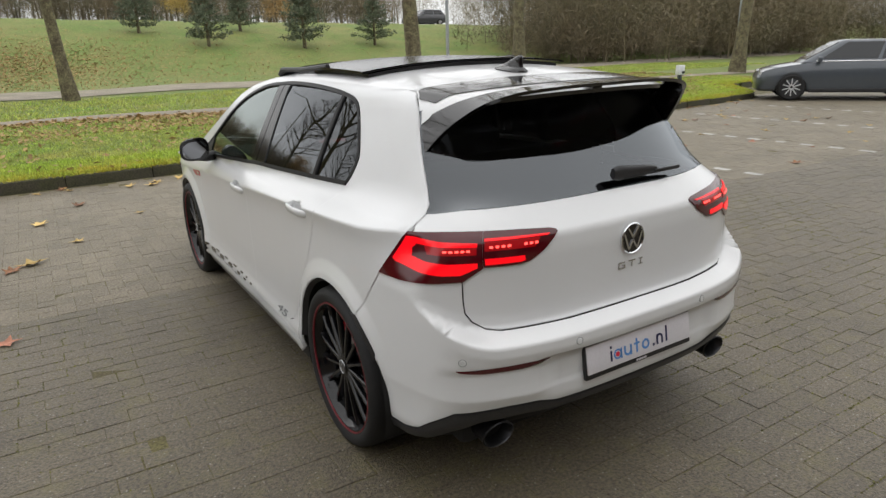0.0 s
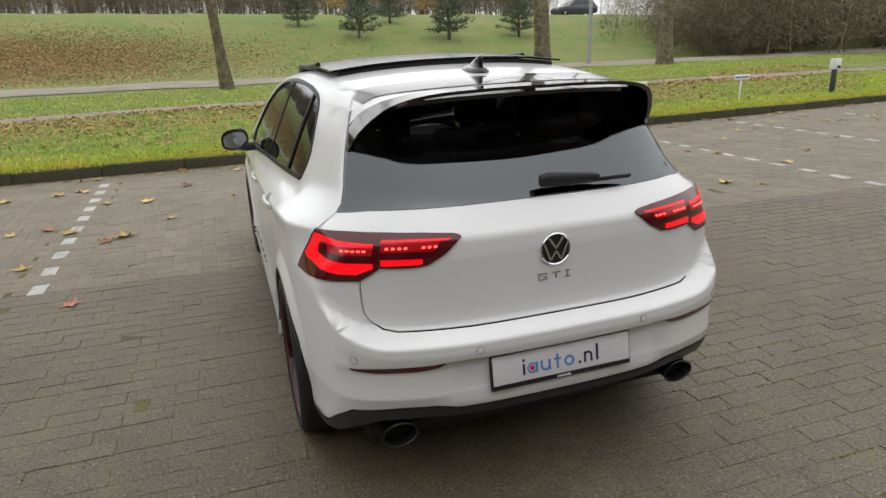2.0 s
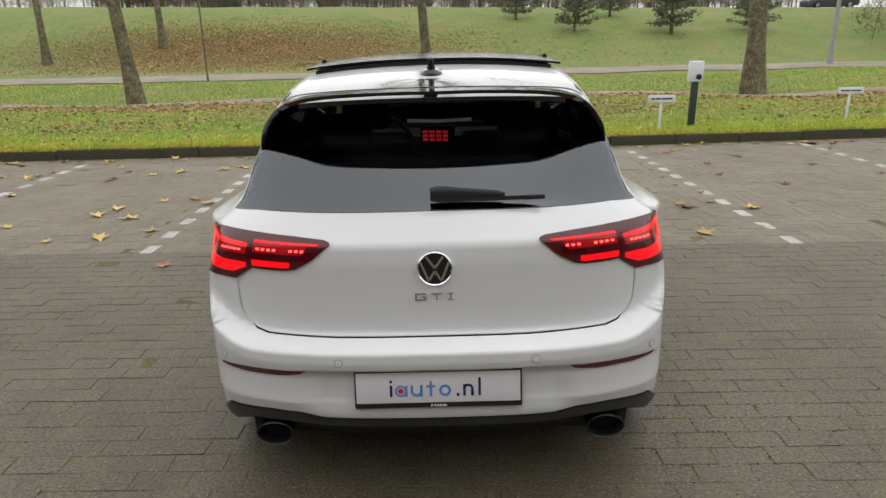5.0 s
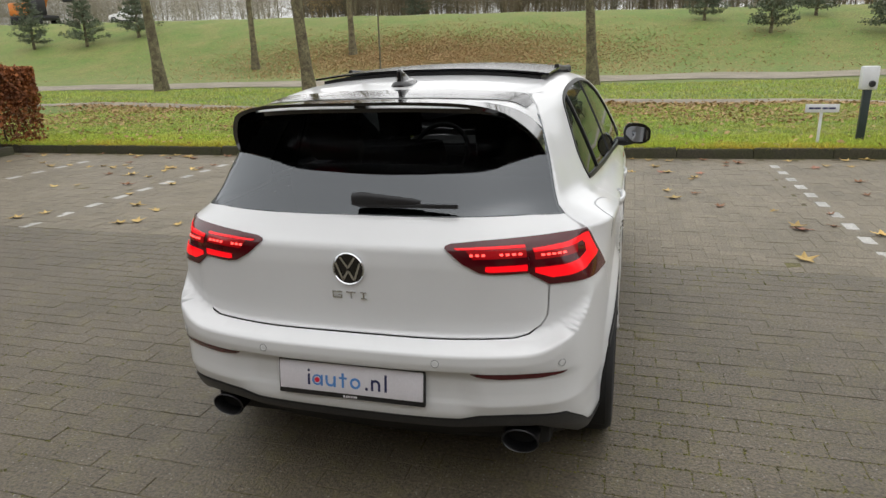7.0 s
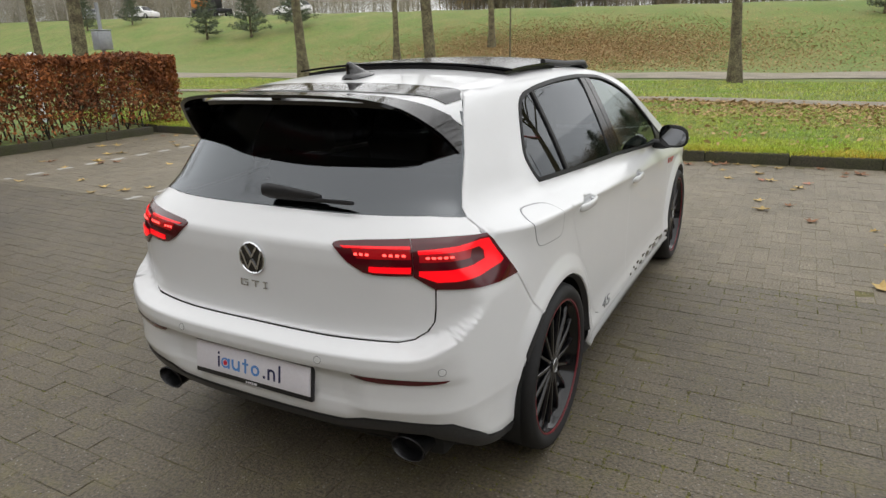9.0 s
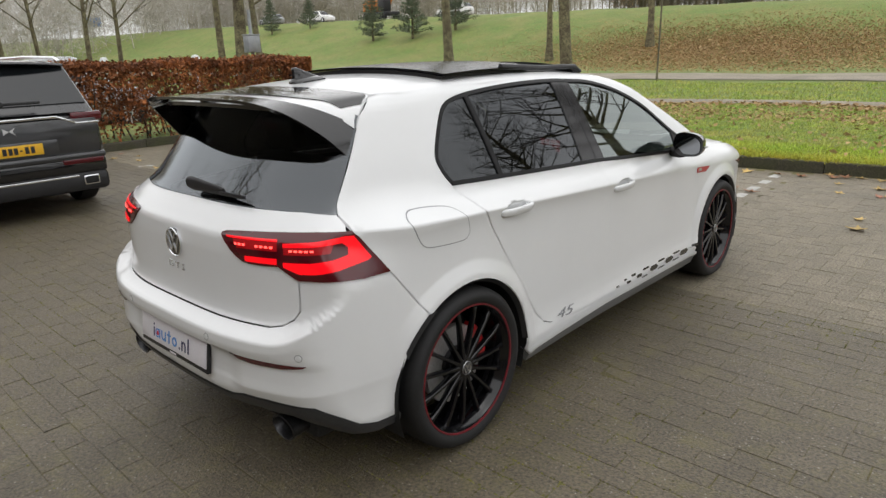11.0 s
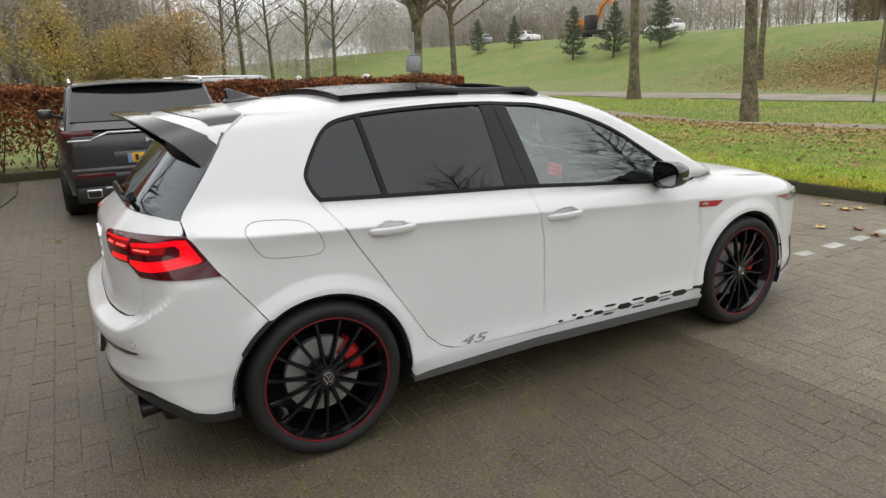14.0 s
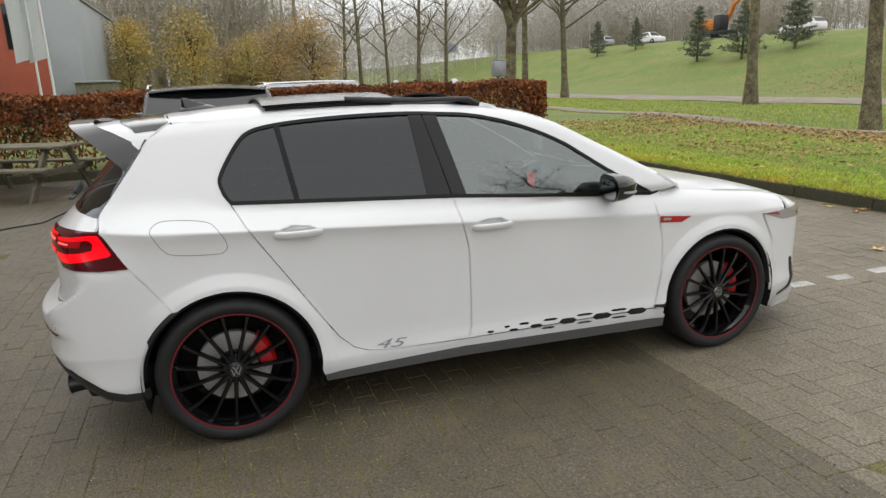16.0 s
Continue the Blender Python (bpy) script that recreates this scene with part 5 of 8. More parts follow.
def ribbon(name, mid, half, x0, x1, material, label, lift=0.012, slope=0.012):
    """A path laid on the grass along x."""
    xs_ = np.linspace(x0, x1, 260)
    vs, fs = [], []
    for i, x in enumerate(xs_):
        wob = 0.06 * math.sin(x * 1.7) + 0.04 * math.sin(x * 4.1)
        for k, d in enumerate((-half + wob, -half * 0.5, 0.0, half * 0.5, half - wob)):
            y = mid + slope * x + d
            vs.append((x, y, float(rise(np.array(x), np.array(y))) + (lift if 0 < k < 4 else lift * 0.4)))
    for i in range(259):
        fs += [(i * 5 + k, i * 5 + 5 + k, i * 5 + 6 + k, i * 5 + 1 + k) for k in range(4)]
    ob = mesh_object(name, vs, fs, material)
    return tagged(ob, label, "path", kind="structure")


ribbon("footpath", FOOT_Y, 0.46, -70, 60, ASPHALT, "narrow worn grey footpath through the grass", 0.06, FOOT_SLOPE)
ribbon("cycle_path", CYCLE_Y, 2.5, -75, 60, ASPHALT, "wide pale asphalt cycle path below the bank", 0.07, CYCLE_SLOPE)

# kerb: single stones in a row
stone = bmesh.new()
box(stone, -0.4975, 0.4975, -0.065, 0.065, -0.1, 0.0, 0.012)
kerb = thing("kerb", kind="structure", label="dark mossy concrete kerb along the parking bays", category="kerb")
first = part("kerb_stone", stone, KERBSTONE, kerb)
for i in range(-10, 34):
    x = i * 1.0
    slope = math.degrees(math.atan(float(kerb_y(np.array(x + 0.5)) - kerb_y(np.array(x - 0.5)))))
    ob = first if i == -10 else new("kerb_stone", first.data)
    ob.parent = kerb
    ob.matrix_basis = pose(x, float(kerb_y(np.array(x))), KERB_H + 0.006 * math.sin(i * 2.3), 0, 0.4 * math.sin(i * 5.1), slope) @ Matrix.Diagonal((1, 1, 2.4, 1))
for i in range(16):
    ob = new("kerb_stone", first.data)
    ob.parent = kerb
    ob.matrix_basis = pose(HEDGE_X, 5.75 - i * 1.0, KERB_H + 0.005 * math.sin(i * 1.7), 0, 0, 90) @ Matrix.Diagonal((1, 1, 2.4, 1))

# bed under the bricks
BAY_Y = 2.22
bed = mesh_object("paving_bed", [(-12, -40, -0.0024), (40, -40, -0.0024), (40, 11, -0.0024), (-12, 11, -0.0024)], [(0, 1, 2, 3)], JOINT)
tagged(bed, "mossy sand joints between the paving bricks", "paving", kind="structure")
bed.data.polygons[0].use_smooth = False


def brick_mesh(w, d):
    """Verts and faces of one brick with worn edges, top at nought."""
    e, c = 0.003, 0.0010
    v = [(sx * (w / 2), sy * (d / 2), -0.03) for sx, sy in ((-1, -1), (1, -1), (1, 1), (-1, 1))]
    v += [(sx * (w / 2), sy * (d / 2), -c) for sx, sy in ((-1, -1), (1, -1), (1, 1), (-1, 1))]
    v += [(sx * (w / 2 - e), sy * (d / 2 - e), 0.0) for sx, sy in ((-1, -1), (1, -1), (1, 1), (-1, 1))]
    f = [(8, 9, 10, 11)] + [(i, (i + 1) % 4, 4 + (i + 1) % 4, 4 + i) for i in range(4)] + [(4 + i, 4 + (i + 1) % 4, 8 + (i + 1) % 4, 8 + i) for i in range(4)]
    return np.array(v), f


U = 0.105
rng = np.random.default_rng(5)
# lane: courses along x, each half a brick on from the last
lane_bricks, bay_bricks = [], []
for j in range(66):
    y = BAY_Y - U / 2 - j * U
    for i in range(-46, 92):
        lane_bricks.append((i * 2 * U + (j % 2) * U + rng.normal(0, 0.0015), y + rng.normal(0, 0.0012), 0))
# bays: herringbone
for i in range(-92, 184):
    for j in range(0, 66):
        k = (i - j) % 4
        if k == 0:
            bay_bricks.append(((i + 1) * U, BAY_Y + (j + 0.5) * U, 0))
        elif k == 2:
            bay_bricks.append(((i + 0.5) * U, BAY_Y + j * U, 1))
bay_bricks = [(x, y, r) for x, y, r in bay_bricks if HEDGE_X + 0.12 < x and y + (0.11 if r else 0.055) < float(kerb_y(np.array(x))) - 0.07 and y - (0.11 if r else 0.055) > BAY_Y - 0.008]
lane_bricks = [b for b in lane_bricks if b[0] > HEDGE_X + 0.18]


half_bricks = [((i + 0.5) * U, BAY_Y + 0.5 * U) for i in range(-92, 184) if i % 4 == 2 and i * U > HEDGE_X + 0.2]


def near(x, y):
    """The stretch beside the car that is laid brick by brick."""
    return 0.95 < x < 2.45 and -0.2 < y < 4.0


def lay(name, bricks, material, single, label):
    vs, fs = brick_mesh(2 * U - 0.0026, U - 0.0026)
    far = [b for b in bricks if not near(b[0], b[1])]
    V, F = [], []
    for q, (x, y, r) in enumerate(far):
        a, tx, ty = rng.normal(0, 0.006) + (math.pi / 2 if r else 0), rng.normal(0, 0.003), rng.normal(0, 0.004)
        w = vs.copy()
        w[:, 2] += w[:, 0] * tx + w[:, 1] * ty + rng.normal(0, 0.0008)
        c, s = math.cos(a), math.sin(a)
        V.append(np.stack([x + w[:, 0] * c - w[:, 1] * s, y + w[:, 0] * s + w[:, 1] * c, w[:, 2]], 1))
        F += [tuple(q * 12 + i for i in f) for f in fs]
    holder = thing(name, label=label, category="paving", kind="structure")
    rest = mesh_object("bricks", np.concatenate(V), F, material, holder, smooth=False)
    tagged(rest, kind="stuff")
    me = None
    for x, y, r in bricks:
        if near(x, y):
            if me is None:
                ob = mesh_object("brick", vs, fs, single, holder, smooth=False)
                me = ob.data
            else:
                ob = new("brick", me)
                ob.parent = holder
            ob.matrix_basis = pose(x, y, rng.normal(0, 0.0008), rng.normal(0, 0.22), rng.normal(0, 0.16), rng.normal(0, 0.35) + (90 if r else 0))


MARKS = [(x, y) for x in (-7.35, -4.84, -2.345, 0.165, 2.735, 5.40, 8.0, 10.6, 13.2) for y in (BAY_Y + 0.09 + 0.42 * k for k in range(12)) if y < 6.6 + 0.072 * x]
marks_set = [(x - 0.004 * (y - 3.5) * 10 * 0.5, y) for x, y in MARKS]
lay("lane_paving", lane_bricks, LANE, LANE_PIECE, "dark weathered brick paving in running bond")
lay("bay_paving", [b for b in bay_bricks if all(abs(b[0] - x) > 0.10 or abs(b[1] - y) > 0.135 for x, y in marks_set if abs(b[0] - x) < 0.2)], BAY, BAY_PIECE, "lighter brown brick paving in herringbone")
hv, hf = brick_mesh(U - 0.003, U - 0.003)
tagged(mesh_object("half_bricks", np.concatenate([hv + (x, y, rng.normal(0, 0.001)) for x, y in half_bricks]), [tuple(q * 12 + i for i in f) for q in range(len(half_bricks)) for f in hf], BAY, bpy.data.objects["bay_paving"], smooth=False), kind="stuff")
vs, fs = brick_mesh(U - 0.004, 2 * U - 0.006)
lines = sorted({x for x, y in MARKS})
mark_row = thing("bay_marking", label="broken rows of white marking bricks between bays", category="marking", kind="structure")
me = None
for x, y in marks_set:
    if me is None:
        ob = mesh_object("marking_brick", vs, fs, MARK, mark_row, smooth=False)
        me = ob.data
    else:
        ob = new("marking_brick", me)
        ob.parent = mark_row
    ob.matrix_basis = pose(x, y, 0.001 + rng.normal(0, 0.001), rng.normal(0, 0.5), rng.normal(0, 0.5), rng.normal(0, 1.0))


# added brick-coloured filler that closes the holes beside the marking rows
for x in lines:
    rows_y = np.linspace(BAY_Y + 0.02, 6.55 + 0.072 * x, 12)
    mesh_object("bedding_strip", [(x - 0.02 * (y - 3.5) + d, y, -0.0016) for y in rows_y for d in (-0.15, 0.15)], [(2 * i, 2 * i + 1, 2 * i + 3, 2 * i + 2) for i in range(11)], BAY, mark_row, smooth=False)

# moss tufts in the joints and pale grit on the bricks
def crumbs(name, centre, size, material, label, seed):
    """Small four-sided crumbs lying on the paving."""
    rr = np.random.default_rng(seed)
    n = len(centre)
    s = (size * rr.uniform(0.5, 1.5, n))[:, None]
    a = rr.uniform(0, 2 * np.pi, n)
    u, w = np.stack([np.cos(a), np.sin(a), 0 * a], 1) * s, np.stack([-np.sin(a), np.cos(a), 0 * a], 1) * s * rr.uniform(0.5, 1.0, n)[:, None]
    top = centre + np.stack([rr.normal(0, 0.2, n), rr.normal(0, 0.2, n), rr.uniform(0.5, 0.9, n)], 1) * s
    v = np.stack([centre - u, centre - w, centre + u, centre + w, top], 1).reshape(-1, 3)
    f = [(5 * i + k, 5 * i + (k + 1) % 4, 5 * i + 4) for i in range(n) for k in range(4)]
    return tagged(mesh_object(name, v, f, material, smooth=False), label, "paving", kind="stuff")


MOSS = mat("joint_moss", (0.175, 0.170, 0.045), 0.95, vary=0.5, scale=6, color2=(0.085, 0.085, 0.030), island=0.4)
GRIT = mat("pale_grit", (0.36, 0.35, 0.31), 0.8, vary=0.4, scale=9, island=0.4)
rr = np.random.default_rng(91)
n = 60000
j = rr.integers(0, 62, n)
x = np.where(rr.random(n) < 0.62, rr.uniform(0.6, 4.6, n), rr.uniform(-5.0, 0.6, n))
along_joint = rr.random(n) < 0.65
i = np.round(x / (2 * U)) * 2 * U + (j % 2) * U + U
mx = np.where(along_joint, x, i + rr.normal(0, 0.003, n))
my = np.where(along_joint, BAY_Y - j * U + rr.normal(0, 0.003, n), BAY_Y - (j + rr.random(n)) * U)
patchy = np.sin(mx * 2.1 + 0.7 * np.sin(my * 1.7)) + np.sin(my * 2.7 + mx) + rr.normal(0, 0.8, n)
keep = patchy > 0.55
crumbs("joint_moss", np.stack([mx, my, np.full(n, -0.0015)], 1)[keep], 0.0060, MOSS, "yellow-green moss tufts in the paving joints", 92)
n = 16000
crumbs("grit", np.stack([rr.uniform(-5, 5, n), rr.uniform(-4.2, 4.5, n), np.full(n, 0.0005)], 1), 0.0028, GRIT, "pale grit strewn over the paving", 93)

# ---- trees, hedge, grass, leaves ----
BARK = mat("mossy_bark", (0.070, 0.054, 0.036), 0.9, vary=0.7, scale=5, color2=(0.190, 0.170, 0.095), fine=0.5, fine_scale=24, bump=1.0, bump_scale=30)
TWIG = mat("bare_twigs", (0.060, 0.050, 0.040), 0.9, vary=0.3, scale=3)
# needle green lightened, with the haze over the bank in it
NEEDLE = mat("pine_needles", (0.150, 0.180, 0.115), 0.8, vary=0.4, scale=4, island=0.35)
HEDGE_LEAF = mat("brown_beech_leaves", (0.34, 0.115, 0.030), 0.75, vary=0.65, scale=2.2, color2=(0.12, 0.038, 0.014), fine=0.2, island=0.5)
GREEN_LEAF = mat("green_shrub_leaves", (0.075, 0.095, 0.025), 0.8, vary=0.4, scale=3, island=0.4)
# autumn leaf tones, muted to hold the mist at the wood's edge
YELLOW_LEAF = mat("yellow_autumn_leaves", (0.56, 0.40, 0.09), 0.8, vary=0.5, scale=0.35, color2=(0.36, 0.31, 0.14), island=0.2)
ORANGE_LEAF = mat("orange_autumn_leaves", (0.52, 0.33, 0.12), 0.8, vary=0.5, scale=0.4, color2=(0.34, 0.28, 0.16), island=0.2)
FALLEN_YELLOW = mat("fallen_yellow_leaf", (0.60, 0.44, 0.16), 0.7, vary=0.4, scale=30, color2=(0.50, 0.32, 0.10), piece=0.3)
FALLEN_BROWN = mat("fallen_brown_leaf", (0.36, 0.17, 0.08), 0.7, vary=0.4, scale=30, color2=(0.13, 0.06, 0.03), piece=0.3)
FALLEN_RED = mat("fallen_reddish_leaf", (0.42, 0.18, 0.11), 0.7, vary=0.4, scale=30, piece=0.3)
BLADES = mat("grass_blades", (0.270, 0.430, 0.058), 0.8, vary=0.7, scale=1.1, color2=(0.48, 0.46, 0.12), fine=0.35, fine_scale=5, island=0.45)
EDGE_GRASS = mat("yellowing_edge_moss", (0.56, 0.40, 0.045), 0.85, vary=0.6, scale=1.6, color2=(0.30, 0.42, 0.04), island=0.4)
FRESH = mat("fresh_grass_blades", (0.38, 0.56, 0.06), 0.8, vary=0.5, scale=0.9, color2=(0.54, 0.56, 0.09), island=0.35)
LITTER = mat("leaf_litter", (0.44, 0.29, 0.135), 0.85, vary=0.4, scale=6, color2=(0.34, 0.225, 0.105), island=0.3)
SHRUB = mat("brown_winter_scrub", (0.215, 0.170, 0.110), 0.9, vary=0.5, scale=0.3, color2=(0.150, 0.135, 0.080), island=0.4)
# distance haze is mixed into these two scrub colours
HAZED_SCRUB = mat("far_scrub_haze_in_colour", (0.43, 0.395, 0.35), 0.95, vary=0.3, scale=0.1, color2=(0.35, 0.325, 0.29), island=0.2)
HAZED_BROWN_WOOD = mat("brown_wood_haze_in_colour", (0.36, 0.32, 0.245), 0.95, vary=0.4, scale=0.15, color2=(0.27, 0.245, 0.19), island=0.2)


def limb(V, F, pts, radii, sides):
    """Adds a tapered limb through points to lists of verts and faces."""
    base, old = len(V), Vector((0.3, 1, 0.2))
    for i, p in enumerate(pts):
        d = (pts[min(i + 1, len(pts) - 1)] - pts[max(i - 1, 0)]).normalized()
        u = (old - d * old.dot(d)).normalized()
        old = u
        w = d.cross(u)
        for k in range(sides):
            a = 2 * math.pi * k / sides
            V.append(p + (u * math.cos(a) + w * math.sin(a)) * radii[i])
    for i in range(len(pts) - 1):
        for k in range(sides):
            F.append((base + i * sides + k, base + i * sides + (k + 1) % sides, base + (i + 1) * sides + (k + 1) % sides, base + (i + 1) * sides + k))


def grow(rnd, V, F, TV, TF, p, d, length, r, level, most, bend=0.35):
    """A limb with its side branches; thin ones go to the twig lists."""
    n = 5 if level < 2 else 3
    pts, radii = [p.copy()], [r]
    q, dirn = p.copy(), d.copy()
    for i in range(n):
        dirn = (dirn + Vector((rnd.uniform(-1, 1), rnd.uniform(-1, 1), rnd.uniform(-0.6, 0.9))) * bend * 0.35).normalized()
        q = q + dirn * (length / n)
        pts.append(q.copy())
        radii.append(r * (1 - 0.78 * (i + 1) / n))
    if level >= 2:
        limb(TV, TF, pts, radii, 3)
    else:
        limb(V, F, pts, radii, 9 if level == 0 else 6)
    if level < most:
        for b in range((4, 5, 5, 4)[level]):
            f = rnd.uniform(0.3, 1.0)
            k = min(n - 1, int(f * n))
            start = pts[k].lerp(pts[k + 1], f * n - k)
            side = Vector((rnd.uniform(-1, 1), rnd.uniform(-1, 1), rnd.uniform(-0.1, 0.7))).normalized()
            grow(rnd, V, F, TV, TF, start, (dirn * 0.55 + side * 0.8).normalized(), length * rnd.uniform(0.42, 0.68), max(0.004, r * (1 - 0.75 * f) * 0.62), level + 1, most, bend)


def bare_tree(seed, height, r, lean=(0.0, 0.0), first=2.6, label="bare tall roadside tree with mossy grey bark", fork=False, most=3, density=3.2):
    rnd = random.Random(seed)
    V, F, TV, TF = [], [], [], []
    pts, radii = [], []
    for i in range(13):
        t = i / 12
        pts.append(Vector((lean[0] * height * t + 0.05 * math.sin(seed + 5 * t) * height * 0.1, lean[1] * height * t + 0.04 * math.cos(seed * 2 + 4 * t) * height * 0.1, height * t)))
        flare = 1 + 0.4 * math.exp(-t * height / 0.25)
        radii.append(r * flare * (1 - 0.75 * t ** 0.8))
    limb(V, F, pts, radii, 14)
    k = int(height * density)
    for b in range(k):
        t = first / height + (1 - first / height) * (b + rnd.random()) / k
        i = min(11, int(t * 12))
        start = pts[i].lerp(pts[i + 1], t * 12 - i)
        a = b * 2.4 + rnd.uniform(-0.4, 0.4)
        grow(rnd, V, F, TV, TF, start, Vector((math.cos(a), math.sin(a), rnd.uniform(0.35, 0.95))).normalized(), height * rnd.uniform(0.22, 0.36) * (1.1 - 0.6 * t), r * 0.42 * (1 - 0.7 * t), 1, most)
    if fork:
        for a in (0.6, 2.9, 4.6):
            grow(rnd, V, F, TV, TF, pts[4], Vector((0.45 * math.cos(a), 0.45 * math.sin(a), 1)).normalized(), height * 0.6, r * 0.6, 0, most, 0.25)
    ob = thing("bare_tree", label=label, category="tree")
    mesh_object("trunk", V, F, BARK, ob)
    tagged(mesh_object("twig_mass", TV, TF, TWIG, ob, smooth=False), kind="stuff")
    return ob


def on_land(x, y):
    return float(ground_z(np.array(x), np.array(y))) - 0.03


kinds = [bare_tree(3, 14.5, 0.195, (-0.05, 0.01), 4.4, density=3.6), bare_tree(8, 15.5, 0.25, (-0.035, 0.0), 4.6, density=3.6), bare_tree(21, 13.5, 0.21, (0.01, 0.0), 4.2, density=3.6)]
GROUP = "roadside trees"
for k in kinds:
    tagged(k, group=GROUP)
spots = [(-0.52, 22.0, 0, 0, 1.0), (8.4, 15.7, 1, 0, 1.05), (-8.3, 15.4, 0, 20, 1.0), (-17.9, 20.9, 1, 10, 0.95), (-22.7, 36.2, 2, 10, 1.05), (-17.3, 39.6, 2, 90, 1.1), (20.8, 26.1, 1, 250, 1.30), (24.0, 15.3, 1, 140, 1.08),
         (30.0, 11.5, 2, 0, 1.0), (-30.5, 17.0, 2, 160, 1.0), (-34.0, 21.5, 1, 40, 0.9)]
used = set()
for x, y, k, turn, size in spots:
    m = pose(x, y, on_land(x, y), 0, 0, turn) @ Matrix.Diagonal((size, size, size, 1))
    if k in used:
        c = copy_thing(kinds[k], pose(x, y, on_land(x, y), 0, 0, turn))
        c.scale = (size, size, size)
    else:
        kinds[k].matrix_basis = m
        used.add(k)
# forked tree and slender ones behind the hedge
forked = bare_tree(5, 8.5, 0.22, (0.0, 0.0), 2.9, "bare forked tree beyond the beech hedge", fork=True)
forked.matrix_basis = pose(-15.0, 8.8, 0.1, 0, 0, 30)
slim = bare_tree(14, 8.0, 0.105, (0.05, 0.02), 2.0, "slender bare tree beyond the beech hedge", most=2)
slim.matrix_basis = pose(-37.8, 13.0, 0.1, 0, 0, 0) @ Matrix.Diagonal((1.5, 1.5, 1.5, 1))
tagged(slim, group="slender trees")
for x, y, turn, size in ((-40.7, 15.8, 80, 1.5), (-49.0, 11.7, 160, 1.8), (-50.5, 14.5, 230, 1.6), (-60.0, 12.6, 20, 2.0)):
    c = copy_thing(slim, pose(x, y, 0.1, 0, 0, turn))
    c.scale = (size, size, size)
# trees added behind the camera, never in view, for shade and reflections on the car
for x, y, k, turn in ((20.5, -9.5, 0, 250), (-14.5, -7.0, 0, 80)):
    c = copy_thing(kinds[k], pose(x, y, 0.0, 0, 0, turn))


def scatter_tris(n, centre, size, rnd, flat=0.0):
    """n small leaf-like quads (two triangles) at given centres; returns verts and faces."""
    d1 = rnd.normal(size=(n, 3))
    d1[:, 2] *= 1 - flat
    d1 /= np.linalg.norm(d1, axis=1)[:, None]
    d2 = rnd.normal(size=(n, 3))
    d2[:, 2] *= 1 - flat
    d2 -= (d2 * d1).sum(1)[:, None] * d1
    d2 /= np.linalg.norm(d2, axis=1)[:, None]
    s = (size * rnd.uniform(0.6, 1.3, n))[:, None]
    n3 = np.cross(d1, d2) * s * 0.18
    v = np.stack([centre - d1 * s, centre + d2 * s * 0.55 + n3, centre + d1 * s, centre - d2 * s * 0.55 + n3], 1).reshape(-1, 3)
    f = np.arange(n * 4).reshape(n, 4)
    return v, f


def leaf_cloud(name, centre, size, material, parent, seed, label="", flat=0.0):
    v, f = scatter_tris(len(centre), centre, size, np.random.default_rng(seed), flat)
    me = bpy.data.meshes.new(name)
    me.vertices.add(len(v))
    me.vertices.foreach_set("co", v.ravel())
    me.loops.add(len(f) * 4)
    me.loops.foreach_set("vertex_index", f.ravel())
    me.polygons.add(len(f))
    me.polygons.foreach_set("loop_start", np.arange(len(f)) * 4)
    me.update(calc_edges=True)
    me.materials.append(material)
    ob = new(name, me)
    ob.parent = parent
    if label:
        tagged(ob, label)
    return ob


# beech hedge
rng = np.random.default_rng(11)


def hedge_points(n, x0, x1, y0, y1, z0, z1):
    """Points in a hedge: dense at its faces and top, thinner inside and near the ground."""
    p = np.stack([rng.uniform(x0, x1, n), rng.uniform(y0, y1, n), z0 + (z1 - z0) * rng.beta(1.6, 1.0, n)], 1)
    face = rng.random(n)
    bulge = 0.05 * np.sin(p[:, 1] * 2.1) + 0.04 * np.sin(p[:, 1] * 5.3 + p[:, 2] * 4) + rng.normal(0, 0.03, n)
    p[:, 0] = np.where(face < 0.45, x1 + bulge - rng.exponential(0.06, n), p[:, 0])
    p[:, 2] = np.where((face > 0.45) & (face < 0.75), z1 + 0.03 * np.sin(p[:, 1] * 3.3) + rng.normal(0, 0.025, n) - rng.exponential(0.04, n), p[:, 2])
    p[:, 1] = np.where(face > 0.93, y1 - rng.exponential(0.05, n), p[:, 1])
    thin = (np.sin(p[:, 1] * 1.9 + 0.8) + np.sin(p[:, 1] * 0.7 + 2.0)) * 0.5
    keep = (p[:, 2] > 0.75 + 0.35 * thin - 0.35 * rng.random(n)) | (rng.random(n) < 0.45)
    return p[keep]


hedge = thing("beech_hedge", label="clipped beech hedge with brown autumn leaves beside the bays", category="hedge")
leaf_cloud("hedge_leaves", hedge_points(85000, -10.5, HEDGE_X - 0.02, -9.0, 7.05, 0.10, 1.44), 0.036, HEDGE_LEAF, hedge, 1)
p = hedge_points(9000, -10.6, HEDGE_X - 0.05, -9.0, -2.6, 0.1, 1.35)
leaf_cloud("green_leaves", p, 0.034, GREEN_LEAF, hedge, 2, "green leaves among the brown")
V, F = [], []
rnd = random.Random(4)
for i in range(150):
    x, y = rnd.uniform(-10.4, -9.6), rnd.uniform(-8.8, 7.0)
    pts = [Vector((x, y, 0.05))]
    for k in range(4):
        pts.append(pts[-1] + Vector((rnd.uniform(-0.09, 0.09), rnd.uniform(-0.12, 0.12), 0.33)))
    limb(V, F, pts, [0.016, 0.013, 0.010, 0.007, 0.004], 4)
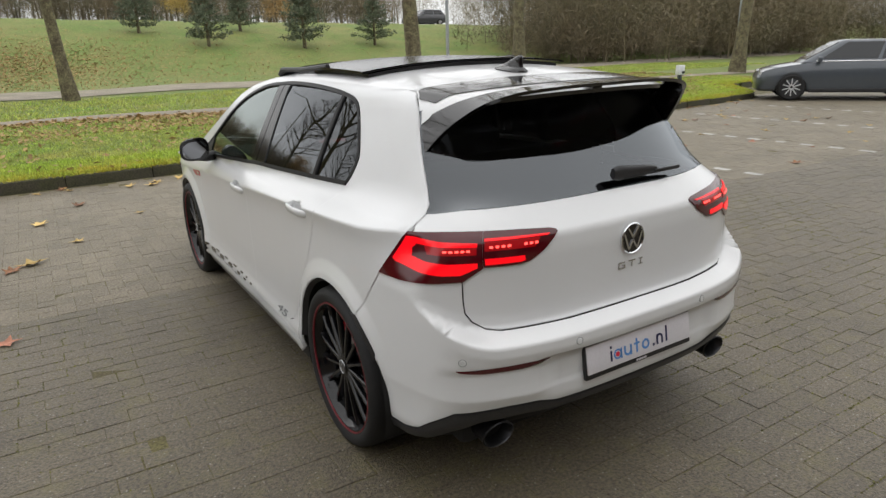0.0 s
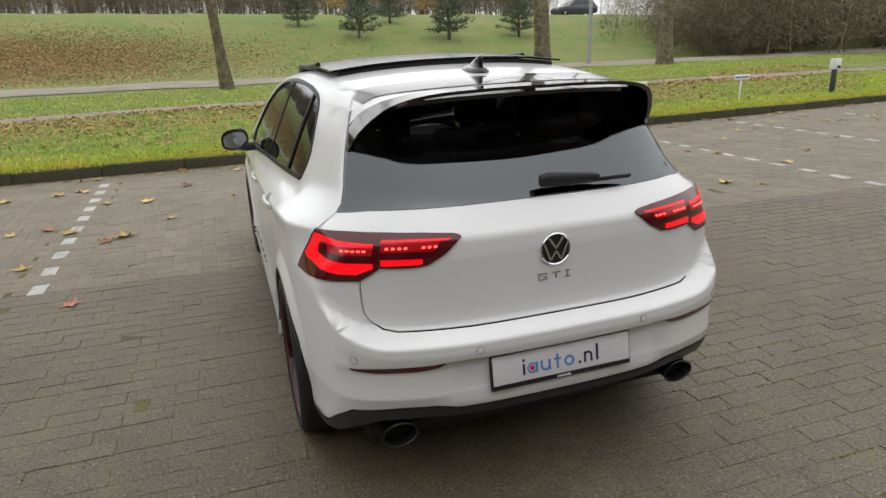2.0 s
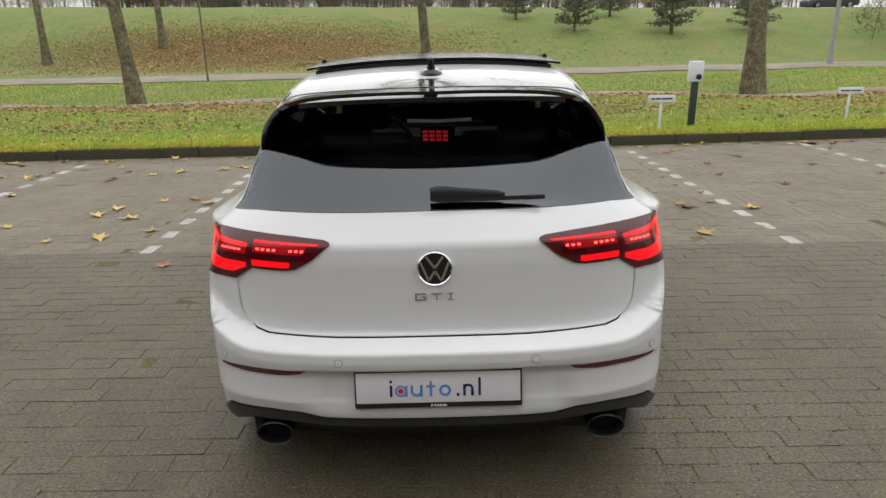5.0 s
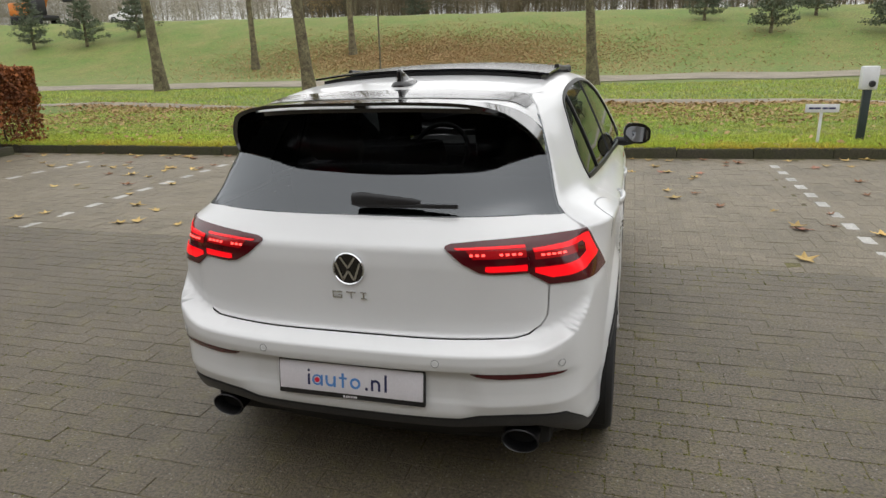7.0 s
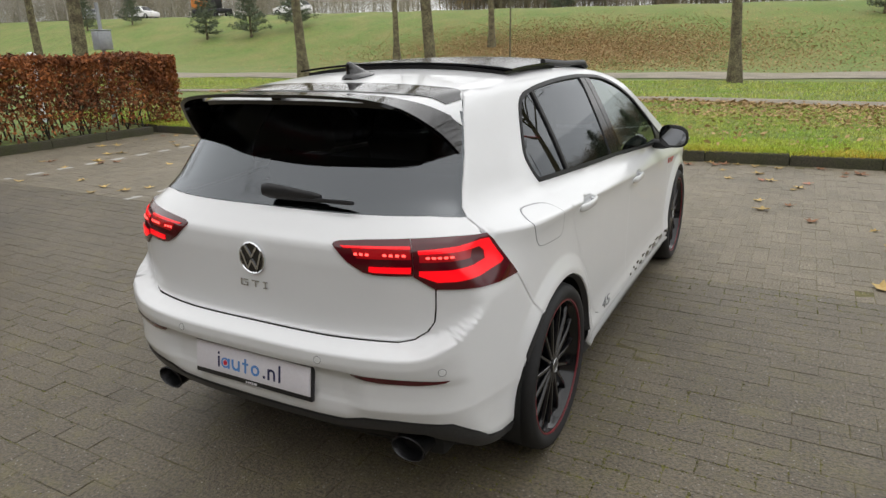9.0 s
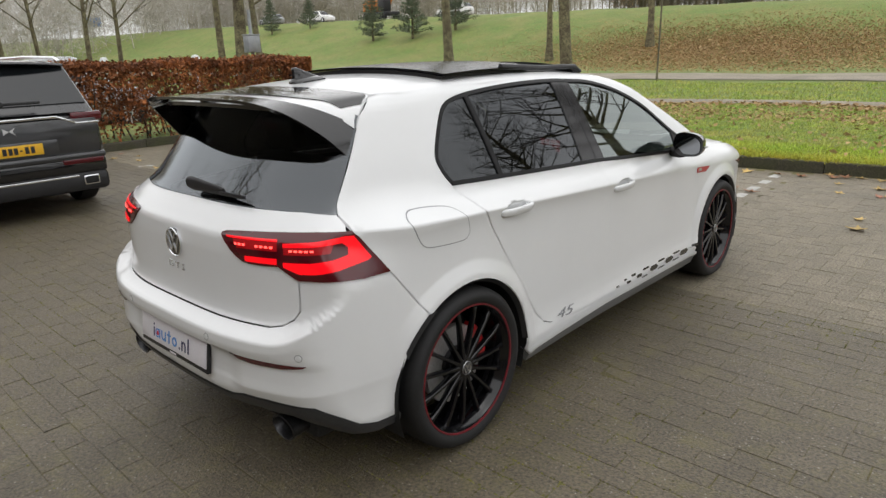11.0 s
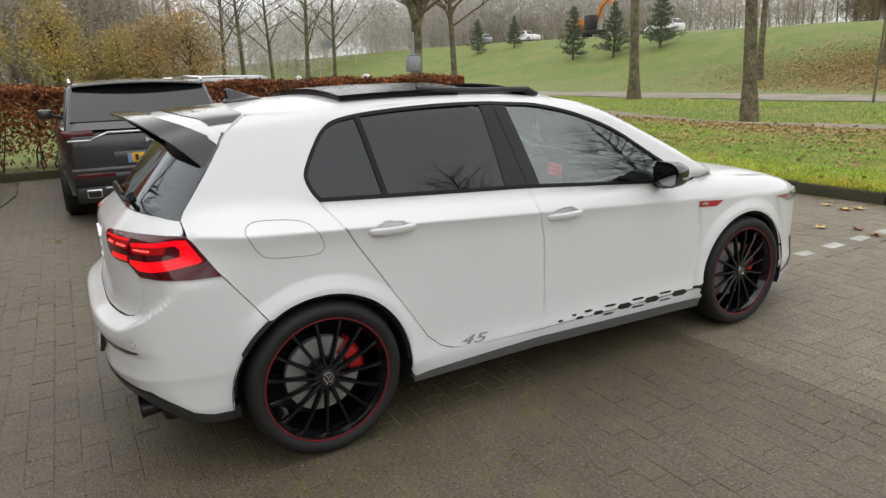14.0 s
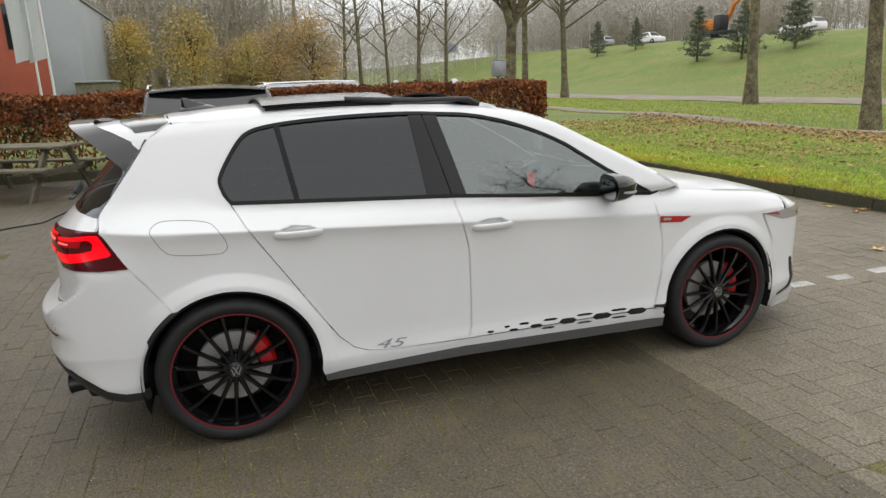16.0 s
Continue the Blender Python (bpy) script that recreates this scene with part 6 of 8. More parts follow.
tagged(mesh_object("stem_mass", V, F, TWIG, hedge, smooth=False), kind="stuff")

# young pines on the bank
def pine(seed, h):
    rnd, rr = random.Random(seed), np.random.default_rng(seed)
    ob = thing("young_pine", label="young dark green pine on the grass bank", category="tree", group="young pines")
    V, F, C = [], [], []
    limb(V, F, [Vector((0, 0, 0)), Vector((0.03, 0, h * 0.5)), Vector((0, 0.02, h))], [0.09, 0.055, 0.012], 6)
    for w in range(11):
        z = h * (0.12 + 0.80 * w / 10)
        reach = h * 0.36 * (1 - (w / 10.5)) ** 0.75 * rnd.uniform(0.75, 1.1)
        for b in range(6):
            a = b * 1.05 + w * 0.5 + rnd.uniform(-0.3, 0.3)
            l = reach * rnd.uniform(0.7, 1.15)
            tip = Vector((math.cos(a) * l, math.sin(a) * l, l * rnd.uniform(0.05, 0.35)))
            root = Vector((0, 0, z))
            limb(V, F, [root, root + tip * 0.5 + Vector((0, 0, -0.05 * l)), root + tip], [0.02, 0.013, 0.005], 3)
            n = int(95 * l / (0.3 * h)) + 16
            t = rr.uniform(0.25, 1.08, n)[:, None]
            C.append(np.array(root) + np.array(tip) * t + rr.normal(0, 0.060 * h / 3.2, (n, 3)))
    mesh_object("trunk", V, F, BARK, ob)
    leaf_cloud("needles", np.concatenate(C), 0.050 * h / 3.2, NEEDLE, ob, seed)
    return ob


pines = [pine(2, 3.2), pine(7, 3.4), pine(9, 2.9)]
spots = [(8.7, 42.5, 0, 0, 1.0), (5.2, 46.0, 1, 40, 0.9), (12.0, 46.8, 2, 80, 0.95), (14.8, 41.7, 1, 150, 1.15), (20.3, 42.2, 0, 200, 0.95), (-47.0, 42.6, 1, 30, 1.05), (-42.0, 43.0, 0, 100, 1.1), (-38.7, 45.2, 2, 60, 1.25), (-69.0, 46.0, 1, 10, 0.9), (-64.0, 48.0, 0, 10, 0.85), (-20.0, 62.0, 2, 10, 1.0)]
used = set()
for x, y, k, turn, size in spots:
    m = pose(x, y, on_land(x, y), 0, 0, turn)
    if k in used:
        c = copy_thing(pines[k], m)
    else:
        c = pines[k]
        c.matrix_basis = m
        used.add(k)
    c.scale = (size * 1.35, size * 1.35, size * 1.4)


# autumn trees of the wood beyond the hedge
def leafy_tree(seed, h, wide, material, label, n=6500):
    rr, rnd = np.random.default_rng(seed), random.Random(seed)
    ob = thing("autumn_tree", label=label, category="tree", group="autumn wood")
    V, F, TV, TF = [], [], [], []
    limb(V, F, [Vector((0, 0, 0)), Vector((0.1, 0, h * 0.4)), Vector((0, 0.1, h * 0.85))], [0.16, 0.11, 0.03], 7)
    C = []
    for b in range(26):
        z = h * rnd.uniform(0.22, 0.95)
        a = b * 2.4
        r = wide * math.sin(math.pi * min(1, 0.12 + 0.86 * (z / h))) ** 0.7 * rnd.uniform(0.55, 1.0)
        tip = Vector((math.cos(a) * r, math.sin(a) * r, z + rnd.uniform(0.0, 0.9)))
        limb(TV, TF, [Vector((0, 0, z * 0.75)), tip.lerp(Vector((0, 0, z)), 0.45), tip], [0.05, 0.03, 0.01], 3)
        k = n // 26
        C.append(np.array(tip) * np.array([0.85, 0.85, 1]) + rr.normal(0, 1, (k, 3)) * np.array([0.34, 0.34, 0.26]) * wide)
    mesh_object("trunk", V, F, BARK, ob)
    tagged(mesh_object("twig_mass", TV, TF, TWIG, ob, smooth=False), kind="stuff")
    leaf_cloud("leaves", np.concatenate(C), 0.10, material, ob, seed)
    return ob


yellow = leafy_tree(31, 7.0, 2.0, YELLOW_LEAF, "yellow-leaved autumn tree at the edge of a wood")
yellow.matrix_basis = pose(-44, -4.5, 0) @ Matrix.Diagonal((0.8, 0.8, 0.72, 1))
orange = leafy_tree(35, 6.5, 2.0, ORANGE_LEAF, "orange-brown autumn tree at the edge of a wood")
orange.matrix_basis = pose(-46, 5.0, 0) @ Matrix.Diagonal((0.8, 0.8, 0.8, 1))
for src_, x, y, size, turn in ((yellow, -43, -7.6, 0.72, 50), (yellow, -44, -0.6, 0.80, 100), (orange, -47, 1.8, 0.62, 30), (yellow, -45, 3.0, 0.60, 200), (orange, -47, 7.6, 0.9, 90), (orange, -47, -10.5, 0.8, 120), (yellow, 10.6, 60.8, 0.55, 10), (orange, 19.4, 60.8, 0.6, 60), (orange, -30.0, 64.0, 0.9, 10)):
    c = copy_thing(src_, pose(x, y, on_land(x, y) if y > 20 else 0, 0, 0, turn))
    c.scale = (size, size, size)


# bare woods and scrub in the distance: stems and twigs nobody could count
def scrub(name, n_stems, n_twigs, place, h0, h1, material, label, seed, size=0.35, stem=1.0):
    rr = np.random.default_rng(seed)
    base = place(rr, n_stems)
    V, F = [], []
    for i, (x, y, z) in enumerate(base):
        h = rr.uniform(h0, h1)
        r = (0.03 + 0.012 * h) * (1.0 if size < 0.55 else 0.5) * stem
        dx, dy = rr.normal(0, 0.08, 2) * h
        k = len(V)
        V += [(x - r, y - r * 0.6, z), (x + r, y - r * 0.6, z), (x, y + r, z), (x + dx - r * 0.3, y + dy, z + h), (x + dx + r * 0.3, y + dy, z + h), (x + dx, y + dy + r * 0.3, z + h)]
        F += [(k, k + 1, k + 4, k + 3), (k + 1, k + 2, k + 5, k + 4), (k + 2, k, k + 3, k + 5)]
    b = base[rr.integers(0, n_stems, n_twigs)]
    t = rr.beta(2.0, 1.6, n_twigs)
    hh = rr.uniform(h0, h1, n_twigs) * t
    spread = (0.35 + 0.9 * np.sin(np.pi * t)) * h1 * 0.13
    p = np.stack([b[:, 0] + rr.normal(0, 1, n_twigs) * spread, b[:, 1] + rr.normal(0, 1, n_twigs) * spread, b[:, 2] + hh + 0.15], 1)
    d = rr.normal(size=(n_twigs, 3)) * np.array([0.8, 0.8, 0.6]) + np.array([0, 0, 0.7])
    d /= np.linalg.norm(d, axis=1)[:, None]
    l = (rr.uniform(0.5, 1.4, n_twigs) * size)[:, None]
    side = np.cross(d, rr.normal(size=(n_twigs, 3)))
    side /= np.linalg.norm(side, axis=1)[:, None]
    wd = 0.045 * size
    k0 = len(V)
    tri_ = np.stack([p - side * wd, p + side * wd, p + d * l * 2], 1).reshape(-1, 3)
    V = np.concatenate([np.array(V), tri_])
    F += [(k0 + 3 * i, k0 + 3 * i + 1, k0 + 3 * i + 2) for i in range(n_twigs)]
    ob = mesh_object(name, V, F, material, smooth=False)
    return tagged(ob, label, "woods", kind="stuff")


def along(x0, x1, y0, y1):
    def place(rr, n):
        x, y = rr.uniform(x0, x1, n), rr.uniform(y0, y1, n)
        return np.stack([x, y, np.where(y > 20, rise(x, y), 0.0)], 1)
    return place


# the farthest belts carry their haze in the base colour
scrub("bank_scrub", 320, 110000, along(-130, 30, 64, 78), 2.5, 6.0, HAZED_BROWN_WOOD, "bare brown scrub behind the bank road, paled with haze", 41)
scrub("far_woods", 200, 60000, along(-150, 150, 84, 110), 7, 13, HAZED_SCRUB, "far bare woods, haze in their colour", 42, 0.6)
scrub("misty_woods", 160, 70000, along(-190, -60, 62, 100), 9, 16, HAZED_SCRUB, "woods far along the road, haze in their colour", 48, 0.8)
scrub("far_side_woods", 60, 30000, along(-150, -90, 10, 62), 9, 15, HAZED_SCRUB, "woods beyond the bank, haze in their colour", 49, 0.8)
scrub("bank_thicket", 260, 90000, along(-34, 34, 61.5, 67), 2.6, 4.6, SHRUB, "dense brown bushes along the top of the bank", 50)
scrub("dense_thicket", 200, 150000, along(30, 75, 29, 46), 3.5, 8.5, SHRUB, "dense brown thicket beside the cycle path", 43, 0.42, 0.4)
scrub("thicket_edge", 160, 50000, along(26, 60, 31, 40), 1.5, 3.6, SHRUB, "low brown bushes at the thicket's edge", 44, 0.35, 0.35)
scrub("side_woods", 320, 110000, along(-76, -50, -40, 9), 8, 14, HAZED_BROWN_WOOD, "tall bare brown wood beyond the car park, paled with haze", 45, 0.5)
# two unseen belts added to shade the car and fill its reflections
scrub("back_woods", 420, 30000, along(-34, 34, -26, -18), 6, 10, SHRUB, "unseen bare woods added behind the car park for shade", 46, 0.5)
scrub("right_woods", 260, 14000, along(50, 64, -46, 20), 6, 10, SHRUB, "unseen bare woods added beside the car park for reflections", 47, 0.5)


# grass blades on the near verge, edge moss, leaf litter
def blades(name, n, place, h, material, label, seed, lean=0.5):
    rr = np.random.default_rng(seed)
    x, y = place(rr, n)
    z = rise(x, y)
    a = rr.uniform(0, 2 * np.pi, n)
    w = rr.uniform(0.006, 0.015, n) * (h / 0.07)
    hh = h * rr.uniform(0.5, 1.4, n)
    dx, dy = rr.normal(0, lean, n) * hh, rr.normal(0, lean, n) * hh
    v = np.stack([np.stack([x - np.cos(a) * w, y - np.sin(a) * w, z - 0.01], 1), np.stack([x + np.cos(a) * w, y + np.sin(a) * w, z - 0.01], 1), np.stack([x + dx, y + dy, z + hh], 1)], 1).reshape(-1, 3)
    me = bpy.data.meshes.new(name)
    me.vertices.add(len(v))
    me.vertices.foreach_set("co", v.ravel())
    me.loops.add(n * 3)
    me.loops.foreach_set("vertex_index", np.arange(n * 3))
    me.polygons.add(n)
    me.polygons.foreach_set("loop_start", np.arange(n) * 3)
    me.update(calc_edges=True)
    me.materials.append(material)
    return tagged(new(name, me), label, "grass", kind="stuff")


def verge(d0, d1, x0, x1, power=1.0):
    def place(rr, n):
        x = rr.uniform(x0, x1, n)
        return x, kerb_y(x) + d0 + (d1 - d0) * rr.random(n) ** power
    return place


def off_paths(place):
    def inner(rr, n):
        x, y = place(rr, int(n * 1.4))
        c = (np.abs(y - FOOT_Y - FOOT_SLOPE * x) > 0.47) & (np.abs(y - CYCLE_Y - CYCLE_SLOPE * x) > 2.5)
        return x[c][:n], y[c][:n]
    return inner


blades("verge_grass", 430000, off_paths(verge(0.10, 8.5, -14, 22, 1.5)), 0.036, BLADES, "short green grass on the verge", 51)
blades("far_verge_grass", 110000, off_paths(verge(7.5, 15.8, -40, 34)), 0.065, BLADES, "green grass between the two paths", 52)
blades("kerbside_grass", 60000, verge(0.05, 1.3, -10, 24, 1.4), 0.05, FRESH, "bright fresh grass beside the kerb", 54)
blades("edge_moss", 52000, verge(-0.045, 0.42, -10, 24, 1.2), 0.050, EDGE_GRASS, "yellowing moss and grass along the kerb", 53, 0.9)


def litter(name, n, place, size, material, label, seed, lift=0.03):
    rr = np.random.default_rng(seed)
    x, y = place(rr, n)
    c = np.stack([x, y, rise(x, y) + lift + rr.uniform(0, 0.02, len(x))], 1)
    ob = leaf_cloud(name, c, size, material, None, seed, flat=0.75)
    return tagged(ob, label, "leaves", kind="stuff")


def drifts(d0, d1, x0, x1):
    """Litter gathered in uneven drifts along the verge."""
    def place(rr, n):
        x, d = rr.uniform(x0, x1, n * 3), d0 + (d1 - d0) * rr.random(n * 3) ** 0.75
        thick = np.sin(x * 0.9 + 1.3 * np.sin(d * 1.1)) + np.sin(d * 1.7 + x * 0.35) + 0.35 * (d - d0) + rr.normal(0, 0.7, n * 3)
        keep = np.flatnonzero(thick > 1.0)[:n]
        return x[keep], kerb_y(x[keep]) + d[keep]
    return place


def patch(cx, cy, sx, sy):
    def place(rr, n):
        return rr.normal(cx, sx, n), rr.normal(cy, sy, n)
    return place


litter("brown_litter", 15000, drifts(1.6, 7.4, -15, 22), 0.038, LITTER, "brown leaf litter in drifts on the verge", 65, 0.022)
litter("verge_litter", 2600, verge(0.1, 7.6, -14, 22), 0.050, LITTER, "fallen leaves scattered on the verge", 61)
litter("path_litter", 3000, lambda rr, n: (rr.uniform(-16, 16, n), rr.normal(14.1, 0.45, n)), 0.06, LITTER, "fallen leaves along the footpath", 62)
litter("bank_litter", 60000, patch(-12, 39.0, 6.5, 3.0), 0.055, LITTER, "thick brown leaf litter on the bank", 63, 0.02)
litter("wide_litter", 9000, patch(-6, 38, 13, 4.0), 0.052, LITTER, "fallen leaves spread on the bank", 64, 0.02)


# single fallen leaves on the paving
def maple_leaf(seed, material, name="fallen_leaf"):
    rnd = random.Random(seed)
    bm = bmesh.new()
    tips = []
    for i in range(10):
        a = radians(90 + 36 * i)
        r = (1.0, 0.42)[i % 2] * rnd.uniform(0.85, 1.1) * (0.75 if i in (4, 6) else 1)
        tips.append(bm.verts.new((0.075 * r * math.cos(a), 0.075 * r * math.sin(a), rnd.uniform(0.003, 0.022) if i % 2 == 0 else 0.006)))
    mid = bm.verts.new((0, 0, 0.004))
    for i in range(10):
        bm.faces.new((mid, tips[i], tips[(i + 1) % 10]))
    low = bmesh.ops.extrude_face_region(bm, geom=list(bm.faces))
    bmesh.ops.translate(bm, verts=[v for v in low["geom"] if isinstance(v, bmesh.types.BMVert)], vec=(0, 0, 0.0012))
    bmesh.ops.recalc_face_normals(bm, faces=bm.faces)
    return part(name, bm, material, None, smooth=False)


protos = [maple_leaf(1, FALLEN_YELLOW), maple_leaf(2, FALLEN_YELLOW), maple_leaf(3, FALLEN_BROWN), maple_leaf(4, FALLEN_RED)]
LEAF_TEXT = ("yellow fallen maple leaf lying on the paving", "pale yellow curled maple leaf on the paving", "brown fallen leaf lying on the paving", "reddish fallen leaf lying on the paving")
for ob, text in zip(protos, LEAF_TEXT):
    tagged(ob, text, "leaf", "fallen leaves")
rnd = random.Random(77)
places = [(-1.9, 3.50, 0, 1.15), (-1.83, 4.9, 1, 1.0), (-2.05, 1.9, 3, 0.8), (1.75, 4.15, 2, 0.8), (2.3, 3.5, 1, 0.8), (1.2, 6.3, 0, 0.9), (2.9, 3.3, 0, 1.0), (-3.3, 3.4, 0, 1.0), (-3.8, 2.6, 1, 0.9), (-4.3, 3.2, 0, 1.0), (-5.2, 2.5, 0, 0.9), (4.1, 3.0, 0, 1.1), (5.6, 3.6, 1, 0.8)]
for i in range(105):
    x = rnd.uniform(-9.0, 12)
    y = 2.0 + (4.7 + 0.072 * x) * rnd.random() ** 0.55
    if abs(x) < 1.0 and y < 3.7:
        continue
    places.append((x, y, rnd.choice((0, 0, 1, 1, 2, 2, 3)), rnd.uniform(0.5, 1.0)))
for i in range(46):
    places.append((rnd.uniform(-8.8, -2.4), rnd.uniform(2.2, 6.0), rnd.choice((0, 1, 0, 1, 2)), rnd.uniform(0.6, 1.05)))
for i in range(80):
    x = rnd.uniform(-9, 14)
    places.append((x, float(kerb_y(np.array(x))) - rnd.uniform(0.1, 0.5), rnd.choice((0, 1, 2, 2)), rnd.uniform(0.6, 1.0)))
for i, (x, y, k, size) in enumerate(places):
    m = pose(x, y, 0.002, rnd.uniform(-5, 5), rnd.uniform(-5, 5), rnd.uniform(0, 360))
    if i < 4 and k == i:
        ob = protos[k]
        ob.matrix_basis = m
    else:
        ob = copy_thing(protos[k], m)
    ob.scale = (size * 1.55, size * 1.25, size * 1.8)
for k, ob in enumerate(protos):
    if ob.location.length == 0:
        ob.matrix_basis = pose(-2.6 - 0.7 * k, 5.2 + 0.2 * k, 0.002, 0, 0, 40 * k)

# ---- parked cars and other things ----
DARK_GREY_PAINT = mat("dark_grey_car_paint", (0.030, 0.031, 0.034), 0.22, coat=0.8, vary=0.1, scale=4)
BLUE_GREY_PAINT = mat("blue_grey_car_paint", (0.06, 0.072, 0.088), 0.28, coat=0.8, vary=0.1, scale=4)
SILVER_PAINT = mat("silver_car_paint", (0.42, 0.43, 0.44), 0.3, 0.4, coat=0.7, vary=0.08, scale=4)
FAR_WHITE = mat("white_paint_far_car", (0.75, 0.75, 0.74), 0.4, vary=0.05, scale=3)
FAR_DARK = mat("dark_paint_far_car", (0.05, 0.052, 0.058), 0.35, coat=0.5, vary=0.05, scale=3)
CAR_GLASS = mat("dark_car_glass", (0.010, 0.012, 0.014), 0.05, coat=0.4, spec=0.45)
ALLOY = mat("alloy_wheel", (0.62, 0.63, 0.64), 0.4, 0.4)
YELLOW_PLATE = mat("yellow_plate", (0.75, 0.42, 0.02), 0.5)
LAMP_CLEAR = mat("clear_lamp", (0.55, 0.55, 0.57), 0.1, coat=0.8)
WOOD = mat("weathered_bench_wood", (0.20, 0.17, 0.125), 0.85, vary=0.4, scale=7, color2=(0.12, 0.115, 0.07), fine=0.3, fine_scale=60, bump=0.4, bump_scale=60)
ZINC = mat("galvanised_steel", (0.38, 0.40, 0.42), 0.5, 0.5, vary=0.2, scale=10)
SIGN_WHITE = mat("white_sign_board", (0.72, 0.74, 0.76), 0.5, vary=0.06, scale=12)
DARK_POST = mat("dark_green_post", (0.03, 0.045, 0.045), 0.5, vary=0.2, scale=8)
ORANGE_PAINT = mat("orange_machine_paint", (0.62, 0.19, 0.015), 0.5, vary=0.2, scale=2)
RED_WALL = mat("red_facade", (0.42, 0.105, 0.065), 0.8, vary=0.2, scale=0.8, fine=0.1)
GREY_WALL = mat("grey_metal_facade", (0.36, 0.38, 0.40), 0.6, vary=0.1, scale=0.6, fine=0.05)


def loft(bm, sections):
    """Closed loft through rings of equal size, with end caps."""
    rings = [[bm.verts.new(p) for p in s] for s in sections]
    n = len(rings[0])
    for a, b in zip(rings, rings[1:]):
        for k in range(n):
            bm.faces.new((a[k], a[(k + 1) % n], b[(k + 1) % n], b[k]))
    bm.faces.new(rings[0])
    bm.faces.new(rings[-1])
    bmesh.ops.recalc_face_normals(bm, faces=bm.faces)
    return bm


def car_section(y, w, z0, z1):
    half = [(0.0, z0), (0.78 * w, z0), (0.95 * w, z0 + 0.06), (w, z0 + 0.45 * (z1 - z0)), (0.985 * w, z1 - 0.10), (0.94 * w, z1 - 0.02), (0.80 * w, z1), (0.0, z1 + 0.015)]
    return [(x, y, z) for x, z in half] + [(-x, y, z) for x, z in half[-2:0:-1]]


def on_quad(q, u, v):
    a, b, c, d = (Vector(p) for p in q)
    return a.lerp(b, u).lerp(d.lerp(c, u), v)


def pane(parent, name, q, u0, u1, v0, v1, material, lift=0.012, label=""):
    """A pane set a little proud of a four-cornered face."""
    a, b, c, d = (on_quad(q, u, v) for u, v in ((u0, v0), (u1, v0), (u1, v1), (u0, v1)))
    n = (b - a).cross(d - a).normalized()
    bm = bmesh.new()
    lo, hi = [bm.verts.new(p - n * 0.01) for p in (a, b, c, d)], [bm.verts.new(p + n * lift) for p in (a, b, c, d)]
    bm.faces.new(hi)
    for i in range(4):
        bm.faces.new((lo[i], lo[(i + 1) % 4], hi[(i + 1) % 4], hi[i]))
    bmesh.ops.recalc_face_normals(bm, faces=bm.faces)
    return part(name, bm, material, parent, label, smooth=False)


